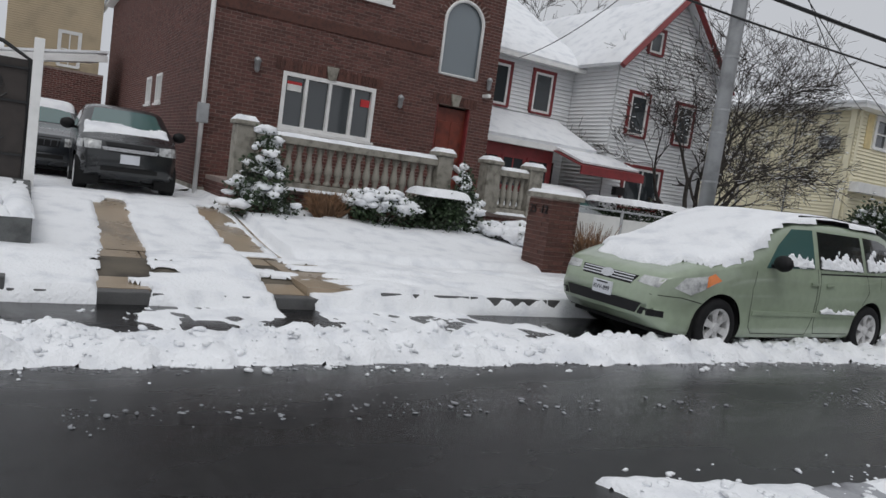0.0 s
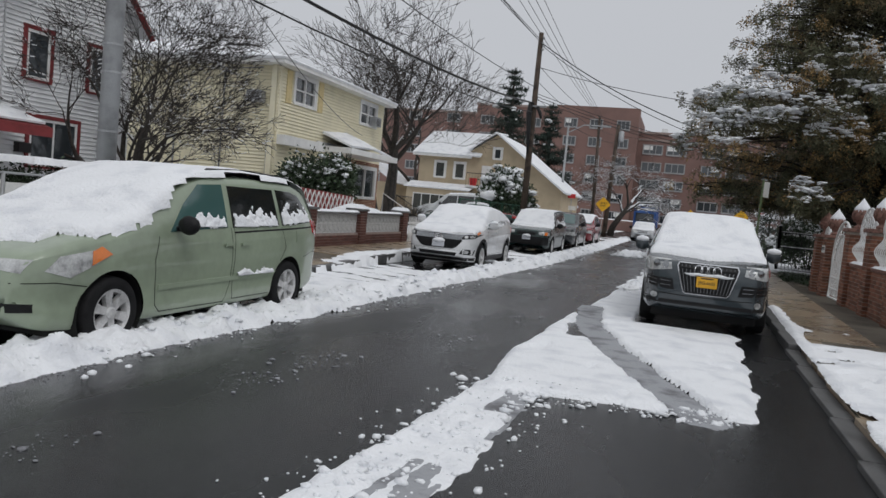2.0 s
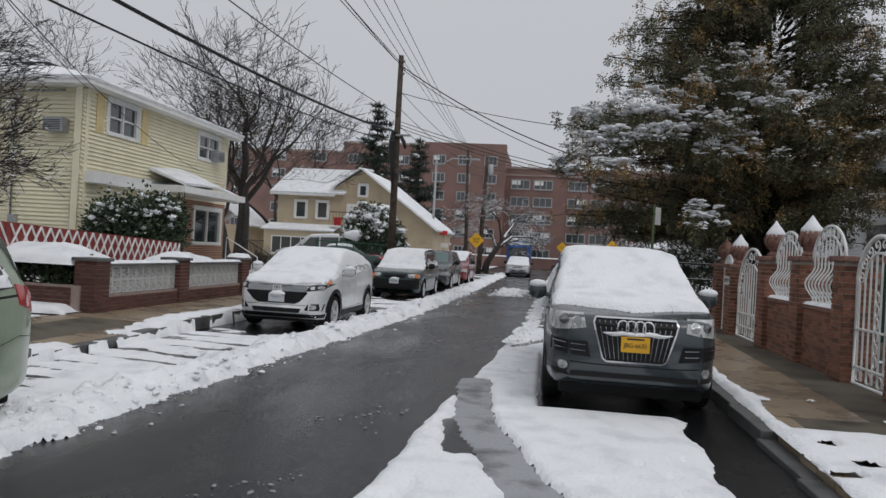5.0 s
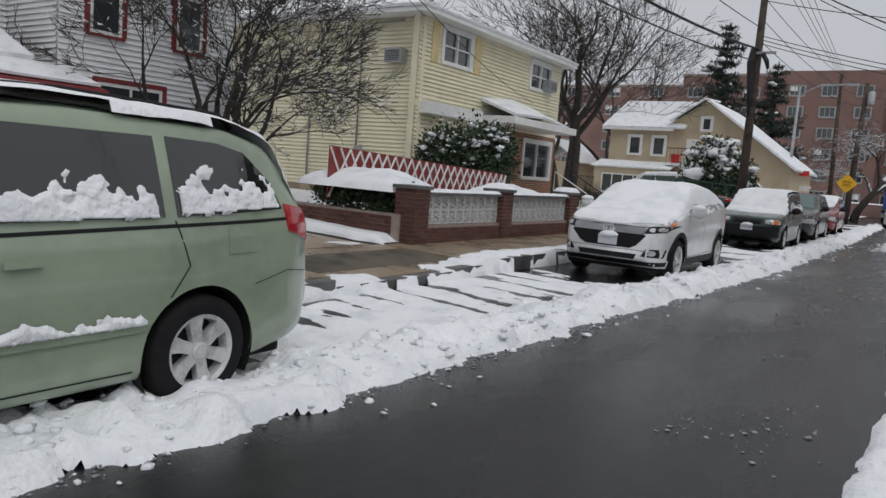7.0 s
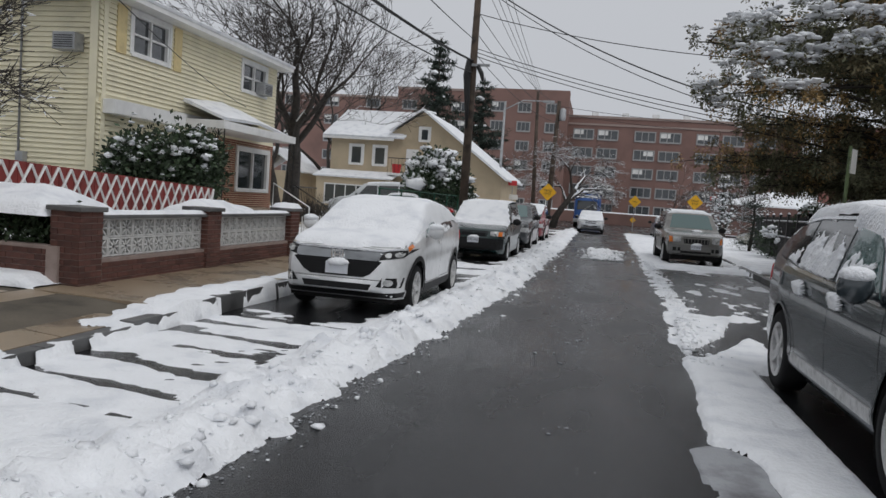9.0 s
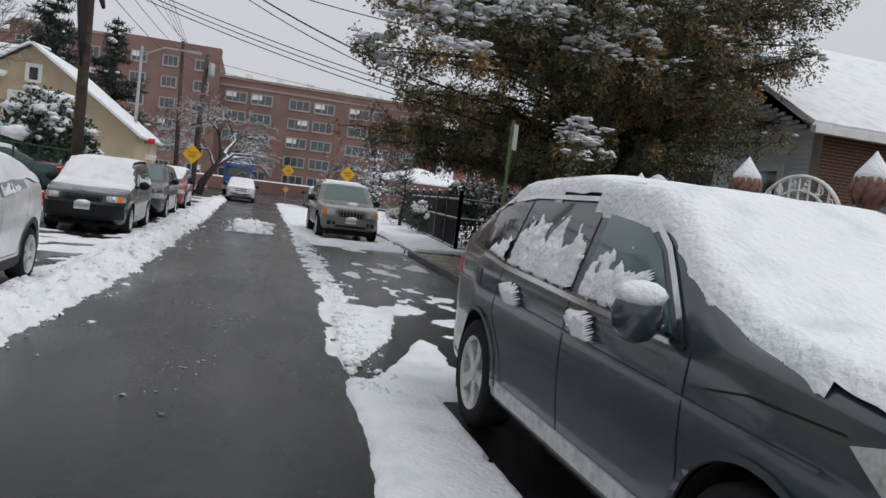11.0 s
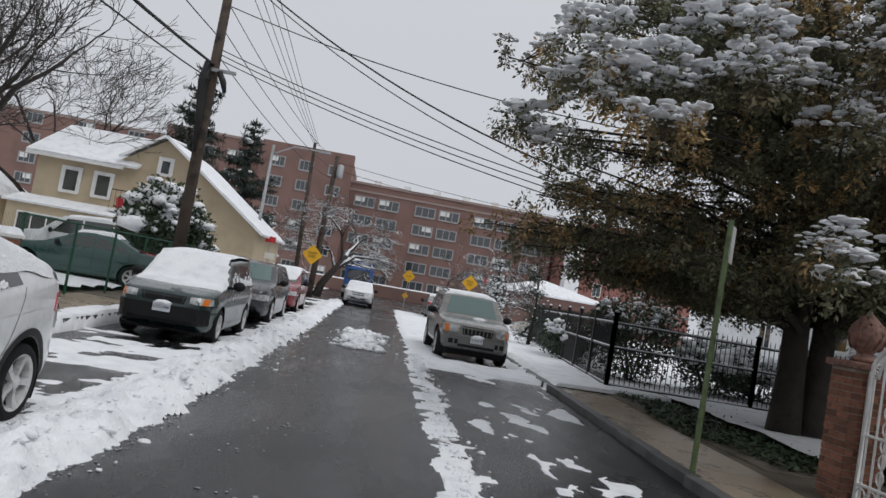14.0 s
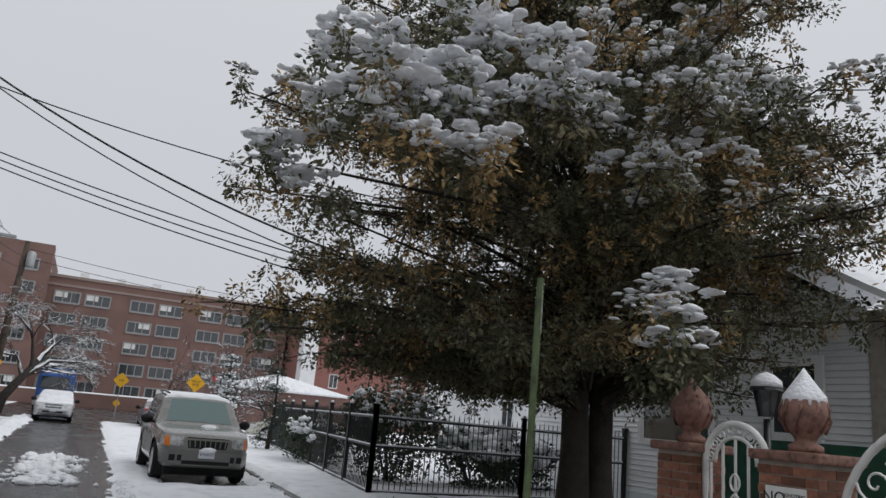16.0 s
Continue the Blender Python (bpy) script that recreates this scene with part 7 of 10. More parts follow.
ev = 0.55
E1, E2, E3, E4 = (YX + ev, 25.4, 6.0), (YX + ev, 36.1, 6.0), (-26.4, 36.1, 6.0), (-26.4, 25.4, 6.0)
R1, R2 = (-20.4, 29.4, 7.5), (-20.4, 32.6, 7.5)
slab_roof("roof", yh, [E1, E2, R2, R1], 0.12, SNOW, "snow on the roof")
slab_roof("roof", yh, [E4, E1, R1, (-21.0, 29.4, 7.5)], 0.12, SNOW, "snow on the roof")
slab_roof("roof", yh, [E2, E3, (-21.0, 32.6, 7.5), R2], 0.12, SNOW, "snow on the roof")
part("eave_board", B(-26.3, YX + ev - 0.02, 25.45, 36.05, 5.87, 6.0), WHITE, yh, "white gutter and soffit")
part("skylight", B(-18.6, -17.6, 27.0, 27.6, 6.55, 6.85), IRON, yh)
# canopy over the door
slab_roof("canopy_roof", yh, [(-14.2, 29.6, 3.35), (-14.2, 31.8, 3.45), (YX, 31.8, 4.05), (YX, 29.6, 3.85)], 0.12, SNOW, "snow on the entrance canopy")
slab_roof("canopy_roof", yh, [(-14.2, 31.8, 3.45), (-14.2, 34.4, 3.2), (YX, 34.4, 3.7), (YX, 31.8, 4.05)], 0.12, SNOW, "snow on the entrance canopy")
part("canopy_edge", B(YX, -14.15, 29.5, 34.5, 3.10, 3.34, 0.02), WHITE, yh, "white canopy edge")
for y in (29.6, 34.5):
    bm = bmesh.new()
    for dx in (-0.1, 0.1):
        tube(bm, [(-14.3 + dx, y, 0.8), (-14.3 + dx, y, 3.1)], 0.018, 5)
    tube(bm, [(-14.3 + 0.09 * math.cos(k), y, 0.8 + 2.3 * k / 30) for k in range(31)], 0.012, 4)
    part("canopy_post", bm, IRON, yh, "wrought iron post")
part("stoop", B(YX, -13.2, 29.6, 34.6, 0.0, 0.78, 0.02), CONCRETE, yh)
for k in range(4):
    part("step", B(-13.2 + 0.3 * k, -12.9 + 0.3 * k, 30.9, 32.4, 0.0, 0.62 - 0.15 * k, 0.01), CONCRETE, yh)
bm = bmesh.new()
for y in np.arange(32.6, 34.6, 0.14):
    tube(bm, [(-13.3, y, 0.8), (-13.3, y, 1.6)], 0.010, 4)
tube(bm, [(-13.3, 32.5, 1.6), (-13.3, 34.6, 1.6)], 0.02, 5)
tagged(part("railing", bm, IRON, yh), kind="stuff")
for y in (30.9, 32.4):
    bm = bmesh.new()
    tube(bm, [(-13.2, y, 0.8), (-13.2, y, 1.65), (-12.0, y, 1.0), (-12.0, y, 0.2)], 0.022, 6)
    part("handrail", bm, WHITEIRON if y < 31 else IRON, yh, smooth=True)

# -- low brick wall with white screen blocks
bw = tagged(empty("brick_wall"), "dark brick garden wall with white screen block panels and snow", "wall", kind="structure")
WX = -9.57
part("core", B(WX - 0.24, WX - 0.02, 18.2, 24.4, 0.1, 0.46), MORTAR_D, bw)
part("core", B(-13.4, WX - 0.24, 17.92, 18.12, 0.1, 0.62), MORTAR_D, bw)
brick_pieces(bw, "x", WX - 0.02, 18.45, 24.2, 0.12, 0.47, BRICK_D, limit=300)
bw2 = tagged(empty("brick_wall"), "low dark brick return wall below a hedge", "wall", kind="structure")
brick_pieces(bw2, "y", 17.92, -13.4, WX - 0.4, 0.14, 0.63, BRICK_D, out=-1, limit=300)
for y in (18.17, 21.1, 24.3):
    pr = tagged(empty("brick_pier"), "dark brick pier with a snow-topped cap", "pier", group="garden wall piers")
    part("core", B(WX - 0.38, WX + 0.02, y - 0.2, y + 0.2, 0.08, 1.05), MORTAR_D, pr)
    brick_pieces(pr, "x", WX + 0.02, y - 0.2, y + 0.2, 0.1, 1.06, BRICK_D)
    brick_pieces(pr, "y", y - 0.2, WX - 0.38, WX + 0.02, 0.1, 1.06, BRICK_D, out=-1)
    part("cap", B(WX - 0.43, WX + 0.07, y - 0.25, y + 0.25, 1.06, 1.12, 0.012), KERB, pr)
    if y > 24:
        snow_cap(pr, WX - 0.42, WX + 0.06, y - 0.24, y + 0.24, 1.12, 0.10)
# screen blocks: a square rim with a star of bars
sb = bmesh.new()
S_ = 0.245
for a in ((-S_ / 2, S_ / 2, -S_ / 2, -S_ / 2 + 0.022), (-S_ / 2, S_ / 2, S_ / 2 - 0.022, S_ / 2), (-S_ / 2, -S_ / 2 + 0.022, -S_ / 2 + 0.022, S_ / 2 - 0.022), (S_ / 2 - 0.022, S_ / 2, -S_ / 2 + 0.022, S_ / 2 - 0.022)):
    box(sb, -0.045, 0.045, a[0], a[1], a[2], a[3])
for k in range(4):
    g = B(-0.035, 0.035, -0.011, 0.011, -0.13, 0.13)
    bmesh.ops.transform(g, matrix=Matrix.Rotation(k * math.pi / 4, 4, "X"), verts=g.verts)
    tmp = bpy.data.meshes.new("bar")
    g.to_mesh(tmp)
    g.free()
    sb.from_mesh(tmp)
    bpy.data.meshes.remove(tmp)
sb_me = bpy.data.meshes.new("screen_block")
sb.to_mesh(sb_me)
sb.free()
sb_me.materials.append(mat("screen_block_white", (0.58, 0.58, 0.57), rough=0.7, vary=0.12, scale=9))
for (a, b2) in ((18.40, 20.90), (21.30, 24.10)):
    n = int((b2 - a) / 0.25)
    for r_ in range(2):
        for k in range(n):
            o = new("screen_block", sb_me)
            o.parent = bw
            o.location = (WX - 0.14, a + (b2 - a) * (k + 0.5) / n, 0.59 + 0.25 * r_)
    part("coping", B(WX - 0.26, WX + 0.01, a - 0.02, b2 + 0.02, 0.97, 1.02, 0.01), KERB, bw)
    snow_cap(bw, WX - 0.26, WX + 0.0, a, b2, 1.02, 0.05)

# -- red slatted lattice fence
rf = tagged(empty("lattice_fence"), "dark red privacy-slat fence with white lattice strips", "fence")


def fence_top(y):
    return 1.68 - 0.043 * (y - 18.1)


for k in range(40):
    y = 18.0 + 0.16 * k
    part("slat", B(-11.53, -11.50, y, y + 0.145, fence_top(y) - 0.95, fence_top(y)), REDSLAT, rf)
for k in range(24):
    y = 18.0 + 0.27 * k
    for sg in (1, -1):
        bm = bmesh.new()
        y1 = min(y + 0.52, 24.4)
        za, zb = (fence_top(y) - 0.9, fence_top(y1) - 0.02) if sg > 0 else (fence_top(y) - 0.02, fence_top(y1) - 0.9)
        tube(bm, [(-11.485 + 0.006 * sg, y, za), (-11.485 + 0.006 * sg, y1, zb)], 0.022, 4)
        part("lattice_strip", bm, WHITE, rf)

# -- picket fence and second pier further on
pf = tagged(empty("picket_fence"), "low white picket fence", "fence")
for k in range(30):
    y = 24.7 + 0.13 * k
    bm = B(WX - 0.02, WX, y, y + 0.07, 0.15, 0.95)
    top_v = [v for v in bm.verts if v.co.z > 0.9]
    for v in top_v:
        v.co.y = y + 0.035 + (v.co.y - y - 0.035) * 0.25
    part("picket", bm, WHITE, pf)
for z in (0.35, 0.72):
    part("rail", B(WX - 0.06, WX - 0.02, 24.6, 28.7, z, z + 0.06), WHITE, pf)
for y in (28.9, 30.0):
    pr = tagged(empty("brick_pier"), "red brick pier with a white snow-capped top", "pier", group="garden wall piers")
    part("core", B(WX - 0.38, WX + 0.02, y - 0.2, y + 0.2, 0.08, 1.25), MORTAR, pr)
    brick_pieces(pr, "x", WX + 0.02, y - 0.2, y + 0.2, 0.1, 1.25, BRICK_W)
    brick_pieces(pr, "y", y - 0.2, WX - 0.38, WX + 0.02, 0.1, 1.25, BRICK_W, out=-1)
    part("cap", B(WX - 0.43, WX + 0.07, y - 0.25, y + 0.25, 1.25, 1.32, 0.012), WHITE, pr)
    snow_cap(pr, WX - 0.42, WX + 0.06, y - 0.24, y + 0.24, 1.32, 0.12)
cf = tagged(empty("chain_link_fence"), "green chain-link fence with steel posts along the pavement", "fence")
for k in range(8):
    bm = bmesh.new()
    tube(bm, [(-9.7, 30.5 + 2.4 * k, 0.1), (-9.7, 30.5 + 2.4 * k, 1.75)], 0.03, 6)
    part("post", bm, GREENCLOTH, cf)
bm = bmesh.new()
tube(bm, [(-9.7, 30.4, 1.72), (-9.7, 47.4, 1.72)], 0.022, 5)
part("top_rail", bm, GREENCLOTH, cf)
V, F = [], []
for sg in (1, -1):
    for k in range(150):
        y = 30.4 + 0.12 * k
        for j in range(1):
            y2 = y + sg * 1.5
            i0 = len(V)
            V += [(-9.7, y, 0.2), (-9.7, y + 0.008, 0.2), (-9.7, y2 + 0.008, 1.7), (-9.7, y2, 1.7)]
            F.append((i0, i0 + 1, i0 + 2, i0 + 3))
tagged(mesh_np("mesh", np.array(V), F, GREENCLOTH, cf), kind="stuff")

# -- tan house at the corner
th = tagged(empty("house"), "tan stucco house with a steep snowy gable and small balcony", "house")
TY = 50.0
poly = [(-18.8, 0), (-8.8, 0), (-8.8, 2.9), (-13.4, 6.3), (-15.2, 5.1), (-15.2, 4.75), (-18.8, 4.75)]
bm = bmesh.new()
f1 = bm.faces.new([bm.verts.new((x, TY, z)) for x, z in poly])
r = bmesh.ops.extrude_face_region(bm, geom=[f1])
for v in r["geom"]:
    if isinstance(v, bmesh.types.BMVert):
        v.co.y += 8.0
bmesh.ops.recalc_face_normals(bm, faces=bm.faces)
part("wall", bm, STUCCO, th)
slab_roof("roof", th, [(-8.5, TY - 0.5, 2.75), (-13.4, TY - 0.5, 6.35), (-13.4, TY + 8, 6.35), (-8.5, TY + 8, 2.75)], 0.16, SNOW, "snow on the long roof slope")
slab_roof("roof", th, [(-19.2, TY - 0.4, 4.7), (-14.4, TY - 0.4, 4.7), (-14.0, TY + 3.6, 6.6), (-19.2, TY + 3.6, 6.6)], 0.14, SNOW, "snow on the main roof")
slab_roof("roof", th, [(-13.4, TY - 0.5, 6.35), (-15.2, TY - 0.5, 5.1), (-15.2, TY + 3.0, 5.9), (-13.4, TY + 3, 6.6)], 0.14, SNOW, "snow on the gable")
part("eave_board", B(-19.2, -15.0, TY - 0.42, TY - 0.3, 4.58, 4.70), WHITE, th)
for (a, b2, c, d) in ((-17.6, -16.9, 3.2, 4.25), (-16.2, -15.5, 3.2, 4.25), (-13.55, -13.05, 4.7, 5.4), (-11.9, -10.8, 0.9, 2.1)):
    window(th, "y", TY - 0.02, a, b2, c, d, out=-1, panes=1, rails=1, depth=0.02, trim=WHITE)
slab_roof("porch_roof", th, [(-19.2, TY - 1.6, 2.35), (-14.6, TY - 1.6, 2.35), (-14.6, TY, 2.75), (-19.2, TY, 2.75)], 0.12, SNOW, "snowy porch roof")
part("porch_wall", B(-19.0, -14.8, TY - 1.5, TY, 0.0, 2.35), STUCCO, th)
window(th, "y", TY - 1.52, -18.5, -16.0, 0.9, 2.0, out=-1, panes=4, rails=0, depth=0.02)
# near-black sheet on the solid wall, painted shade in place of an opening
part("porch_arch_shade", B(-15.6, -15.0, TY - 1.53, TY - 1.5, 0.1, 1.75), DARKHOLE, th)
part("balcony_floor", B(-15.0, -12.8, TY - 1.2, TY, 2.65, 2.78), WHITE, th)
bm = bmesh.new()
for k in range(12):
    tube(bm, [(-15.0 + 0.2 * k, TY - 1.15, 2.78), (-15.0 + 0.2 * k, TY - 1.15, 3.6)], 0.012, 4)
tube(bm, [(-15.0, TY - 1.15, 3.6), (-12.8, TY - 1.15, 3.6)], 0.025, 4)
tagged(part("balcony_railing", bm, IRON, th), kind="stuff")
part("balcony_door", B(-14.3, -13.6, TY - 0.04, TY, 2.8, 4.2), WHITE, th)
part("red_tub", lathe(bmesh.new(), [(0.22, 0), (0.28, 0.5)], (-14.6, TY - 0.8, 2.78), 10), SIGN_R, th, "red plastic tub on the balcony")
sh2 = tagged(empty("shed"), "small tan outbuilding with a snowy roof", "shed")
part("wall", B(-25.5, -21.5, 52, 56, 0, 2.6), STUCCO, sh2)
slab_roof("roof", sh2, [(-21.2, 51.6, 2.5), (-21.2, 56.4, 2.5), (-23.5, 56.4, 4.0), (-23.5, 51.6, 4.0)], 0.12, SNOW)
slab_roof("roof", sh2, [(-25.8, 51.6, 2.5), (-25.8, 56.4, 2.5), (-23.5, 56.4, 4.0), (-23.5, 51.6, 4.0)], 0.12, SNOW)

# -- apartment block across the end of the street
ap = tagged(empty("apartment_building"), "long six-storey red-brown brick apartment block with pale windows", "building")
AY = 122.0
for (x0, x1, h) in ((-62, -36, 16.9), (-36, -9.2, 18.5), (-9.2, 22.0, 15.3)):
    part("wall", B(x0, x1, AY, AY + 18, -0.2, h), BRICK_HAZE, ap)
    part("parapet", B(x0 - 0.1, x1 + 0.1, AY - 0.15, AY + 0.3, h, h + 0.35), MORTAR_D, ap)
part("stair_tower", B(-22, -9.0, AY - 2.5, AY, -0.2, 18.8), BRICK_HAZE, ap)
for k in range(7):
    part("roof_vent", B(-10 + 4.4 * k, -9 + 4.4 * k, AY - 0.1, AY + 0.6, 15.6, 16.2), WHITE, ap)
wm = {}


def far_window(x, z, w, h, y=AY):
    key = (w, h)
    if key not in wm:
        g = B(-w / 2, w / 2, -0.04, 0.10, 0, h)
        me = bpy.data.meshes.new("window")
        g.to_mesh(me)
        g.free()
        me.materials.append(PANE)
        g = bmesh.new()
        for a in ((-w / 2 - 0.1, -w / 2 + 0.08, -0.1, h + 0.1), (w / 2 - 0.08, w / 2 + 0.1, -0.1, h + 0.1), (-w / 2, w / 2, -0.18, 0.06), (-w / 2, w / 2, h - 0.06, h + 0.1), (-w * 0.18, -w * 0.14, 0, h), (w * 0.14, w * 0.18, 0, h)):
            box(g, a[0], a[1], -0.12, 0.05, a[2], a[3])
        mf_ = bpy.data.meshes.new("window_frame")
        g.to_mesh(mf_)
        g.free()
        mf_.materials.append(mat("pale_aluminium", (0.30, 0.30, 0.30), rough=0.5, vary=0.1))
        g = B(-w * 0.47, w * 0.0, -0.06, -0.045, h * 0.45, h - 0.05)
        mb = bpy.data.meshes.new("blind")
        g.to_mesh(mb)
        g.free()
        mb.materials.append(SIGN_W)
        wm[key] = (me, mf_, mb)
    o = new("window", wm[key][0])
    o.parent = ap
    o.location = (x, y, z)
    for nm, me in (("window_frame", wm[key][1]), ("blind", wm[key][2])):
        if nm == "blind" and (int(x * 7 + z * 3) % 3):
            continue
        c = new(nm, me)
        c.parent = o
        if nm == "blind":
            c.location = (w * 0.45 if int(x * 5 + z) % 2 else 0, 0, 0)


for fl in range(5):
    z = 1.2 + 2.75 * fl
    for x in (-6.6, -3.0, 2.4, 6.0, 11.2, 14.8, 19.0):
        far_window(x, z, 2.9, 1.35)
for fl in range(6):
    z = 1.2 + 2.85 * fl
    for x in (-34, -30, -26, -54, -47, -40):
        far_window(x, z, 2.2, 1.3)
    for x in (-19.5, -15.5, -11.3):
        far_window(x, z, 1.9, 1.3, AY - 2.5)
part("balcony_band", B(-9.2, 22, AY - 0.12, AY, 14.2, 14.5), MORTAR_D, ap)
pinkb = tagged(empty("building"), "pinkish brick building with a pale corner beside the block", "building")
part("wall", B(22.5, 40, 112, 130, 0, 14.5), mat("pink_brick_far", (0.27, 0.12, 0.10), rough=0.9, vary=0.08, scale=0.5), pinkb)
part("corner", B(22.0, 24.0, 111.8, 114, 0, 15.2), SIDING_W, pinkb)
for k in range(4):
    window(pinkb, "y", 111.98, 26.0, 27.2, 1.5 + 3.2 * k, 3.3 + 3.2 * k, out=-1, depth=0.02)

# -- brick and white sided house behind the gates
rh = tagged(empty("house"), "low house of red brick and white siding with a snowy roof", "house")
part("wall", B(8.5, 18, 26.3, 36, 0.1, 4.0), SIDING_W, rh)
holes = [(27.2, 28.2, 1.9, 3.2), (29.6, 31.6, 1.6, 3.2), (33, 34, 1.8, 3.2)]
boards("siding", rh, "x", 8.5, 26.3, 36, 0.5, 6.2, holes, SIDING_W, out=-1, clip=lambda z: (26.3, 36.0) if z < 4 else (26.3 + (z - 4) * 2.2, 36 - (z - 4) * 2.2))
for h in holes:
    window(rh, "x", 8.47, *h, out=-1, panes=1, rails=1, depth=0.02, trim=WHITE)
part("wall", B(8.45, 18, 26.0, 26.28, 0.1, 4.0), MORTAR, rh)
brickwork("brickwork", rh, "y", 26.0, 8.45, 18, 0.2, 3.95, [(10.0, 11.6, 1.5, 3.3)], BRICK_W, out=-1)
window(rh, "y", 25.99, 10.0, 11.6, 1.5, 3.3, out=-1, panes=2, rails=0, depth=0.02, trim=WHITE)
slab_roof("roof", rh, [(7.6, 25.4, 3.95), (18.5, 25.4, 3.95), (18.5, 31.2, 7.2), (7.6, 31.2, 7.2)], 0.15, SNOW, "thick snow on the roof")
slab_roof("roof", rh, [(7.6, 36.8, 3.95), (18.5, 36.8, 3.95), (18.5, 31.2, 7.2), (7.6, 31.2, 7.2)], 0.15, SNOW, "thick snow on the roof")
part("gutter", B(7.6, 18.5, 25.3, 25.45, 3.80, 3.95), WHITE, rh)
bm = bmesh.new()
bm.faces.new([bm.verts.new(p) for p in ((8.52, 26.3, 4.0), (8.52, 36, 4.0), (8.52, 31.2, 6.9))])
bmesh.ops.solidify(bm, geom=bm.faces[:], thickness=0.1)
part("gable", bm, SIDING_W, rh)
bm = bmesh.new()
tube(bm, [(9.5, 26.15, 0.1), (9.5, 26.15, 3.8)], 0.05, 6)
part("downpipe", bm, WHITE, rh)

# ---- brick wall with white iron gates ----
gw = tagged(empty("gate_wall"), "red brick front wall with white wrought iron panels and gates", "wall", kind="structure")
GX = 2.18


def acorn(parent, x, y, z, s=1.0, snowy=True):
    o = part("finial", lathe(bmesh.new(), [(0.13 * s, 0), (0.13 * s, 0.05 * s), (0.08 * s, 0.08 * s), (0.085 * s, 0.11 * s), (0.165 * s, 0.20 * s), (0.185 * s, 0.30 * s), (0.165 * s, 0.40 * s), (0.10 * s, 0.48 * s), (0.03 * s, 0.55 * s), (0.008, 0.60 * s)], (x, y, z), 18), TERRA, parent, "carved pink granite acorn finial", smooth=True)
    for k in range(9):
        a = 2 * math.pi * k / 9
        bm = bmesh.new()
        tube(bm, [(x + r * s * math.cos(a + d), y + r * s * math.sin(a + d), z + h * s) for r, h, d in ((0.14, 0.15, -0.2), (0.186, 0.25, 0), (0.180, 0.34, 0.2), (0.14, 0.43, 0.05))], 0.014, 5)
        part("carving", bm, TERRA, o, smooth=True)
    if snowy:
        part("finial_snow", lathe(bmesh.new(), [(0.172 * s, 0.36 * s), (0.16 * s, 0.44 * s), (0.10 * s, 0.52 * s), (0.03 * s, 0.62 * s), (0.005, 0.66 * s)], (x, y, z), 14), SNOW, o, "cap of snow", smooth=True)


def brick_pier(y0, y1, h, x0=GX - 0.04, x1=GX + 0.40, finial=True, snowy=True, wide=True):
    p = tagged(empty("brick_pier"), "red brick gate pier with a granite cap and acorn finial" if finial else "slim red brick gate pier with a stone cap", "pier", group="front wall piers")
    part("core", B(x0, x1, y0, y1, 0.05, h), MORTAR, p)
    brick_pieces(p, "x", x0, y0, y1, 0.1, h, BRICK_W, out=-1)
    brick_pieces(p, "y", y0, x0, x1, 0.1, h, BRICK_W, out=-1)
    part("cap", B(x0 - 0.06, x1 + 0.06, y0 - 0.06, y1 + 0.06, h, h + 0.08, 0.02), TERRA, p, "pink granite cap")
    if finial:
        acorn(p, (x0 + x1) / 2, (y0 + y1) / 2, h + 0.08, 1.0, snowy)
    return p


def low_wall(y0, y1, h):
    part("core", B(GX + 0.04, GX + 0.30, y0, y1, 0.05, h), MORTAR, gw)
    for lim in (1,):
        brick_pieces(gw, "x", GX + 0.04, y0, y1, 0.1, h, BRICK_W, out=-1, limit=110)
    part("coping", B(GX - 0.0, GX + 0.34, y0, y1, h, h + 0.07, 0.012), TERRA, gw)
    snow_cap(gw, GX, GX + 0.32, y0, y1, h + 0.07, 0.04)


def bar(bm, pts, r=0.012, s=5):
    tube(bm, pts, r, s)


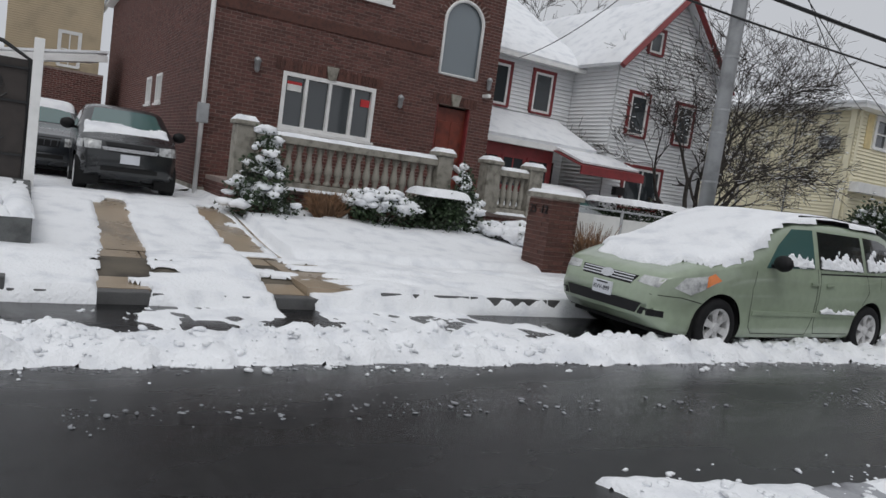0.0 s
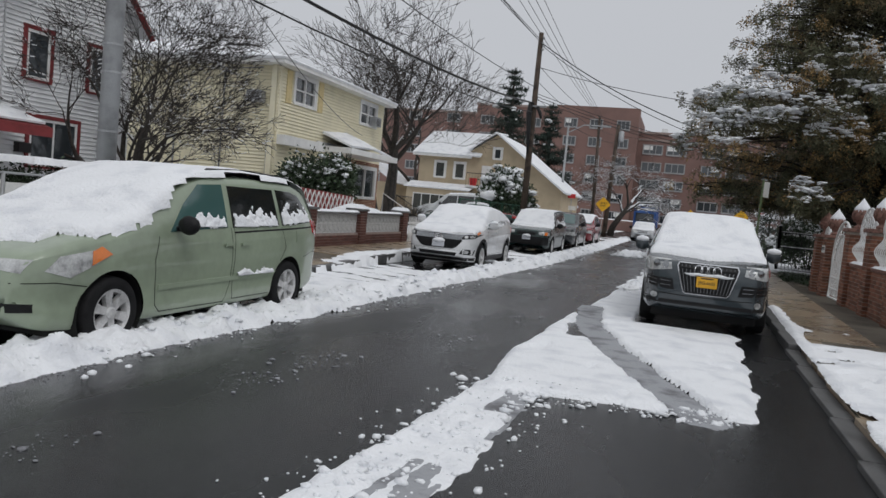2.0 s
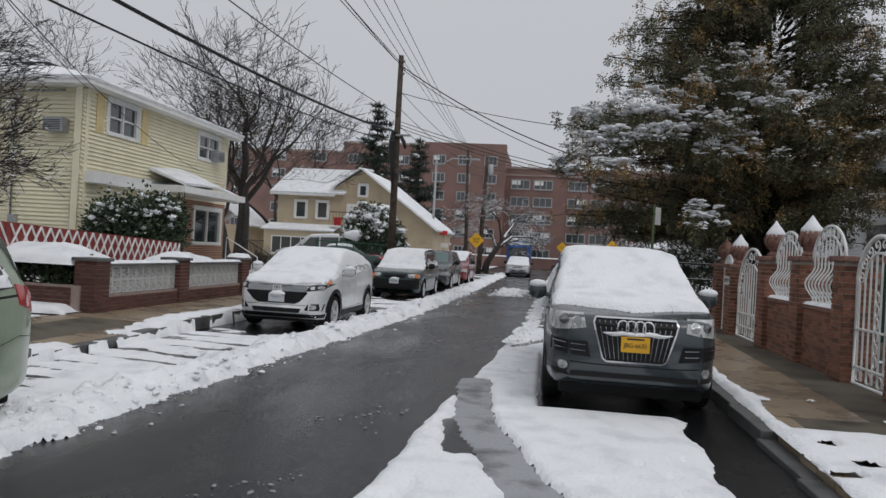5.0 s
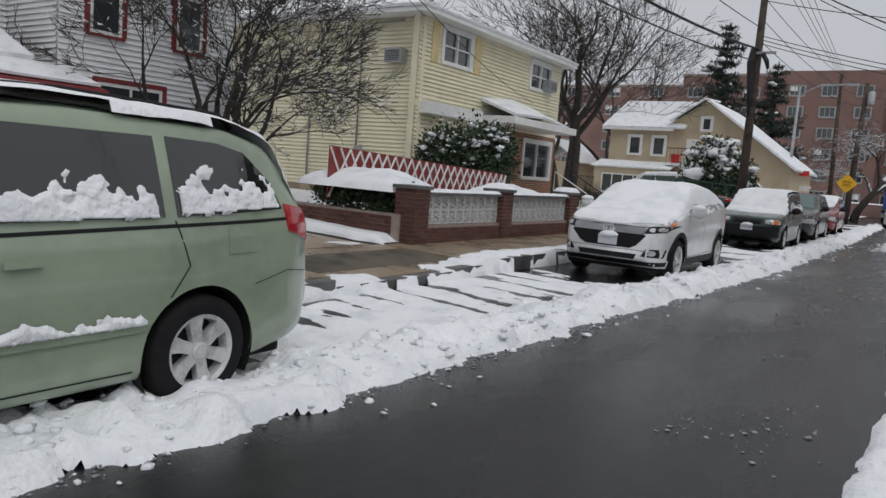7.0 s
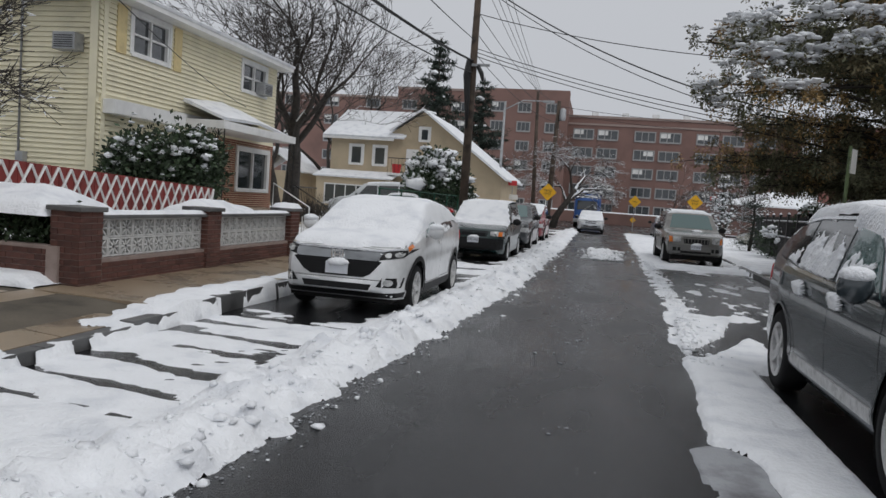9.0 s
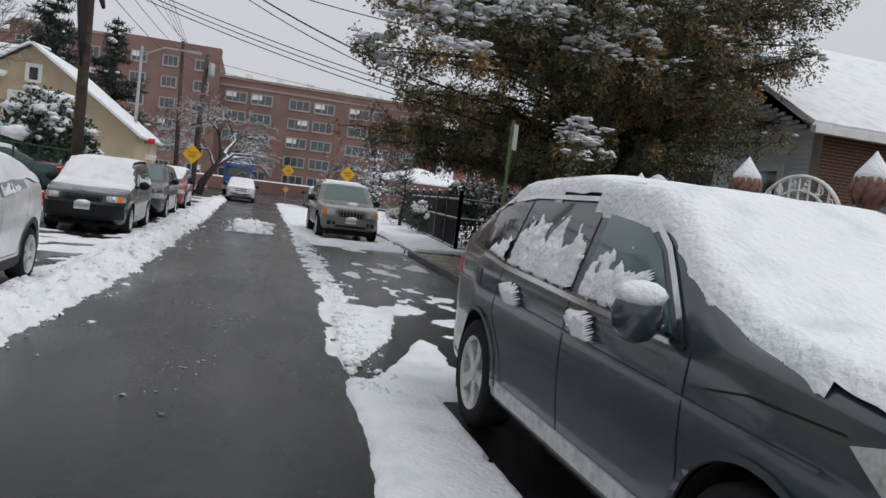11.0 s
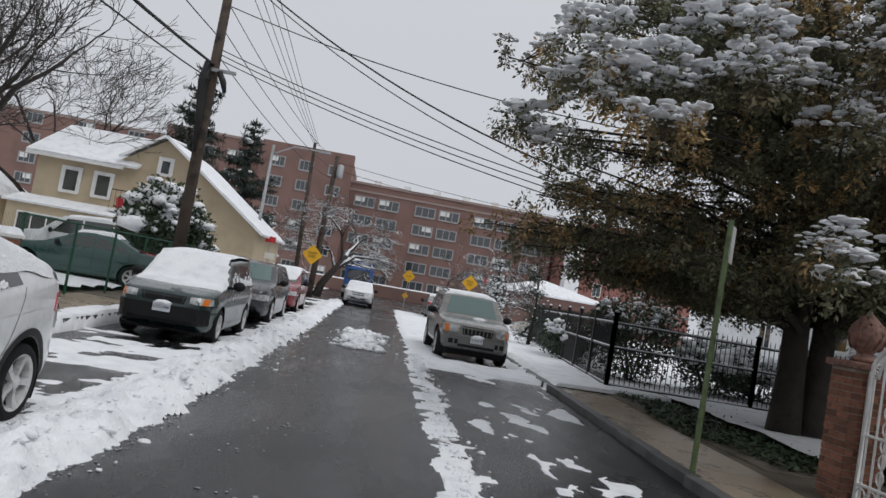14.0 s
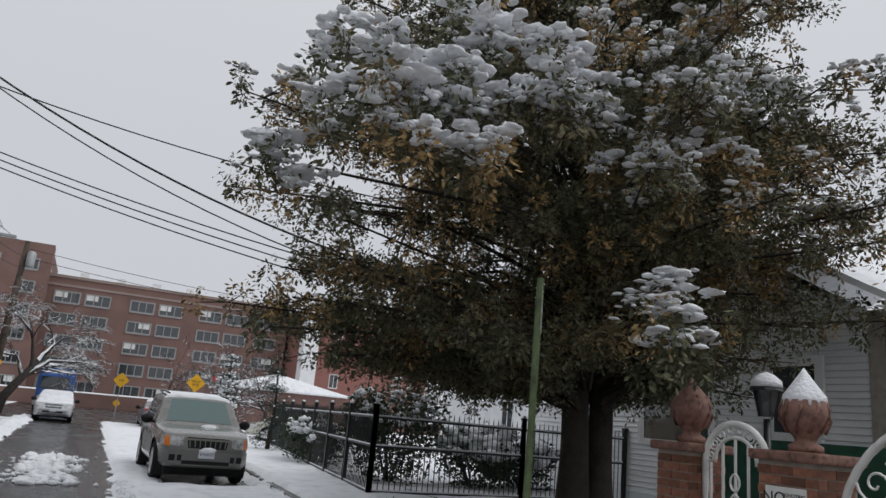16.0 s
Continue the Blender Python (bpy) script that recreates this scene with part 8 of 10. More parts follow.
def serpentine(y0, y1, z0, z1):
    """A white iron panel: bars that belly out, under an arched head full of scrolls."""
    p = tagged(empty("scrolled_fence"), "white wrought iron panel with bellied bars and arched scrolled head", "fence panel", group="white iron panels")
    yc, w = (y0 + y1) / 2, (y1 - y0)
    zs = z1 - w * 0.42

    def bow(z):
        t = (z - z0) / (zs - z0)
        return GX + 0.14 - 0.13 * math.sin(max(0, min(1, t * 1.15)) * math.pi) ** 2
    n = 9
    for k in range(n):
        y = y0 + w * (k + 0.5) / n
        ztop = zs + math.sqrt(max(0, (w / 2) ** 2 - (y - yc) ** 2)) * 0.84
        bm = bmesh.new()
        bar(bm, [(bow(z), y, z) for z in np.linspace(z0, zs, 14)] + [(GX + 0.14, y, ztop)], 0.013)
        part("bar", bm, WHITEIRON, p)
    arc = [(GX + 0.14, yc + w / 2 * math.cos(t), zs + w * 0.42 * math.sin(t)) for t in np.linspace(0, math.pi, 21)]
    for s_, r_ in ((1.0, 0.022), (0.72, 0.014)):
        bm = bmesh.new()
        bar(bm, [(a[0], yc + (a[1] - yc) * s_, zs + (a[2] - zs) * s_) for a in arc], r_, 6)
        part("arch", bm, WHITEIRON, p, smooth=True)
    for t in np.linspace(0.25, math.pi - 0.25, 8):
        bm = bmesh.new()
        cy, cz = yc + w * 0.43 * math.cos(t), zs + w * 0.36 * math.sin(t)
        bar(bm, [(GX + 0.14, cy + 0.006 * a * math.cos(a + t), cz + 0.006 * a * math.sin(a + t)) for a in np.linspace(1, 10, 22)], 0.010, 4)
        part("scroll", bm, WHITEIRON, p)
    for z in (z0, z0 + 0.16):
        bm = bmesh.new()
        bar(bm, [(GX + 0.14, y0, z), (GX + 0.14, y1, z)], 0.016)
        part("rail", bm, WHITEIRON, p)
    for k in range(5):
        bm = bmesh.new()
        cy = y0 + w * (k + 0.5) / 5
        bar(bm, [(GX + 0.14, cy + 0.065 * math.cos(a), z0 + 0.08 + 0.065 * math.sin(a)) for a in np.linspace(0, 6.3, 14)], 0.010, 4)
        part("scroll", bm, WHITEIRON, p)


def arched_gate(y0, y1, z0, z1, name="white_gate", bars=6):
    g = tagged(empty(name), "white wrought iron gate with an arched scrolled head", "gate", group="white iron gates")
    yc, w = (y0 + y1) / 2, y1 - y0
    zs = z1 - w / 2
    fr = [(GX + 0.12, y0, z0), (GX + 0.12, y0, zs)] + [(GX + 0.12, yc - w / 2 * math.cos(t), zs + w / 2 * math.sin(t)) for t in np.linspace(0.1, math.pi - 0.1, 19)] + [(GX + 0.12, y1, zs), (GX + 0.12, y1, z0), (GX + 0.12, y0, z0)]
    bm = bmesh.new()
    bar(bm, fr, 0.03, 6)
    part("gate_frame", bm, WHITEIRON, g, smooth=True)
    bm = bmesh.new()
    bar(bm, [(GX + 0.12, yc - w * 0.33 * math.cos(t), zs + w * 0.33 * math.sin(t)) for t in np.linspace(0, math.pi, 17)], 0.018, 5)
    part("arch", bm, WHITEIRON, g, smooth=True)
    for t in np.linspace(0.2, math.pi - 0.2, 8):
        bm = bmesh.new()
        cy, cz = yc - w * 0.415 * math.cos(t), zs + w * 0.415 * math.sin(t)
        bar(bm, [(GX + 0.12, cy + 0.0055 * w / 0.7 * a * math.cos(a + t), cz + 0.0055 * w / 0.7 * a * math.sin(a + t)) for a in np.linspace(1, 10, 22)], 0.010, 4)
        part("scroll", bm, WHITEIRON, g)
    for k in range(bars):
        y = y0 + w * (k + 0.5) / bars
        top = zs + math.sqrt(max(0.0, (w * 0.33) ** 2 - (y - yc) ** 2)) if abs(y - yc) < w * 0.33 else zs
        bm = bmesh.new()
        bar(bm, [(GX + 0.12, y, z0 + 0.05), (GX + 0.12, y, top)], 0.014)
        part("bar", bm, WHITEIRON, g)
    for z in (z0 + 0.22, z0 + (zs - z0) * 0.55):
        bm = bmesh.new()
        bar(bm, [(GX + 0.12, y0, z), (GX + 0.12, y1, z)], 0.018)
        part("rail", bm, WHITEIRON, g)
    for k in range(6):
        bm = bmesh.new()
        zz = z0 + 0.35 + (zs - z0 - 0.5) * k / 5
        bar(bm, [(GX + 0.11, yc + 0.05 * math.cos(a), zz + 0.07 * math.sin(a)) for a in np.linspace(0, 6.3, 12)], 0.011, 4)
        part("scroll", bm, WHITEIRON, g)
    for k in range(4):
        bm = bmesh.new()
        cy = y0 + w * (k + 0.5) / 4
        bar(bm, [(GX + 0.11, cy + 0.07 * math.cos(a), z0 + 0.12 + 0.07 * math.sin(a)) for a in np.linspace(0, 6.3, 12)], 0.011, 4)
        part("scroll", bm, WHITEIRON, g)
    return g


brick_pier(13.75, 14.35, 1.84)
low_wall(14.35, 14.95, 1.0)
serpentine(14.38, 14.92, 1.10, 2.32)
brick_pier(14.95, 15.30, 1.72, finial=False)
arched_gate(15.32, 16.55, 0.14, 2.05, bars=8)
brick_pier(16.57, 16.95, 1.72, finial=False)
low_wall(16.95, 18.30, 1.0)
serpentine(17.0, 18.25, 1.10, 2.25)
brick_pier(18.30, 18.70, 1.72, finial=True)
low_wall(18.70, 20.10, 1.0)
serpentine(18.75, 20.05, 1.10, 2.22)
brick_pier(20.10, 20.55, 1.72, finial=True)
brick_pier(22.50, 23.02, 1.55)
arched_gate(20.60, 22.45, 0.14, 1.95, name="white_drive_gate", bars=11)
arched_gate(23.06, 23.74, 0.14, 1.82, bars=5)
p1 = brick_pier(23.78, 24.16, 1.55, snowy=False)
ns = part("notice", B(GX - 0.066, GX - 0.052, 22.58, 22.94, 1.18, 1.36), SIGN_W, gw, "white notice on the pier")
lettering("NO", 0.13, pose(GX - 0.067, 22.86, 1.27, 90, 0, -90), INK, gw, 0.002)
lettering("SOLICITING\nLOITERING", 0.036, pose(GX - 0.067, 22.68, 1.285, 90, 0, -90), INK, gw, 0.002)

# lanterns behind the wall
for (x, y, h) in ((2.9, 15.1, 2.05), (2.9, 16.75, 2.05), (3.4, 24.0, 1.95)):
    ln = tagged(empty("lantern"), "black post lantern with a cap of snow", "lamp", group="yard lanterns")
    bm = bmesh.new()
    tube(bm, [(x, y, 0.1), (x, y, h - 0.02)], 0.035, 8)
    part("post", bm, IRON, ln, smooth=True)
    part("glass", lathe(bmesh.new(), [(0.07, 0), (0.12, 0.26)], (x, y, h), 6), PANE, ln)
    for k in range(6):
        a = 2 * math.pi * k / 6
        bm = bmesh.new()
        tube(bm, [(x + 0.075 * math.cos(a), y + 0.075 * math.sin(a), h), (x + 0.125 * math.cos(a), y + 0.125 * math.sin(a), h + 0.26)], 0.01, 4)
        part("frame_bar", bm, IRON, ln)
    part("roof", lathe(bmesh.new(), [(0.17, 0.26), (0.15, 0.30), (0.06, 0.37), (0.02, 0.42)], (x, y, h), 10), IRON, ln)
    part("lantern_snow", lathe(bmesh.new(), [(0.16, 0.295), (0.15, 0.36), (0.08, 0.42), (0.01, 0.45)], (x, y, h), 10), SNOW, ln, smooth=True)

# green privacy mesh behind the gates
gm = tagged(empty("privacy_screen"), "dark green privacy mesh on a fence behind the gates", "fence")
for k in range(6):
    part("screen", B(4.55, 4.58, 16.0 + 1.7 * k, 17.68 + 1.7 * k, 0.3, 1.75), GREENCLOTH, gm)
part("screen", B(3.1, 4.2, 13.55, 13.58, 0.9, 1.90), GREENCLOTH, gm)

# black sliding gate over the drive
GQ = 2.52
bg = tagged(empty("iron_gate"), "black iron driveway gate with spear tops and warning signs", "gate")
for (z, r_) in ((0.30, 0.025), (1.10, 0.022), (1.60, 0.022), (1.98, 0.03)):
    bm = bmesh.new()
    tube(bm, [(GQ + 0.10, 7.4, z), (GQ + 0.10, 13.4, z)], r_, 6)
    part("rail", bm, IRON, bg)
for k in range(43):
    y = 7.5 + 0.137 * k
    bm = bmesh.new()
    tube(bm, [(GQ + 0.10, y, 0.28), (GQ + 0.10, y, 1.62), (GQ + 0.10, y, 1.78)], [0.014, 0.014, 0.002], 5)
    part("bar", bm, IRON, bg)
part("gate_post", B(GQ + 0.0, GQ + 0.12, 13.36, 13.42, 0.05, 2.02, 0.01), IRON, bg)
for (y, z0, z1, red_) in ((12.62, 0.80, 1.34, 0),):
    sg_ = part("sign", B(GQ + 0.05, GQ + 0.06, y - 0.13, y + 0.13, z0, z1, 0.003), SIGN_R if red_ else SIGN_W, bg, "red and white no parking sign")
    if not red_:
        part("sign_band", B(GQ + 0.046, GQ + 0.05, y - 0.13, y + 0.13, z1 - 0.2, z1), SIGN_R, sg_)
        part("sign_band", B(GQ + 0.046, GQ + 0.05, y - 0.13, y + 0.13, z1 - 0.29, z1 - 0.21), SIGN_Y, sg_)
        part("sign_band", B(GQ + 0.046, GQ + 0.05, y - 0.11, y + 0.11, z0 + 0.02, z0 + 0.10), SIGN_R, sg_)
        lettering("NO\nPARKING", 0.07, pose(GQ + 0.045, y, z1 - 0.08, 90, 0, -90), SIGN_W, sg_, 0.001)
        lettering("ACTIVE\nDRIVEWAY", 0.04, pose(GQ + 0.045, y, z0 + 0.17, 90, 0, -90), INK, sg_, 0.001)
    else:
        lettering("NO P", 0.08, pose(GQ + 0.045, y, z1 - 0.07, 90, 0, -90), SIGN_W, sg_, 0.001)
cover = bmesh.new()
bmesh.ops.create_icosphere(cover, subdivisions=4, radius=1.0, matrix=Matrix.Translation((4.3, 12.6, 0.35)) @ Matrix.Diagonal((1.2, 1.0, 0.72, 1)))
for v in cover.verts:
    v.co += 0.12 * noise.noise_vector(v.co * 1.4)
    v.co.z = max(v.co.z, 0.1)
tagged(link_mesh("covered_heap", cover, mat("dark_tarpaulin", (0.10, 0.105, 0.11), rough=0.5, vary=0.2, scale=2), None, True), "heap under a dark tarpaulin dusted with snow", "heap")
tagged(snow_cap(None, 3.55, 5.05, 11.95, 13.25, 0.88, 0.22, shoulder=1.8), "snow lying on the tarpaulin", "snow", kind="stuff")

# ---- black iron garden fence ----
fe = tagged(empty("iron_fence"), "black iron garden fence with snow along its rails", "fence")


def fence_run(a, b2, n_posts, h=1.62, base=0.12):
    a, b2 = Vector(a), Vector(b2)
    L = (b2 - a).length
    for k in range(n_posts + 1):
        p = a.lerp(b2, k / n_posts)
        bm = B(p.x - 0.04, p.x + 0.04, p.y - 0.04, p.y + 0.04, 0.0, base + h + 0.06)
        box(bm, p.x - 0.055, p.x + 0.055, p.y - 0.055, p.y + 0.055, base + h + 0.06, base + h + 0.10)
        po = part("post", bm, IRON, fe)
        part("post_snow", lathe(bmesh.new(), [(0.05, 0), (0.045, 0.035), (0.01, 0.06)], (p.x, p.y, base + h + 0.10), 8), SNOW, po, smooth=True)
    for z in (0.14, 0.95, h - 0.14):
        bm = bmesh.new()
        tube(bm, [(a.x, a.y, base + z), (b2.x, b2.y, base + z)], 0.02, 4)
        part("rail", bm, IRON, fe)
        bm = bmesh.new()
        tube(bm, [(a.x, a.y, base + z + 0.03), (b2.x, b2.y, base + z + 0.03)], 0.016, 5)
        part("rail_snow", bm, SNOW, fe)
    n = int(L / 0.115)
    for k in range(n):
        p = a.lerp(b2, (k + 0.5) / n)
        bm = bmesh.new()
        tube(bm, [(p.x, p.y, base + 0.06), (p.x, p.y, base + h - 0.04), (p.x, p.y, base + h + 0.04)], [0.010, 0.010, 0.002], 4)
        part("bar", bm, IRON, fe)


fence_run((2.2, 31.75, 0), (3.8, 46.4, 0), 7)
fence_run((2.2, 31.75, 0), (5.6, 31.95, 0), 1)
fence_run((5.6, 31.95, 0), (8.4, 32.1, 0), 2)


# ---- plants ----
def leaf_cloud(centres, radii, n, size, seed, up=0.2, flat=0.75, squash=1.0, shell=0.45):
    """Small two-triangle leaves scattered through ellipsoids, denser near their skin."""
    rng = np.random.RandomState(seed)
    c, r = np.asarray(centres, float), np.asarray(radii, float)
    vol = (r[:, 0] * r[:, 1] * r[:, 2]) ** 0.8
    idx = rng.choice(len(c), n, p=vol / vol.sum())
    d = rng.normal(size=(n, 3))
    d /= np.linalg.norm(d, axis=1)[:, None]
    rad = shell + (1 - shell) * rng.rand(n) ** 0.5
    p = c[idx] + d * rad[:, None] * r[idx] * (1 + 0.15 * rng.normal(size=(n, 1)))
    a = rng.normal(size=(n, 3)) * np.array([1, 1, flat]) + d * 0.7 + np.array([0, 0, up])
    a /= np.linalg.norm(a, axis=1)[:, None]
    b2 = np.cross(a, rng.normal(size=(n, 3)))
    b2 /= np.linalg.norm(b2, axis=1)[:, None]
    s = size * (0.6 + 0.8 * rng.rand(n))[:, None]
    v = np.stack([p, p + a * s * 0.5 + b2 * s * 0.28, p + a * s, p + a * s * 0.5 - b2 * s * 0.28], 1)
    f = np.arange(4 * n).reshape(n, 4)
    return v.reshape(-1, 3), f, p, d, idx


def clots(points, size, seed, material=None, name="snow_clumps", parent=None, sub=2, flat=0.5):
    """Soft lumps of snow, each a small squashed, dented ball."""
    t = bmesh.new()
    bmesh.ops.create_icosphere(t, subdivisions=sub, radius=1.0)
    bv = np.array([v.co[:] for v in t.verts])
    bf = np.array([[v.index for v in f.verts] for f in t.faces])
    t.free()
    rng = np.random.RandomState(seed)
    n = len(points)
    s = size * (0.5 + rng.rand(n) ** 2 * 1.3)
    V = np.zeros((n, len(bv), 3))
    wob = 1 + 0.28 * rng.normal(size=(n, len(bv), 1)) * 0.6
    sc = np.stack([s * (0.8 + 0.7 * rng.rand(n)), s * (0.8 + 0.7 * rng.rand(n)), s * (flat + 0.3 * rng.rand(n))], 1)
    V = np.asarray(points)[:, None, :] + bv[None] * wob * sc[:, None, :]
    F = (bf[None] + (np.arange(n) * len(bv))[:, None, None]).reshape(-1, 3)
    o = mesh_np(name, V.reshape(-1, 3), F, material or SNOW, parent, True)
    return tagged(o, kind="stuff")


def bush(name, x, y, z, rx, ry, rz, label, n=2600, size=0.07, snow=60, material=None, seed=1, snow_size=0.10, lumps=7):
    root = tagged(empty(name), label, "shrub")
    rng = random.Random(seed)
    cs, rs = [(x, y, z + rz)], [(rx, ry, rz)]
    for k in range(lumps):
        a, e = rng.uniform(0, 6.28), rng.uniform(-0.2, 1.0)
        cs.append((x + rx * 0.7 * math.cos(a), y + ry * 0.7 * math.sin(a), z + rz * (1 + 0.65 * e)))
        q = rng.uniform(0.35, 0.55)
        rs.append((rx * q, ry * q, rz * q))
    v, f, p, d, idx = leaf_cloud(cs, rs, n, size, seed)
    tagged(mesh_np("foliage", v, f, material or LEAF, root), kind="stuff")
    bm = bmesh.new()
    for k in range(6):
        a = rng.uniform(0, 6.28)
        tube(bm, [(x, y, z - 0.05), (x + 0.4 * rx * math.cos(a), y + 0.4 * ry * math.sin(a), z + rz * 0.8), (x + 0.7 * rx * math.cos(a), y + 0.7 * ry * math.sin(a), z + 1.4 * rz)], [0.03, 0.02, 0.008], 5)
    part("stem_mass", bm, BARK, root)
    if snow:
        top = p[(d[:, 2] > 0.25)]
        r2 = np.random.RandomState(seed + 5)
        top = top[r2.permutation(len(top))[:snow]]
        clots(top, snow_size, seed, parent=root)
    return root


def cone_bush(name, x, y, z, r, h, label, seed=2, n=2600, snow=90):
    root = tagged(empty(name), label, "shrub")
    cs = [(x + 0.1 * r * math.cos(k * 2.4), y + 0.1 * r * math.sin(k * 2.4), z + h * (0.12 + 0.8 * k / 7)) for k in range(8)]
    rs = [(r * (1 - 0.85 * k / 8), r * (1 - 0.85 * k / 8), h * 0.13) for k in range(8)]
    v, f, p, d, _ = leaf_cloud(cs, rs, n, 0.075, seed)
    tagged(mesh_np("foliage", v, f, LEAF, root), kind="stuff")
    bm = bmesh.new()
    tube(bm, [(x, y, z - 0.05), (x, y, z + h * 0.9)], [0.04, 0.01], 6)
    part("trunk", bm, BARK, root)
    rr = np.random.RandomState(seed)
    top = p[d[:, 2] > 0.1]
    clots(top[rr.permutation(len(top))[:snow]], 0.075, seed, parent=root)


def twig_bush(name, x, y, z, r, h, label, seed=3, n=170, material=None):
    root = tagged(empty(name), label, "shrub")
    rng = random.Random(seed)
    bm = bmesh.new()
    for k in range(n):
        a, s = rng.uniform(0, 6.28), rng.random() ** 0.5
        px, py = x + 0.25 * r * math.cos(a), y + 0.25 * r * math.sin(a)
        qx, qy, qz = x + r * s * math.cos(a), y + r * s * math.sin(a), z + h * rng.uniform(0.45, 1.0)
        mx, my, mz = (px + qx) / 2, (py + qy) / 2, z + (qz - z) * 0.62
        tube(bm, [(px, py, z), (mx, my, mz), (qx, qy, qz)], [0.008, 0.006, 0.003], 3, False)
        for j in range(3):
            tube(bm, [(mx, my, mz), (mx + rng.uniform(-.18, .18), my + rng.uniform(-.18, .18), mz + rng.uniform(0.02, 0.22))], [0.005, 0.002], 3, False)
    tagged(part("twig_mass", bm, material or TWIG_R, root), kind="stuff")


cone_bush("conical_shrub", -12.75, 4.75, 0.42, 0.62, 1.5, "small conical evergreen with branches bent by snow", seed=4)
twig_bush("bare_shrub", -12.75, 5.95, 0.42, 0.50, 0.62, "dry tan leafless shrub in front of the porch", seed=5, n=240)
bush("round_shrub", -12.6, 6.95, 0.40, 0.58, 0.62, 0.36, "rounded evergreen thickly dotted with snow", seed=6, snow=170, snow_size=0.085)
bush("boxed_shrub", -12.6, 8.05, 0.40, 0.58, 0.52, 0.42, "clipped evergreen block with a flat cap of snow", seed=7, snow=0, n=4200)
tagged(snow_cap(None, -13.1, -12.1, 7.6, 8.5, 1.16, 0.14), "flat cap of snow on a clipped shrub", "snow", kind="stuff")
cone_bush("conical_shrub", -12.8, 8.75, 0.42, 0.45, 1.35, "narrow conical evergreen loaded with snow", seed=8)
for k, (x, y, s_) in enumerate(((-12.3, 9.25, 0.36), (-12.2, 9.95, 0.38), (-11.8, 9.55, 0.34), (-11.7, 10.2, 0.32))):
    bush("low_shrub", x, y, 0.36, s_, s_, s_ * 0.6, "low evergreen under a pillow of snow", seed=20 + k, n=1200, snow=70, snow_size=0.11)
twig_bush("bare_shrub", -9.75, 9.45, 0.2, 0.45, 0.95, "leafless shrub with withered leaves beside the brick pier", seed=9, n=150)
bush("hedge", -14.6, 15.6, 0.3, 1.0, 1.6, 0.62, "dense dark hedge with a flat layer of snow", seed=10, n=9000, snow=0)
tagged(snow_cap(None, -15.5, -13.7, 14.2, 17.0, 1.50, 0.14), "snow on a dark hedge", "snow", kind="stuff")
bush("round_shrub", -11.2, 11.9, 0.3, 0.4, 0.45, 0.26, "low snow-covered shrub behind the mesh fence", seed=11, n=1200, snow=80)
# hedge over the low return wall
bush("hedge", -11.0, 18.55, 0.30, 1.05, 0.58, 0.42, "dark evergreen hedge under a thick quilt of snow", seed=12, n=12000, snow=0, size=0.06)
tagged(snow_cap(None, -12.15, -9.98, 17.88, 19.25, 0.98, 0.36, shoulder=1.7), "thick quilt of snow on a hedge", "snow", kind="stuff")
tagged(snow_cap(None, -10.9, -10.0, 21.6, 23.6, 0.9, 0.30, shoulder=1.4), "snow on low shrubs behind the wall", "snow", kind="stuff")
bush("hedge", -10.45, 22.6, 0.2, 0.5, 1.1, 0.36, "low shrubs under snow behind the garden wall", seed=13, n=2600, snow=0)
# shrub beside the cream house
bush("broad_evergreen", -13.8, 26.1, 0.3, 1.25, 1.25, 1.25, "large dark evergreen shrub with snow in its branches", seed=14, n=15000, size=0.12, snow=330, snow_size=0.07, lumps=18)
twig_bush("bare_shrub", -12.6, 32.6, 0.25, 0.9, 1.2, "tangled leafless shrub by the entrance steps", seed=15, n=200, material=BARK)
# round snowy tree near the corner
rt = tagged(empty("round_tree"), "round evergreen tree covered in clumps of snow", "tree")
v, f, p, d, _ = leaf_cloud([(-10.9, 43, 2.5), (-11.6, 43, 2.2), (-10.1, 43, 2.2), (-10.9, 42.2, 2.0), (-9.7, 43.6, 1.7)], [(1.2, 1.2, 1.3), (0.8, 0.9, 0.9), (0.8, 0.9, 0.9), (1.0, 0.8, 0.9), (0.6, 0.6, 0.7)], 9000, 0.17, 31)
tagged(mesh_np("crown", v, f, LEAF, rt), kind="stuff")
rr = np.random.RandomState(3)
top = p[(d[:, 2] > 0.0)]
clots(top[rr.permutation(len(top))[:260]], 0.19, 32, parent=rt)
bm = bmesh.new()
for k in range(5):
    tube(bm, [(-10.9, 43, 0.1), (-10.9 + 0.5 * math.cos(k * 1.3), 43 + 0.5 * math.sin(k * 1.3), 1.2), (-10.9 + 0.9 * math.cos(k * 1.3), 43 + 0.9 * math.sin(k * 1.3), 2.4)], [0.09, 0.06, 0.03], 6)
part("trunk", bm, BARK_D, rt)


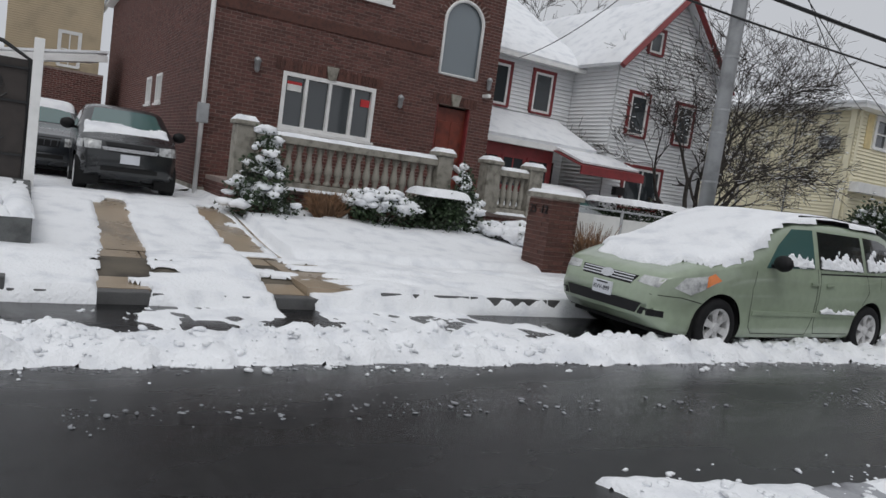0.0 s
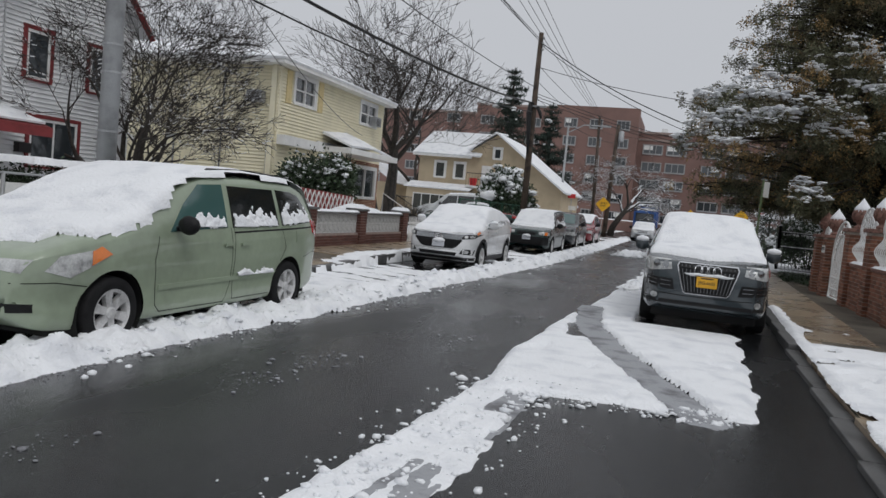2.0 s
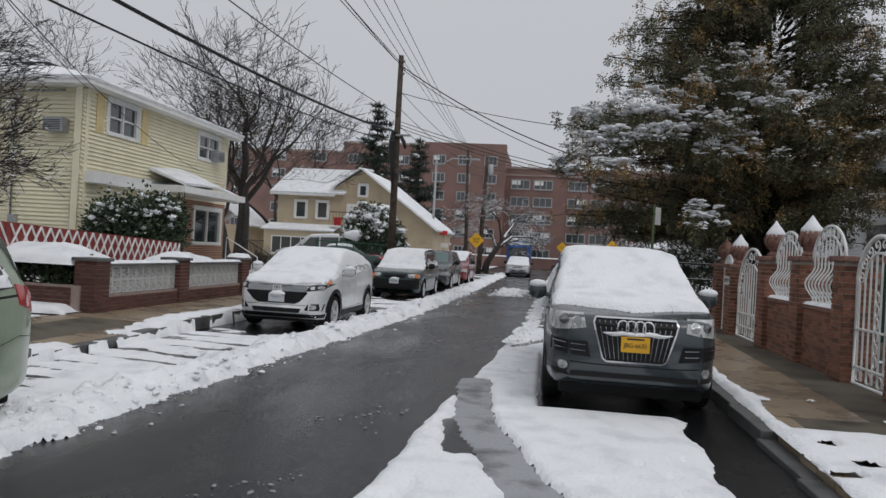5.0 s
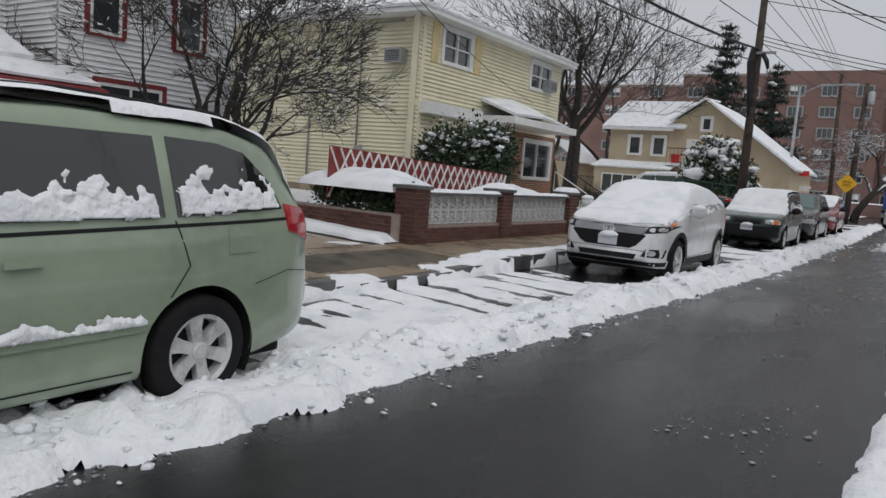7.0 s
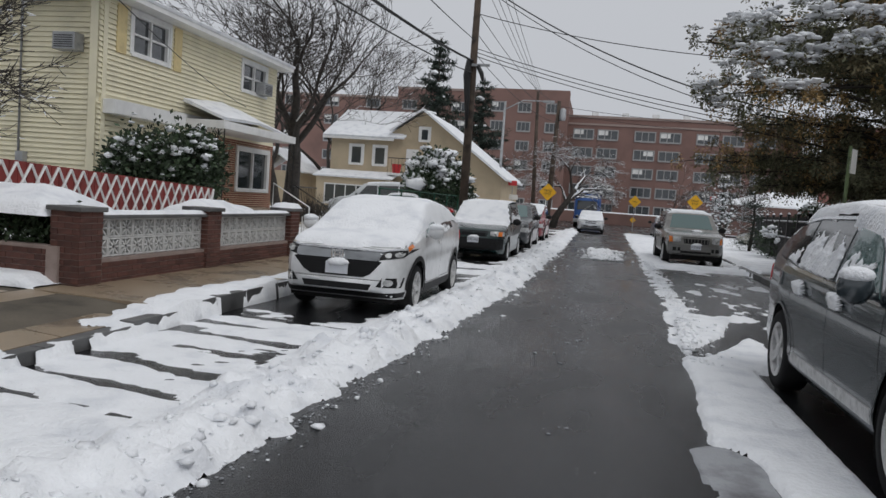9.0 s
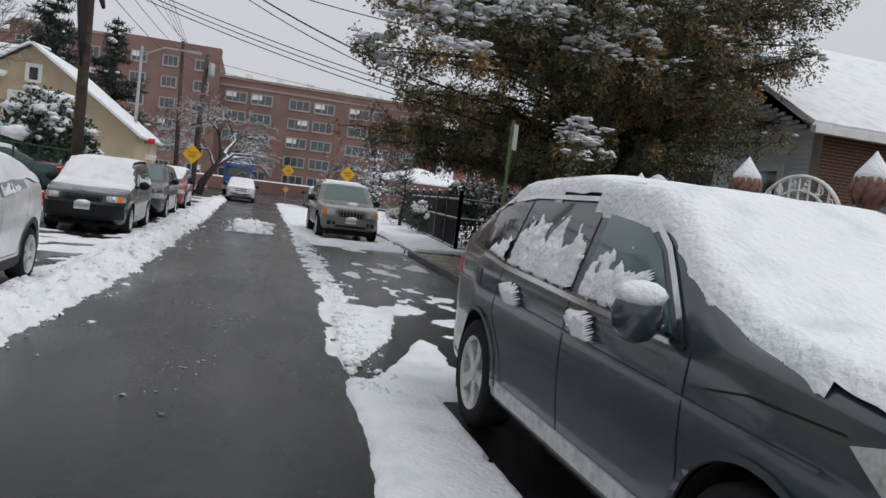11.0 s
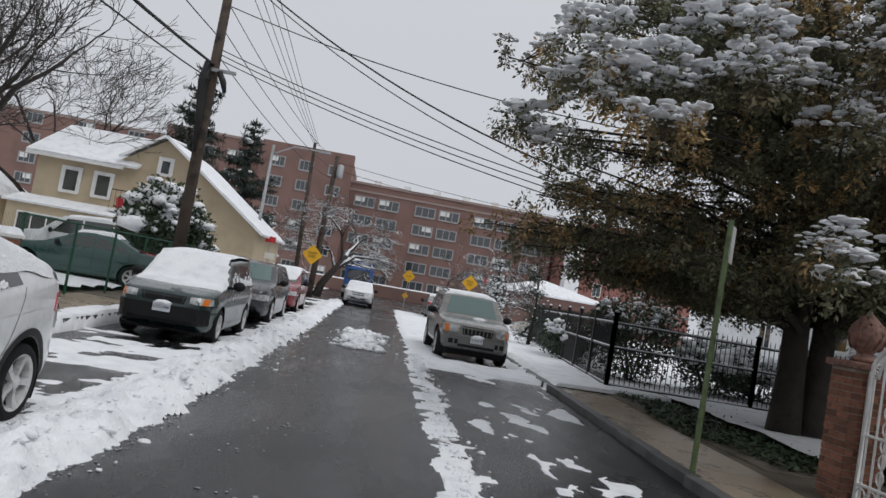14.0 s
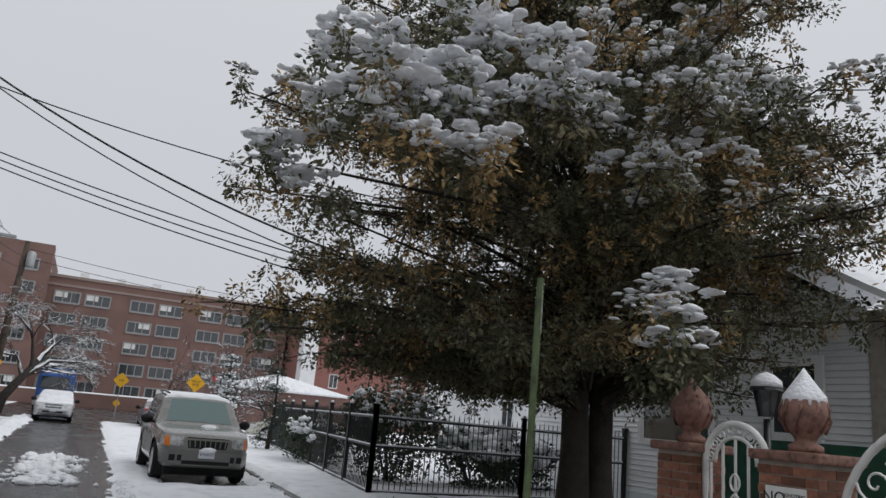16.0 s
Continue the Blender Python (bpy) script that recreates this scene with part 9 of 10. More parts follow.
# ---- bare trees ----
def bare_tree(name, x, y, z, height, spread, label, seed, trunk_r=0.16, stems=1, depth=6, snow=0.0, lean=(0, 0), fork=0.28, droop=0.0, twig=0.006, squeeze=1.0):
    rng = random.Random(seed)
    root = tagged(empty(name), label, "tree")
    limbs, twigs, top_snow = bmesh.new(), [], []
    TV, TF = [], []

    def thin(p, q, r0, r1):
        d = (q - p)
        u = d.cross(Vector((0.3, 0.2, 1))).normalized()
        w = d.cross(u).normalized()
        i = len(TV)
        for c, r in ((p, r0), (q, r1)):
            for k in range(3):
                a = k * 2.094
                TV.append(tuple(c + r * (math.cos(a) * u + math.sin(a) * w)))
        for k in range(3):
            TF.append((i + k, i + (k + 1) % 3, i + 3 + (k + 1) % 3, i + 3 + k))

    def grow(p, d, length, r, level):
        n = 4 if level < 3 else 3
        pts, rad = [p], [r]
        dd = d.copy()
        for k in range(n):
            dd = (dd + Vector((rng.gauss(0, 0.16), rng.gauss(0, 0.16), rng.gauss(0.03 - droop * level, 0.10)))).normalized()
            pts.append(pts[-1] + dd * length / n)
            rad.append(r * (1 - 0.45 * (k + 1) / n))
        if level < 3:
            tube(limbs, pts, rad, 7 if level == 0 else 5, False)
        else:
            for a, b2, c, e in zip(pts, pts[1:], rad, rad[1:]):
                thin(a, b2, max(c, twig), max(e, twig * 0.6))
        if snow and level >= 1:
            for a, b2, c in zip(pts, pts[1:], rad):
                if abs((b2 - a).normalized().z) < 0.75 and rng.random() < snow:
                    top_snow.append((a + Vector((0, 0, c)), b2 + Vector((0, 0, c * 0.8)), max(0.9 * c, 0.012)))
        if level >= depth:
            return
        kids = rng.choice((2, 3, 3)) if level else rng.choice((4, 5))
        for k in range(kids):
            t = 1.0 if k == 0 else rng.uniform(0.35, 0.98)
            i = min(n - 1, int(t * n))
            q = pts[i].lerp(pts[i + 1], t * n - i) if t < 1 else pts[-1]
            ax = dd.cross(Vector((rng.gauss(0, 1), rng.gauss(0, 1), rng.gauss(0, 1)))).normalized()
            nd = (Matrix.Rotation(rng.uniform(0.2, 0.95) * (0.6 if k == 0 else 1), 3, ax) @ dd)
            nd = (nd + Vector((spread * nd.x, spread * nd.y, 0.10 - droop))).normalized()
            grow(q, nd, length * rng.uniform(0.62, 0.86), rad[i] * (0.78 if k == 0 else 0.58), level + 1)

    for s_ in range(stems):
        a = 6.28 * s_ / stems + rng.uniform(-0.4, 0.4)
        out = 0.45 if stems > 1 else 0.0
        grow(Vector((x + 0.1 * math.cos(a) * (stems > 1), y + 0.1 * math.sin(a) * (stems > 1), z)), Vector((out * math.cos(a) + lean[0], out * math.sin(a) + lean[1], 1)).normalized(), height * fork, trunk_r * (0.6 if stems > 1 else 1), 0 if stems == 1 else 1)
    def narrow(V):
        V = np.array(V)
        V[:, :2] = (V[:, :2] - (x, y)) * squeeze + (x, y)
        return V
    for v in limbs.verts:
        v.co.x, v.co.y = x + (v.co.x - x) * squeeze, y + (v.co.y - y) * squeeze
    part("trunk", limbs, BARK, root, smooth=True)
    if TV:
        tagged(mesh_np("twig_mass", narrow(TV), TF, BARK, root), kind="stuff")
    if top_snow:
        TV.clear(), TF.clear()
        for a, b2, r in top_snow:
            thin(a, b2, r, r * 0.8)
        tagged(mesh_np("branch_snow", narrow(TV), TF, SNOW, root, label="snow lying along the branches"), kind="stuff")
    return root


bare_tree("spreading_tree", -15.86, 19.2, 0.3, 7.6, 0.55, "low spreading leafless tree with a little snow on its limbs", 3, trunk_r=0.22, stems=7, depth=8, snow=0.07, fork=0.30, twig=0.009, squeeze=0.82)
bare_tree("tall_tree", -17.2, 41.0, 0.1, 15.0, 0.25, "tall leafless street tree leaning over the road", 12, trunk_r=0.42, depth=7, snow=0.12, lean=(0.30, 0.0), twig=0.012)
for k, (x, y, h, s_) in enumerate(((-27, 44, 15, 21), (-34, 33, 14, 22), (-22, 56, 15, 23), (-30, 24, 13, 24), (-40, 50, 16, 25), (-20, 46, 14, 27))):
    bare_tree("bare_tree", x, y, 0.1, h, 0.2, "tall bare winter tree behind the houses", s_, trunk_r=0.30, depth=7, snow=0.05, twig=0.013)
bare_tree("snowy_tree", -6.6, 63.0, 0.1, 11.0, 0.7, "leafless tree with snow-lined arching branches", 33, trunk_r=0.30, depth=7, snow=0.85, lean=(0.45, 0), fork=0.26, droop=0.02, twig=0.014)
for k, (x, y, h) in enumerate(((7.5, 78, 9), (12, 84, 8), (3.5, 90, 7), (-14, 88, 10))):
    bare_tree("snowy_tree", x, y, 0.0, h, 0.35, "small bare tree dusted with snow near the block", 40 + k, trunk_r=0.18, depth=6, snow=0.6, twig=0.014)


# ---- conifers ----
def pine(name, x, y, z, h, r, label, seed, n=9000, snow=0.0, material=None):
    root = tagged(empty(name), label, "tree")
    rng = np.random.RandomState(seed)
    bm = bmesh.new()
    tube(bm, [(x, y, z), (x + 0.1, y, z + h * 0.5), (x, y, z + h)], [0.025 * h, 0.015 * h, 0.02], 8)
    part("trunk", bm, BARK_D, root, smooth=True)
    br = bmesh.new()
    P, D = [], []
    tiers = int(h / 0.55)
    for t in range(tiers):
        zz = z + h * (0.16 + 0.84 * t / tiers)
        rr_ = r * (1 - t / tiers) ** 0.8 * rng.uniform(0.75, 1.15) + 0.15
        for k in range(6):
            a = rng.uniform(0, 6.28)
            L = rr_ * rng.uniform(0.6, 1.1)
            e = Vector((x + L * math.cos(a), y + L * math.sin(a), zz + L * rng.uniform(-0.05, 0.25)))
            tube(br, [(x, y, zz), e], [0.03, 0.008], 4, False)
            m = max(6, int(n * L / (tiers * 6 * r * 0.6)))
            s_ = rng.rand(m) ** 0.6
            q = np.array([x, y, zz])[None] * (1 - s_[:, None]) + np.array(e)[None] * s_[:, None]
            P.append(q + rng.normal(size=(m, 3)) * np.array([0.16, 0.16, 0.10]) * (0.4 + L / r))
    tagged(part("branch_mass", br, BARK_D, root), kind="stuff")
    P = np.concatenate(P)
    n2 = len(P)
    a = rng.normal(size=(n2, 3)) + np.array([0, 0, 0.5])
    a /= np.linalg.norm(a, axis=1)[:, None]
    b2 = np.cross(a, rng.normal(size=(n2, 3)))
    b2 /= np.linalg.norm(b2, axis=1)[:, None]
    s = 0.026 * h * (0.6 + 0.8 * rng.rand(n2))[:, None]
    v = np.stack([P - b2 * s * 0.12, P + a * s, P + b2 * s * 0.12], 1).reshape(-1, 3)
    tagged(mesh_np("needles", v, np.arange(3 * n2).reshape(n2, 3), material or PINE, root), kind="stuff")
    if snow:
        clots(P[rng.permutation(n2)[:int(snow)]] + np.array([0, 0, 0.08]), 0.012 * h, seed, parent=root)


pine("pine_tree", -15.6, 62.0, 0, 13.2, 3.6, "tall pine with open tiers behind the tan house", 51, n=15000, snow=60)
pine("pine_tree", -12.5, 64.0, 0, 10.8, 3.0, "pine tree behind the tan house", 52, n=13000, snow=50)
pine("small_fir", 4.6, 62, 0, 4.6, 1.1, "small fir heavily loaded with snow", 53, n=3000, snow=420)
pine("narrow_conifer", 3.0, 43.5, 0, 3.3, 0.55, "narrow dark conifer by the garden fence", 54, n=3500, snow=40)
bush("tall_bush", 3.6, 34.2, 0.1, 1.0, 1.1, 1.15, "speckled evergreen bush with scattered snow behind the fence", seed=61, n=7000, size=0.10, snow=260, snow_size=0.06)
bush("garden_shrub", 5.4, 33.6, 0.1, 0.9, 0.8, 0.75, "garden shrub bowed under snow", seed=62, n=3500, size=0.10, snow=160, snow_size=0.12)
bush("garden_shrub", 7.0, 34.2, 0.1, 0.9, 0.8, 0.6, "garden shrub bowed under snow", seed=63, n=3000, size=0.10, snow=150, snow_size=0.12)
bush("garden_shrub", 3.2, 39.0, 0.1, 0.7, 1.6, 0.7, "garden shrub bowed under snow", seed=64, n=3000, size=0.10, snow=120, snow_size=0.10)

# the big cypress
cy = tagged(empty("cypress_tree"), "huge dark browning cypress with clumps of snow and three trunks", "tree")
TX, TY_ = 4.4, 28.2
for k, (dx, dy, r0, lx, ly) in enumerate(((-0.25, 0.0, 0.24, -0.5, 0.2), (0.25, 0.05, 0.22, 0.7, 0.1), (0.05, 0.4, 0.20, 0.1, 0.9))):
    bm = bmesh.new()
    pts = [(TX + dx + lx * t * t, TY_ + dy + ly * t * t, 0.05 + 10.0 * t) for t in np.linspace(0, 1, 9)]
    tube(bm, pts, [r0 * (1.25 if i == 0 else 1) * (1 - 0.8 * i / 8) for i in range(9)], 10)
    for v in bm.verts:
        v.co += 0.03 * noise.noise_vector(v.co * 3)
    part("trunk", bm, BARK_D, cy, smooth=True)
rng = np.random.RandomState(77)
CROWN_Z = [1.8, 2.4, 3.2, 5.0, 6.5, 8.0, 10.0, 11.8]
CROWN_R = [3.4, 4.9, 5.4, 5.6, 5.1, 4.3, 2.8, 0.8]
lb = bmesh.new()
tufts, tuft_out, bough = [], [], []
for k in range(400):
    hz = 2.3 + 9.3 * rng.rand() ** 1.25
    reach = np.interp(hz, CROWN_Z, CROWN_R)
    a = rng.uniform(0, 2 * math.pi)
    L = reach * rng.uniform(0.40, 1.05)
    if math.cos(a) > 0.35 and hz < 4.2:
        L *= 0.62
    p0 = np.array([TX - 0.1 + 0.3 * math.cos(a), TY_ + 0.3 * math.sin(a), max(2.0, hz - 0.35 * L * rng.uniform(0.2, 0.8))])
    p2 = np.array([TX - 0.4 + L * math.cos(a), TY_ + 0.9 * L * math.sin(a), hz])
    p1 = (p0 + p2) / 2 + np.array([0, 0, 0.35])
    tube(lb, [p0, p1, p2], [0.045, 0.03, 0.012], 4, False)
    for t in np.arange(0.38, 1.03, 0.30 / max(L, 1.0)):
        c = (1 - t) ** 2 * p0 + 2 * t * (1 - t) * p1 + t * t * p2
        for j in range(2):
            w = rng.normal(size=3) * np.array([0.24, 0.24, 0.12])
            q = c + w
            tube(lb, [c, q], [0.012, 0.005], 3, False)
            tufts.append(q)
            tuft_out.append(t * L / reach)
tufts, tuft_out = np.array(tufts), np.array(tuft_out)
# boughs on the weather side that carry deep pads of snow
PADS = [(-1.1, 24.6, 4.5), (-0.6, 24.3, 4.65), (-0.1, 24.2, 4.55), (0.35, 24.1, 4.6), (0.7, 24.0, 4.75), (1.3, 24.1, 4.7), (2.3, 24.2, 4.5), (-0.4, 23.85, 3.95), (0.9, 24.2, 5.2), (0.1, 24.5, 5.3), (-0.9, 25.2, 5.4), (1.7, 23.6, 2.85), (1.95, 23.55, 2.6), (6.0, 25.0, 4.95), (6.7, 25.2, 5.0), (-1.3, 25.6, 4.1), (2.9, 24.2, 5.6), (0.6, 24.9, 5.9)]
pad_c = []
for k, (x, y, z) in enumerate(PADS):
    p0, p2 = np.array([TX, TY_, z + 0.3]), np.array([x, y, z - 0.12])
    tube(lb, [p0, (p0 + p2) / 2 + np.array([0, 0, 0.3]), p2], [0.05, 0.035, 0.012], 4, False)
    for j in range(7):
        e = np.array([rng.normal() * 0.24, rng.normal() * 0.2, rng.normal() * 0.09])
        pad_c.append(np.array([x, y, z]) + e)
        tufts = np.vstack([tufts, np.array([x, y, z - 0.22]) + e * 1.25])
        tuft_out = np.append(tuft_out, 1.0)
tagged(part("limb_mass", lb, BARK_D, cy), kind="stuff")


def sprays(points, per, size, seed, name, material):
    """Drooping plumes: each one a tapering bunch of short narrow blades."""
    r_ = np.random.RandomState(seed)
    n = len(points) * per
    rad = np.repeat(0.10 + 0.13 * r_.rand(len(points)), per)[:, None]
    d = r_.normal(size=(n, 3))
    d /= np.linalg.norm(d, axis=1)[:, None]
    off = d * (0.35 + 0.65 * r_.rand(n, 1)) * rad * np.array([1.0, 1.0, 1.5])
    off[:, :2] *= np.where(off[:, 2:] < 0, 1.15, 0.85)
    c = np.repeat(points, per, axis=0) + off
    a = d * np.array([1, 1, 0.5]) + 0.5 * r_.normal(size=(n, 3)) + np.array([0, 0, -0.35])
    a /= np.linalg.norm(a, axis=1)[:, None]
    b2 = np.cross(a, r_.normal(size=(n, 3)))
    b2 /= np.linalg.norm(b2, axis=1)[:, None]
    s = size * (0.5 + r_.rand(n))[:, None]
    v = np.stack([c, c + a * s * 0.55 + b2 * s * 0.21, c + a * s, c + a * s * 0.55 - b2 * s * 0.21], 1).reshape(-1, 3)
    tagged(mesh_np(name, v, np.arange(4 * n).reshape(n, 4), material, cy), kind="stuff")


brown = fbm(tufts[:, 0] + tufts[:, 1], tufts[:, 2] * 1.3, 0.9, 3, 2) + 0.22 * rng.rand(len(tufts)) + 0.10 * (tuft_out > 0.8)
cut = np.quantile(brown, 0.84)
sprays(tufts[brown < cut], 80, 0.072, 1, "crown", NEEDLE)
sprays(tufts[brown >= cut], 80, 0.070, 2, "browned_sprays", NEEDLE_B)
# deep pads on those boughs, dabs of snow on the outer tufts
pad_c = np.array(pad_c)
r3 = np.random.RandomState(4)
pads = np.repeat(pad_c, 8, axis=0) + r3.normal(size=(8 * len(pad_c), 3)) * np.array([0.12, 0.12, 0.02])
clots(pads, 0.062, 5, parent=cy, flat=0.22)
side = (tufts[:, 0] - TX) * -0.5 + (tufts[:, 1] - TY_) * -0.8
patchy = fbm(tufts[:, 0] * 0.8, tufts[:, 1] * 0.8 + tufts[:, 2] * 1.1, 0.9, 3, 4)
score = tuft_out + 0.14 * side + 1.0 * (patchy - 0.5) + 0.40 * np.exp(-((tufts[:, 2] - 6.0) / 2.0) ** 2) + 0.10 * (tufts[:, 2] > 5)
mid_t = tufts[score > np.quantile(score, 0.955)]
mid_t = np.repeat(mid_t, 7, axis=0) + r3.normal(size=(7 * len(mid_t), 3)) * np.array([0.09, 0.09, 0.025])
clots(mid_t + np.array([0, 0, 0.15]), 0.046, 6, parent=cy, sub=1, flat=0.2)
few = tufts[(tuft_out > 0.7) & (tufts[:, 2] > 3.2)]
few = few[r3.permutation(len(few))[:750]]
few = np.repeat(few, 3, axis=0) + r3.normal(size=(3 * len(few), 3)) * np.array([0.09, 0.09, 0.03])
clots(few + np.array([0, 0, 0.13]), 0.028, 7, parent=cy, sub=1, flat=0.2)

# ivy bed under it
iv_n = 9000
rng = np.random.RandomState(8)
pts = np.stack([rng.uniform(1.9, 5.6, iv_n), rng.uniform(25.0, 31.2, iv_n), np.zeros(iv_n)], 1)
pts = pts[(pts[:, 0] > 2.0 + 0.25 * np.sin(pts[:, 1] * 1.3))]
pts[:, 2] = 0.14 + 0.12 * fbm(pts[:, 0], pts[:, 1], 1.2, 3, 1) * rng.rand(len(pts))
a = rng.normal(size=(len(pts), 3)) * np.array([1, 1, 0.4])
a /= np.linalg.norm(a, axis=1)[:, None]
b2 = np.cross(a, np.array([0, 0, 1.0]) + 0.3 * rng.normal(size=(len(pts), 3)))
v = np.stack([pts, pts + 0.045 * a + 0.035 * b2, pts + 0.09 * a, pts + 0.045 * a - 0.035 * b2], 1).reshape(-1, 3)
tagged(mesh_np("ivy_bed", v, np.arange(len(v)).reshape(-1, 4), LEAF), "low bed of dark ivy leaves round the trunks", "ground cover", kind="stuff")
tagged(link_mesh("planting_bed", B(2.0, 5.7, 24.9, 31.3, 0.05, 0.15, 0.03), EARTH), "dark earth bed under ivy", "ground", kind="structure")

# ---- poles, wires, signs ----
def wood_pole(x, y, h, label, r=0.15, lean=0.0):
    p = tagged(empty("utility_pole"), label, "pole")
    bm = bmesh.new()
    tube(bm, [(x, y, -0.05), (x + lean * 0.5, y, h * 0.5), (x + lean, y, h)], [r * 1.15, r, r * 0.75], 12)
    part("shaft", bm, WOODPOLE, p, smooth=True)
    return p


PX, PY = -8.05, 35.0
P0 = wood_pole(PX, PY, 9.4, "tall weathered wooden utility pole with hanging cable bundles", r=0.14)
bm = bmesh.new()
tube(bm, [(PX - 0.1, PY - 0.2, 6.3), (PX - 0.15, PY - 0.22, 5.8), (PX - 0.1, PY - 0.2, 5.0), (PX - 0.05, PY - 0.2, 4.0)], [0.10, 0.13, 0.10, 0.04], 7)
part("bundled_cable", bm, WIRE, P0, smooth=True)
part("bracket", B(PX - 0.05, PX + 0.6, PY - 0.2, PY - 0.13, 6.1, 6.18), STEEL, P0)
bm = bmesh.new()
tube(bm, [(PX + 0.2, PY - 0.2, 6.1), (PX + 0.35, PY - 0.25, 5.85), (PX + 0.42, PY - 0.25, 5.6)], [0.07, 0.08, 0.05], 8)
part("splice_case", bm, WIRE, P0, smooth=True)
for z in (9.1, 8.85, 8.6):
    part("insulator", lathe(bmesh.new(), [(0.03, 0), (0.06, 0.05), (0.03, 0.12)], (PX + 0.14, PY - 0.08, z), 8), STEEL, P0)
P1 = wood_pole(-6.98, 62.0, 8.95, "dark wooden utility pole leaning by the street's bend", r=0.17, lean=0.22)
P2 = wood_pole(-8.0, 62.0, 9.55, "slim wooden pole beside the dark utility pole", r=0.13, lean=-0.3)
part("transformer", lathe(bmesh.new(), [(0.2, 0), (0.22, 0.1), (0.22, 0.75), (0.12, 0.85)], (-6.45, 61.9, 7.6), 12), STEEL, P1, smooth=True)
mp = tagged(empty("street_pole"), "galvanised steel street pole with bands of snow", "pole")
bm = bmesh.new()
tube(bm, [(-8.4, 10.4, 0.05), (-8.4, 10.4, 5.0), (-8.38, 10.4, 10.0)], [0.125, 0.11, 0.08], 14)
part("shaft", bm, STEEL, mp, smooth=True)
for z in (1.2, 2.0, 2.75, 3.1, 3.9):
    bm = bmesh.new()
    tube(bm, [(-8.4, 10.4, z), (-8.4, 10.4, z + 0.03)], 0.128, 14)
    part("band", bm, STEEL, mp)
part("base_plate", B(-8.6, -8.2, 10.2, 10.6, 0.1, 0.16, 0.01), STEEL, mp)
lp = tagged(empty("street_lamp"), "grey steel street lamp post with a long arm", "lamp")
bm = bmesh.new()
tube(bm, [(-9.6, 55, 0), (-9.6, 55, 7.8)], [0.10, 0.07], 8)
part("post", bm, STEEL, lp, smooth=True)
bm = bmesh.new()
tube(bm, [(-9.6, 55, 7.3), (-8.5, 55, 7.9), (-7.2, 55, 7.9)], 0.04, 6)
part("arm", bm, STEEL, lp, smooth=True)
part("lamp_head", B(-7.3, -6.6, 54.88, 55.12, 7.82, 7.95, 0.03), STEEL, lp)


def wire(a, b2, sag=0.6, r=0.014, label="overhead wire sagging across the street", n=24):
    cu = bmesh.new()
    a, b2 = Vector(a), Vector(b2)
    tube(cu, [a.lerp(b2, t) - Vector((0, 0, sag * 4 * t * (1 - t))) for t in np.linspace(0, 1, n)], r, 5, False)
    o = link_mesh("overhead_wire", cu, WIRE, None, True)
    return tagged(o, label, "wire", group="overhead wires")


for k, z in enumerate((9.2, 9.1, 8.8)):
    wire((PX + 0.2 * (k - 1), PY, z), (-8.6 + 0.4 * k, -22, 10.2), 0.9, 0.014)
wire((PX, PY, 6.3), (-8.5, -22, 7.4), 1.9, 0.036, "thick telephone cable bundle sagging between poles")
wire((PX, PY, 5.9), (-8.6, -22, 6.9), 1.9, 0.018, "thin cable below a thick telephone bundle")
wire((PX, PY, 7.0), (-8.4, -22, 8.2), 1.4, 0.014)
wire((PX, PY, 9.0), (6.0, 30.1, 3.9), 1.2, 0.022, "service cable slung across the street to a house")
wire((PX, PY, 8.9), (6.0, 30.2, 3.7), 1.3, 0.014, "service cable slung across the street to a house")
wire((PX, PY, 7.9), (9.6, 30.6, 6.2), 0.9, 0.014, "service cable slung across the street to a house")
for k in range(3):
    wire((PX, PY, 6.75 - 0.13 * k), (6.0, 29.1 + 0.2 * k, 3.4 - 0.12 * k), 0.45, 0.013)
for k in range(4):
    wire((-8.3 + 0.1 * k, 62.0, 9.4), (-8.0 + 0.7 * k, -20, 13.0), 1.2, 0.012)
for k in range(3):
    wire((-6.77, 62.0, 8.7 - 0.6 * k), (PX, PY, 8.0 - 0.7 * k), 0.5, 0.012)
for k in range(2):
    wire((-6.77, 62.0, 8.6 - 0.5 * k), (22, 66, 9.0 - 0.5 * k), 0.8, 0.016)
wire((-8.4, 10.4, 9.5), (14, 24, 8.8), 0.9, 0.014)
wire((-8.4, 10.4, 9.2), (14, 24.3, 8.4), 1.0, 0.014)
wire((-8.5, 10.4, 7.0), (-16.0, 27.0, 5.9), 0.5, 0.010, "thin service wire to the cream house")
wire((-8.5, 10.4, 6.2), (-15.6, 33.5, 4.2), 0.6, 0.010, "thin service wire to the cream house")
wire((-8.5, 10.4, 6.6), (-17.0, 12.5, 5.0), 0.4, 0.010, "thin service wire to the white house")


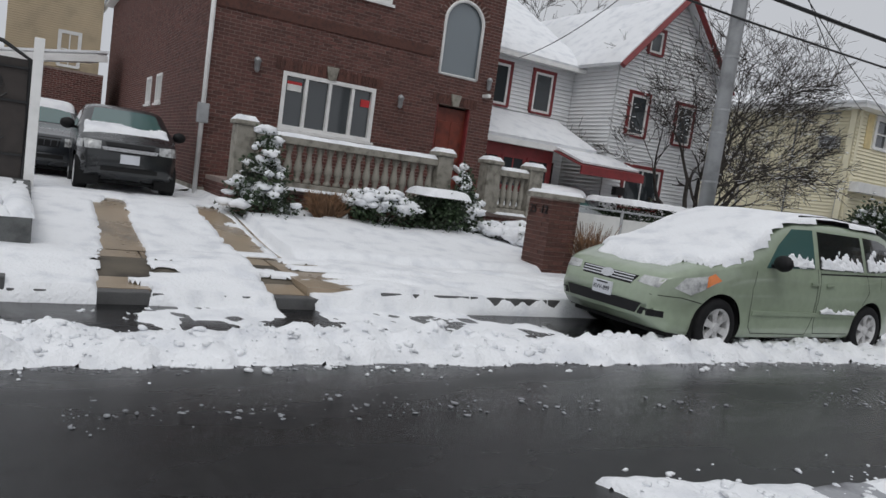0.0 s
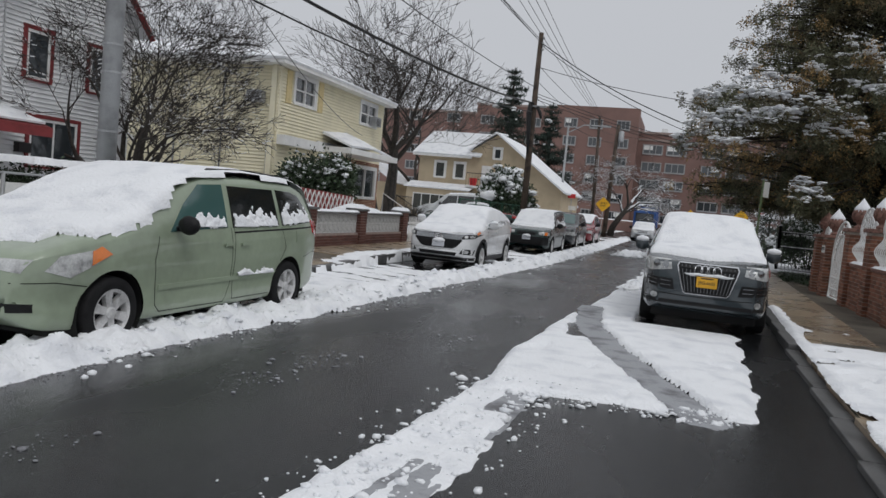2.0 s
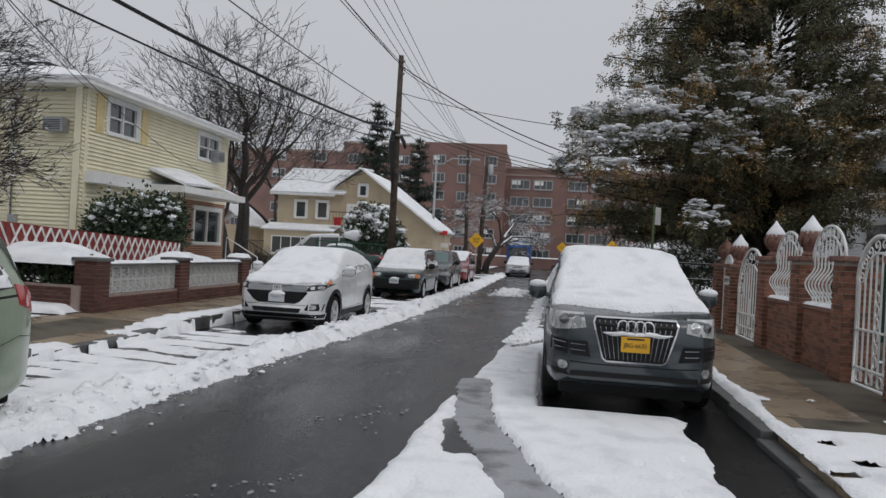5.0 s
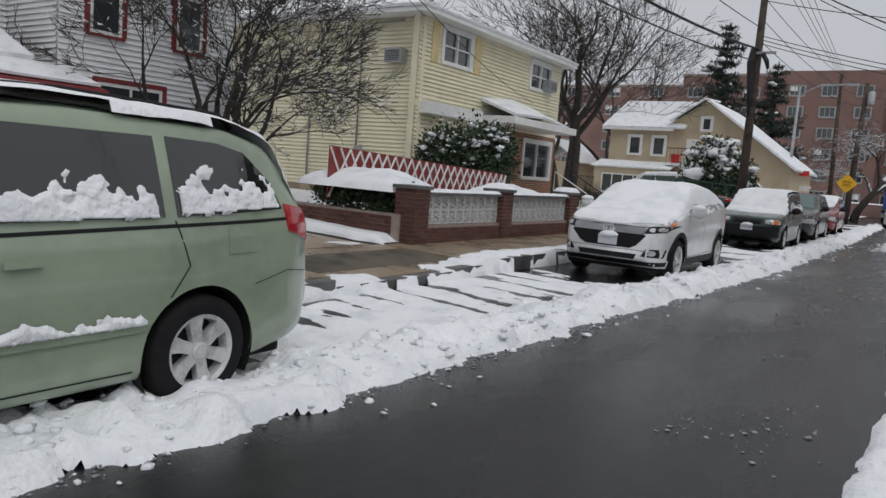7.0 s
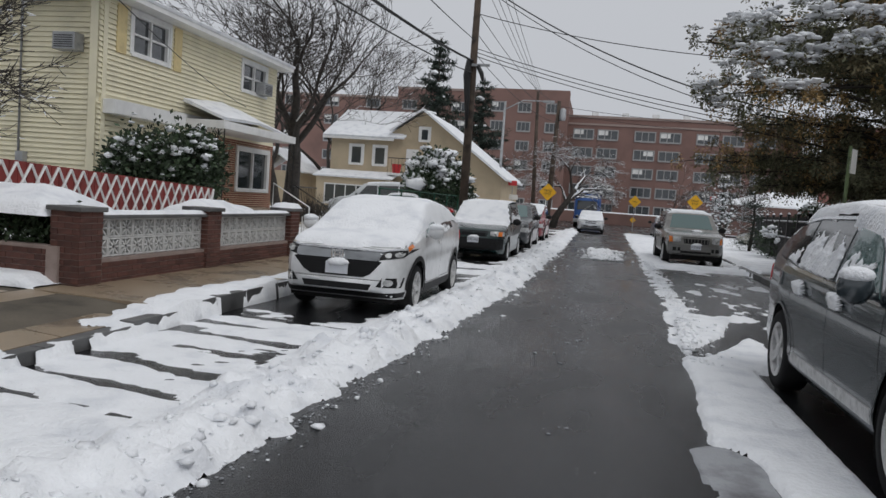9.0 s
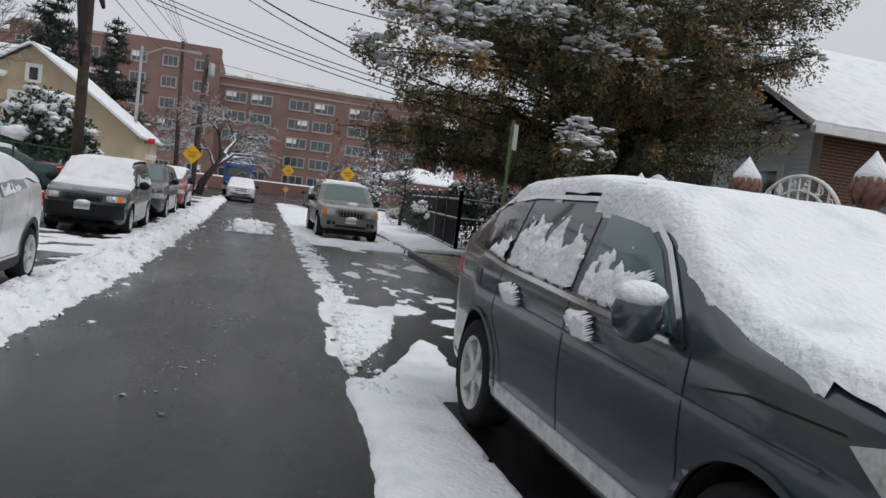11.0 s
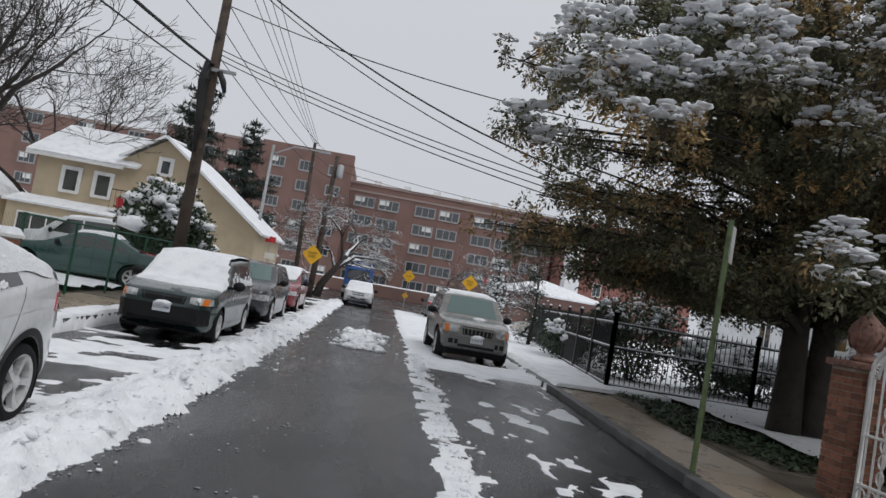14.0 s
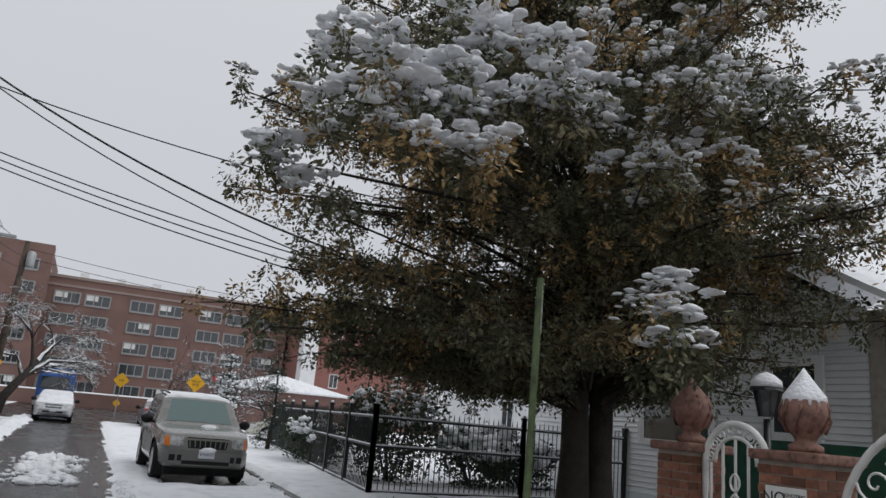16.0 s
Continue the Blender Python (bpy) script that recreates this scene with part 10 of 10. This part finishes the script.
def diamond(x, y, zc, s, words, label, yaw=0):
    r_ = tagged(empty("road_sign", pose(x, y, 0, 0, 0, yaw)), label, "sign")
    bm = bmesh.new()
    tube(bm, [(0, 0.02, -0.05), (0, 0.02, zc + s * 0.5)], 0.028, 6)
    part("post", bm, STEEL, r_)
    bm = B(-s / 2, s / 2, -0.008, 0.0, -s / 2, s / 2)
    bmesh.ops.bevel(bm, geom=[e for e in bm.edges if abs(e.verts[0].co.y - e.verts[1].co.y) > 0.004], offset=0.04, segments=3, affect="EDGES")
    bmesh.ops.transform(bm, matrix=Matrix.Translation((0, -0.02, zc)) @ Matrix.Rotation(math.pi / 4, 4, "Y"), verts=bm.verts)
    pl = part("plate", bm, SIGN_Y, r_, "yellow diamond plate")
    h = s * 0.24
    for k, wd in enumerate(words):
        zz = zc + (len(words) - 1) * h * 0.52 - k * h * 1.04
        lettering(wd, h, pose(0, -0.034, zz, 90, 0, 0), INK, pl, 0.003)
    return r_


diamond(-6.55, 54.75, 2.42, 0.76, ["DEAD", "END"], "yellow diamond dead end sign on a post", yaw=0)
diamond(3.3, 65.3, 2.6, 0.80, ["DEAD", "END"], "yellow diamond dead end sign behind a parked car")
diamond(-0.45, 75.0, 2.5, 0.76, ["END"], "yellow diamond end sign at the street's end")
part_sign = diamond(-0.45, 76.0, 0.9, 0.40, [], "small yellow marker at the street's end")
nz = tagged(empty("parking_sign"), "green steel post with a small white parking sign", "sign")
bm = bmesh.new()
tube(bm, [(0.69, 24.15, 0.05), (0.71, 24.15, 2.95)], 0.032, 6)
part("post", bm, GREENPOST, nz)
bm = B(-0.006, 0.006, -0.04, 0.27, 2.48, 2.90, 0.004)
bmesh.ops.transform(bm, matrix=pose(0.74, 24.16, 0, 0, 0, -35), verts=bm.verts)
part("plate", bm, SIGN_W, nz, "small white sign plate")
for (x, y, z, m_) in ((-8.4, 52.0, 2.6, SIGN_R), (-8.3, 52.0, 1.8, SIGN_W), (5.5, 72.0, 3.0, SIGN_R)):
    st = tagged(empty("street_sign"), "small street sign plate on a thin post", "sign")
    bm = bmesh.new()
    tube(bm, [(x, y, 0), (x, y, z + 0.3)], 0.025, 5)
    part("post", bm, STEEL, st)
    part("plate", B(x - 0.25, x + 0.25, y - 0.03, y - 0.02, z, z + 0.28, 0.004), m_, st)

# ---- blue and white truck at the bend ----
tk = tagged(empty("delivery_truck"), "blue box truck with a white snowy cab parked at the bend", "truck")
BLUE = paint("truck_blue", (0.03, 0.11, 0.36))
part("box", B(-7.4, -5.2, 70.6, 75.6, 0.6, 3.0, 0.05), BLUE, tk, "blue box body")
part("cab", B(-7.3, -5.3, 68.8, 70.6, 0.5, 2.5, 0.15), BLUE, tk, "blue cab")
part("windscreen", B(-7.1, -5.5, 68.76, 68.80, 1.5, 2.25, 0.01), PANE, tk)
part("bumper", B(-7.35, -5.25, 68.6, 68.8, 0.45, 0.75, 0.03), STEEL, tk)
part("sign_board", B(-7.3, -5.3, 70.5, 70.58, 2.65, 2.95), SIGN_W, tk, "white board with blue bars of lettering")
part("lettering_bars", B(-7.1, -5.5, 70.49, 70.5, 2.74, 2.86), BLUE, tk)
for (x, y) in ((-7.2, 69.6), (-5.4, 69.6), (-7.2, 74.4), (-5.4, 74.4)):
    bm = lathe(bmesh.new(), [(0.2, -0.12), (0.42, -0.12), (0.45, 0), (0.42, 0.12), (0.2, 0.12)], steps=20)
    bmesh.ops.transform(bm, matrix=Matrix.Translation((x, y, 0.45)) @ Matrix.Rotation(math.pi / 2, 4, "Y"), verts=bm.verts)
    part("wheel", bm, RUBBER, tk, smooth=True)
for sg in (-1, 1):
    part("headlight", B(-6.3 + sg * 0.75 - 0.12, -6.3 + sg * 0.75 + 0.12, 68.74, 68.80, 0.85, 1.05, 0.02), HEADLIGHT, tk)
snow_cap(tk, -7.4, -5.2, 70.6, 75.6, 3.0, 0.15)
snow_cap(tk, -7.2, -5.4, 68.9, 70.5, 2.5, 0.12)

tk.location = (1.9, 2.5, 0)
# white van in the far yard
vn = simple_car("white_van", body_spec(5.0, 1.95, 1.95, (0.14, 0.98), (0.5, 1.12), (1.0, 1.2), (1.7, 1.85), (4.4, 1.95), (4.85, 1.85), R=0.35, wheels=(0.9, 3.9), belt=(1.0, 1.15, 1.2), tumble=0.18), paint("fleet_white_paint", (0.62, 0.64, 0.66)), None, roof_only(5.0, 1.95, 1.8, 4.7, False), step=0.08)
vn.done(-16.5, 44.5, "white van parked in a yard beside the tan house", "van", yaw=-80, z=0.2)
ys = simple_car("dark_green_car", sedan_spec(), paint("bottle_green_paint", (0.02, 0.06, 0.055)), None, roof_only(4.7, 1.8, 2.0, 3.2, False), step=0.08)
ys.done(-13.6, 37.6, "dark green saloon behind the chain-link fence", yaw=-80, z=0.2)

# low buildings and a wall at the far end
fb = tagged(empty("low_building"), "low snow-roofed building beyond the garden fence", "building")
part("wall", B(8, 20, 86, 94, 0, 3.0), BRICK_HAZE, fb)
slab_roof("roof", fb, [(7.6, 85.6, 3.0), (20.4, 85.6, 3.0), (14, 90, 4.6), (14, 90, 4.6)], 0.2, SNOW)
fw_ = tagged(empty("boundary_wall"), "low brick boundary wall with snow at the end of the street", "wall", kind="structure")
part("wall", B(-40, 40, 98, 98.4, 0, 1.3), BRICK_HAZE, fw_)
snow_cap(fw_, -40, 40, 98, 98.4, 1.3, 0.12)
for (x, y, rz_, lab) in ((14.0, 44.0, 3.4, "white sided house beyond the garden"),):
    hh = tagged(empty("house"), lab, "house")
    part("wall", B(x, x + 10, y, y + 9, 0, 4.2), SIDING_W, hh)
    boards("siding", hh, "y", y, x, x + 10, 0.4, 4.2, [(x + 2, x + 3, 1.6, 2.8), (x + 5, x + 6, 1.6, 2.8)], SIDING_W, out=-1)
    boards("siding", hh, "x", x, y, y + 9, 0.4, 4.2, [(y + 2, y + 3, 1.6, 2.8)], SIDING_W, out=-1)
    window(hh, "y", y - 0.02, x + 2, x + 3, 1.6, 2.8, out=-1, depth=0.02)
    window(hh, "y", y - 0.02, x + 5, x + 6, 1.6, 2.8, out=-1, depth=0.02)
    window(hh, "x", x - 0.02, y + 2, y + 3, 1.6, 2.8, out=-1, depth=0.02)
    slab_roof("roof", hh, [(x - 0.5, y - 0.5, 4.2), (x + 10.5, y - 0.5, 4.2), (x + 10.5, y + 4.5, 6.6), (x - 0.5, y + 4.5, 6.6)], 0.15, SNOW)
    slab_roof("roof", hh, [(x - 0.5, y + 9.5, 4.2), (x + 10.5, y + 9.5, 4.2), (x + 10.5, y + 4.5, 6.6), (x - 0.5, y + 4.5, 6.6)], 0.15, SNOW)
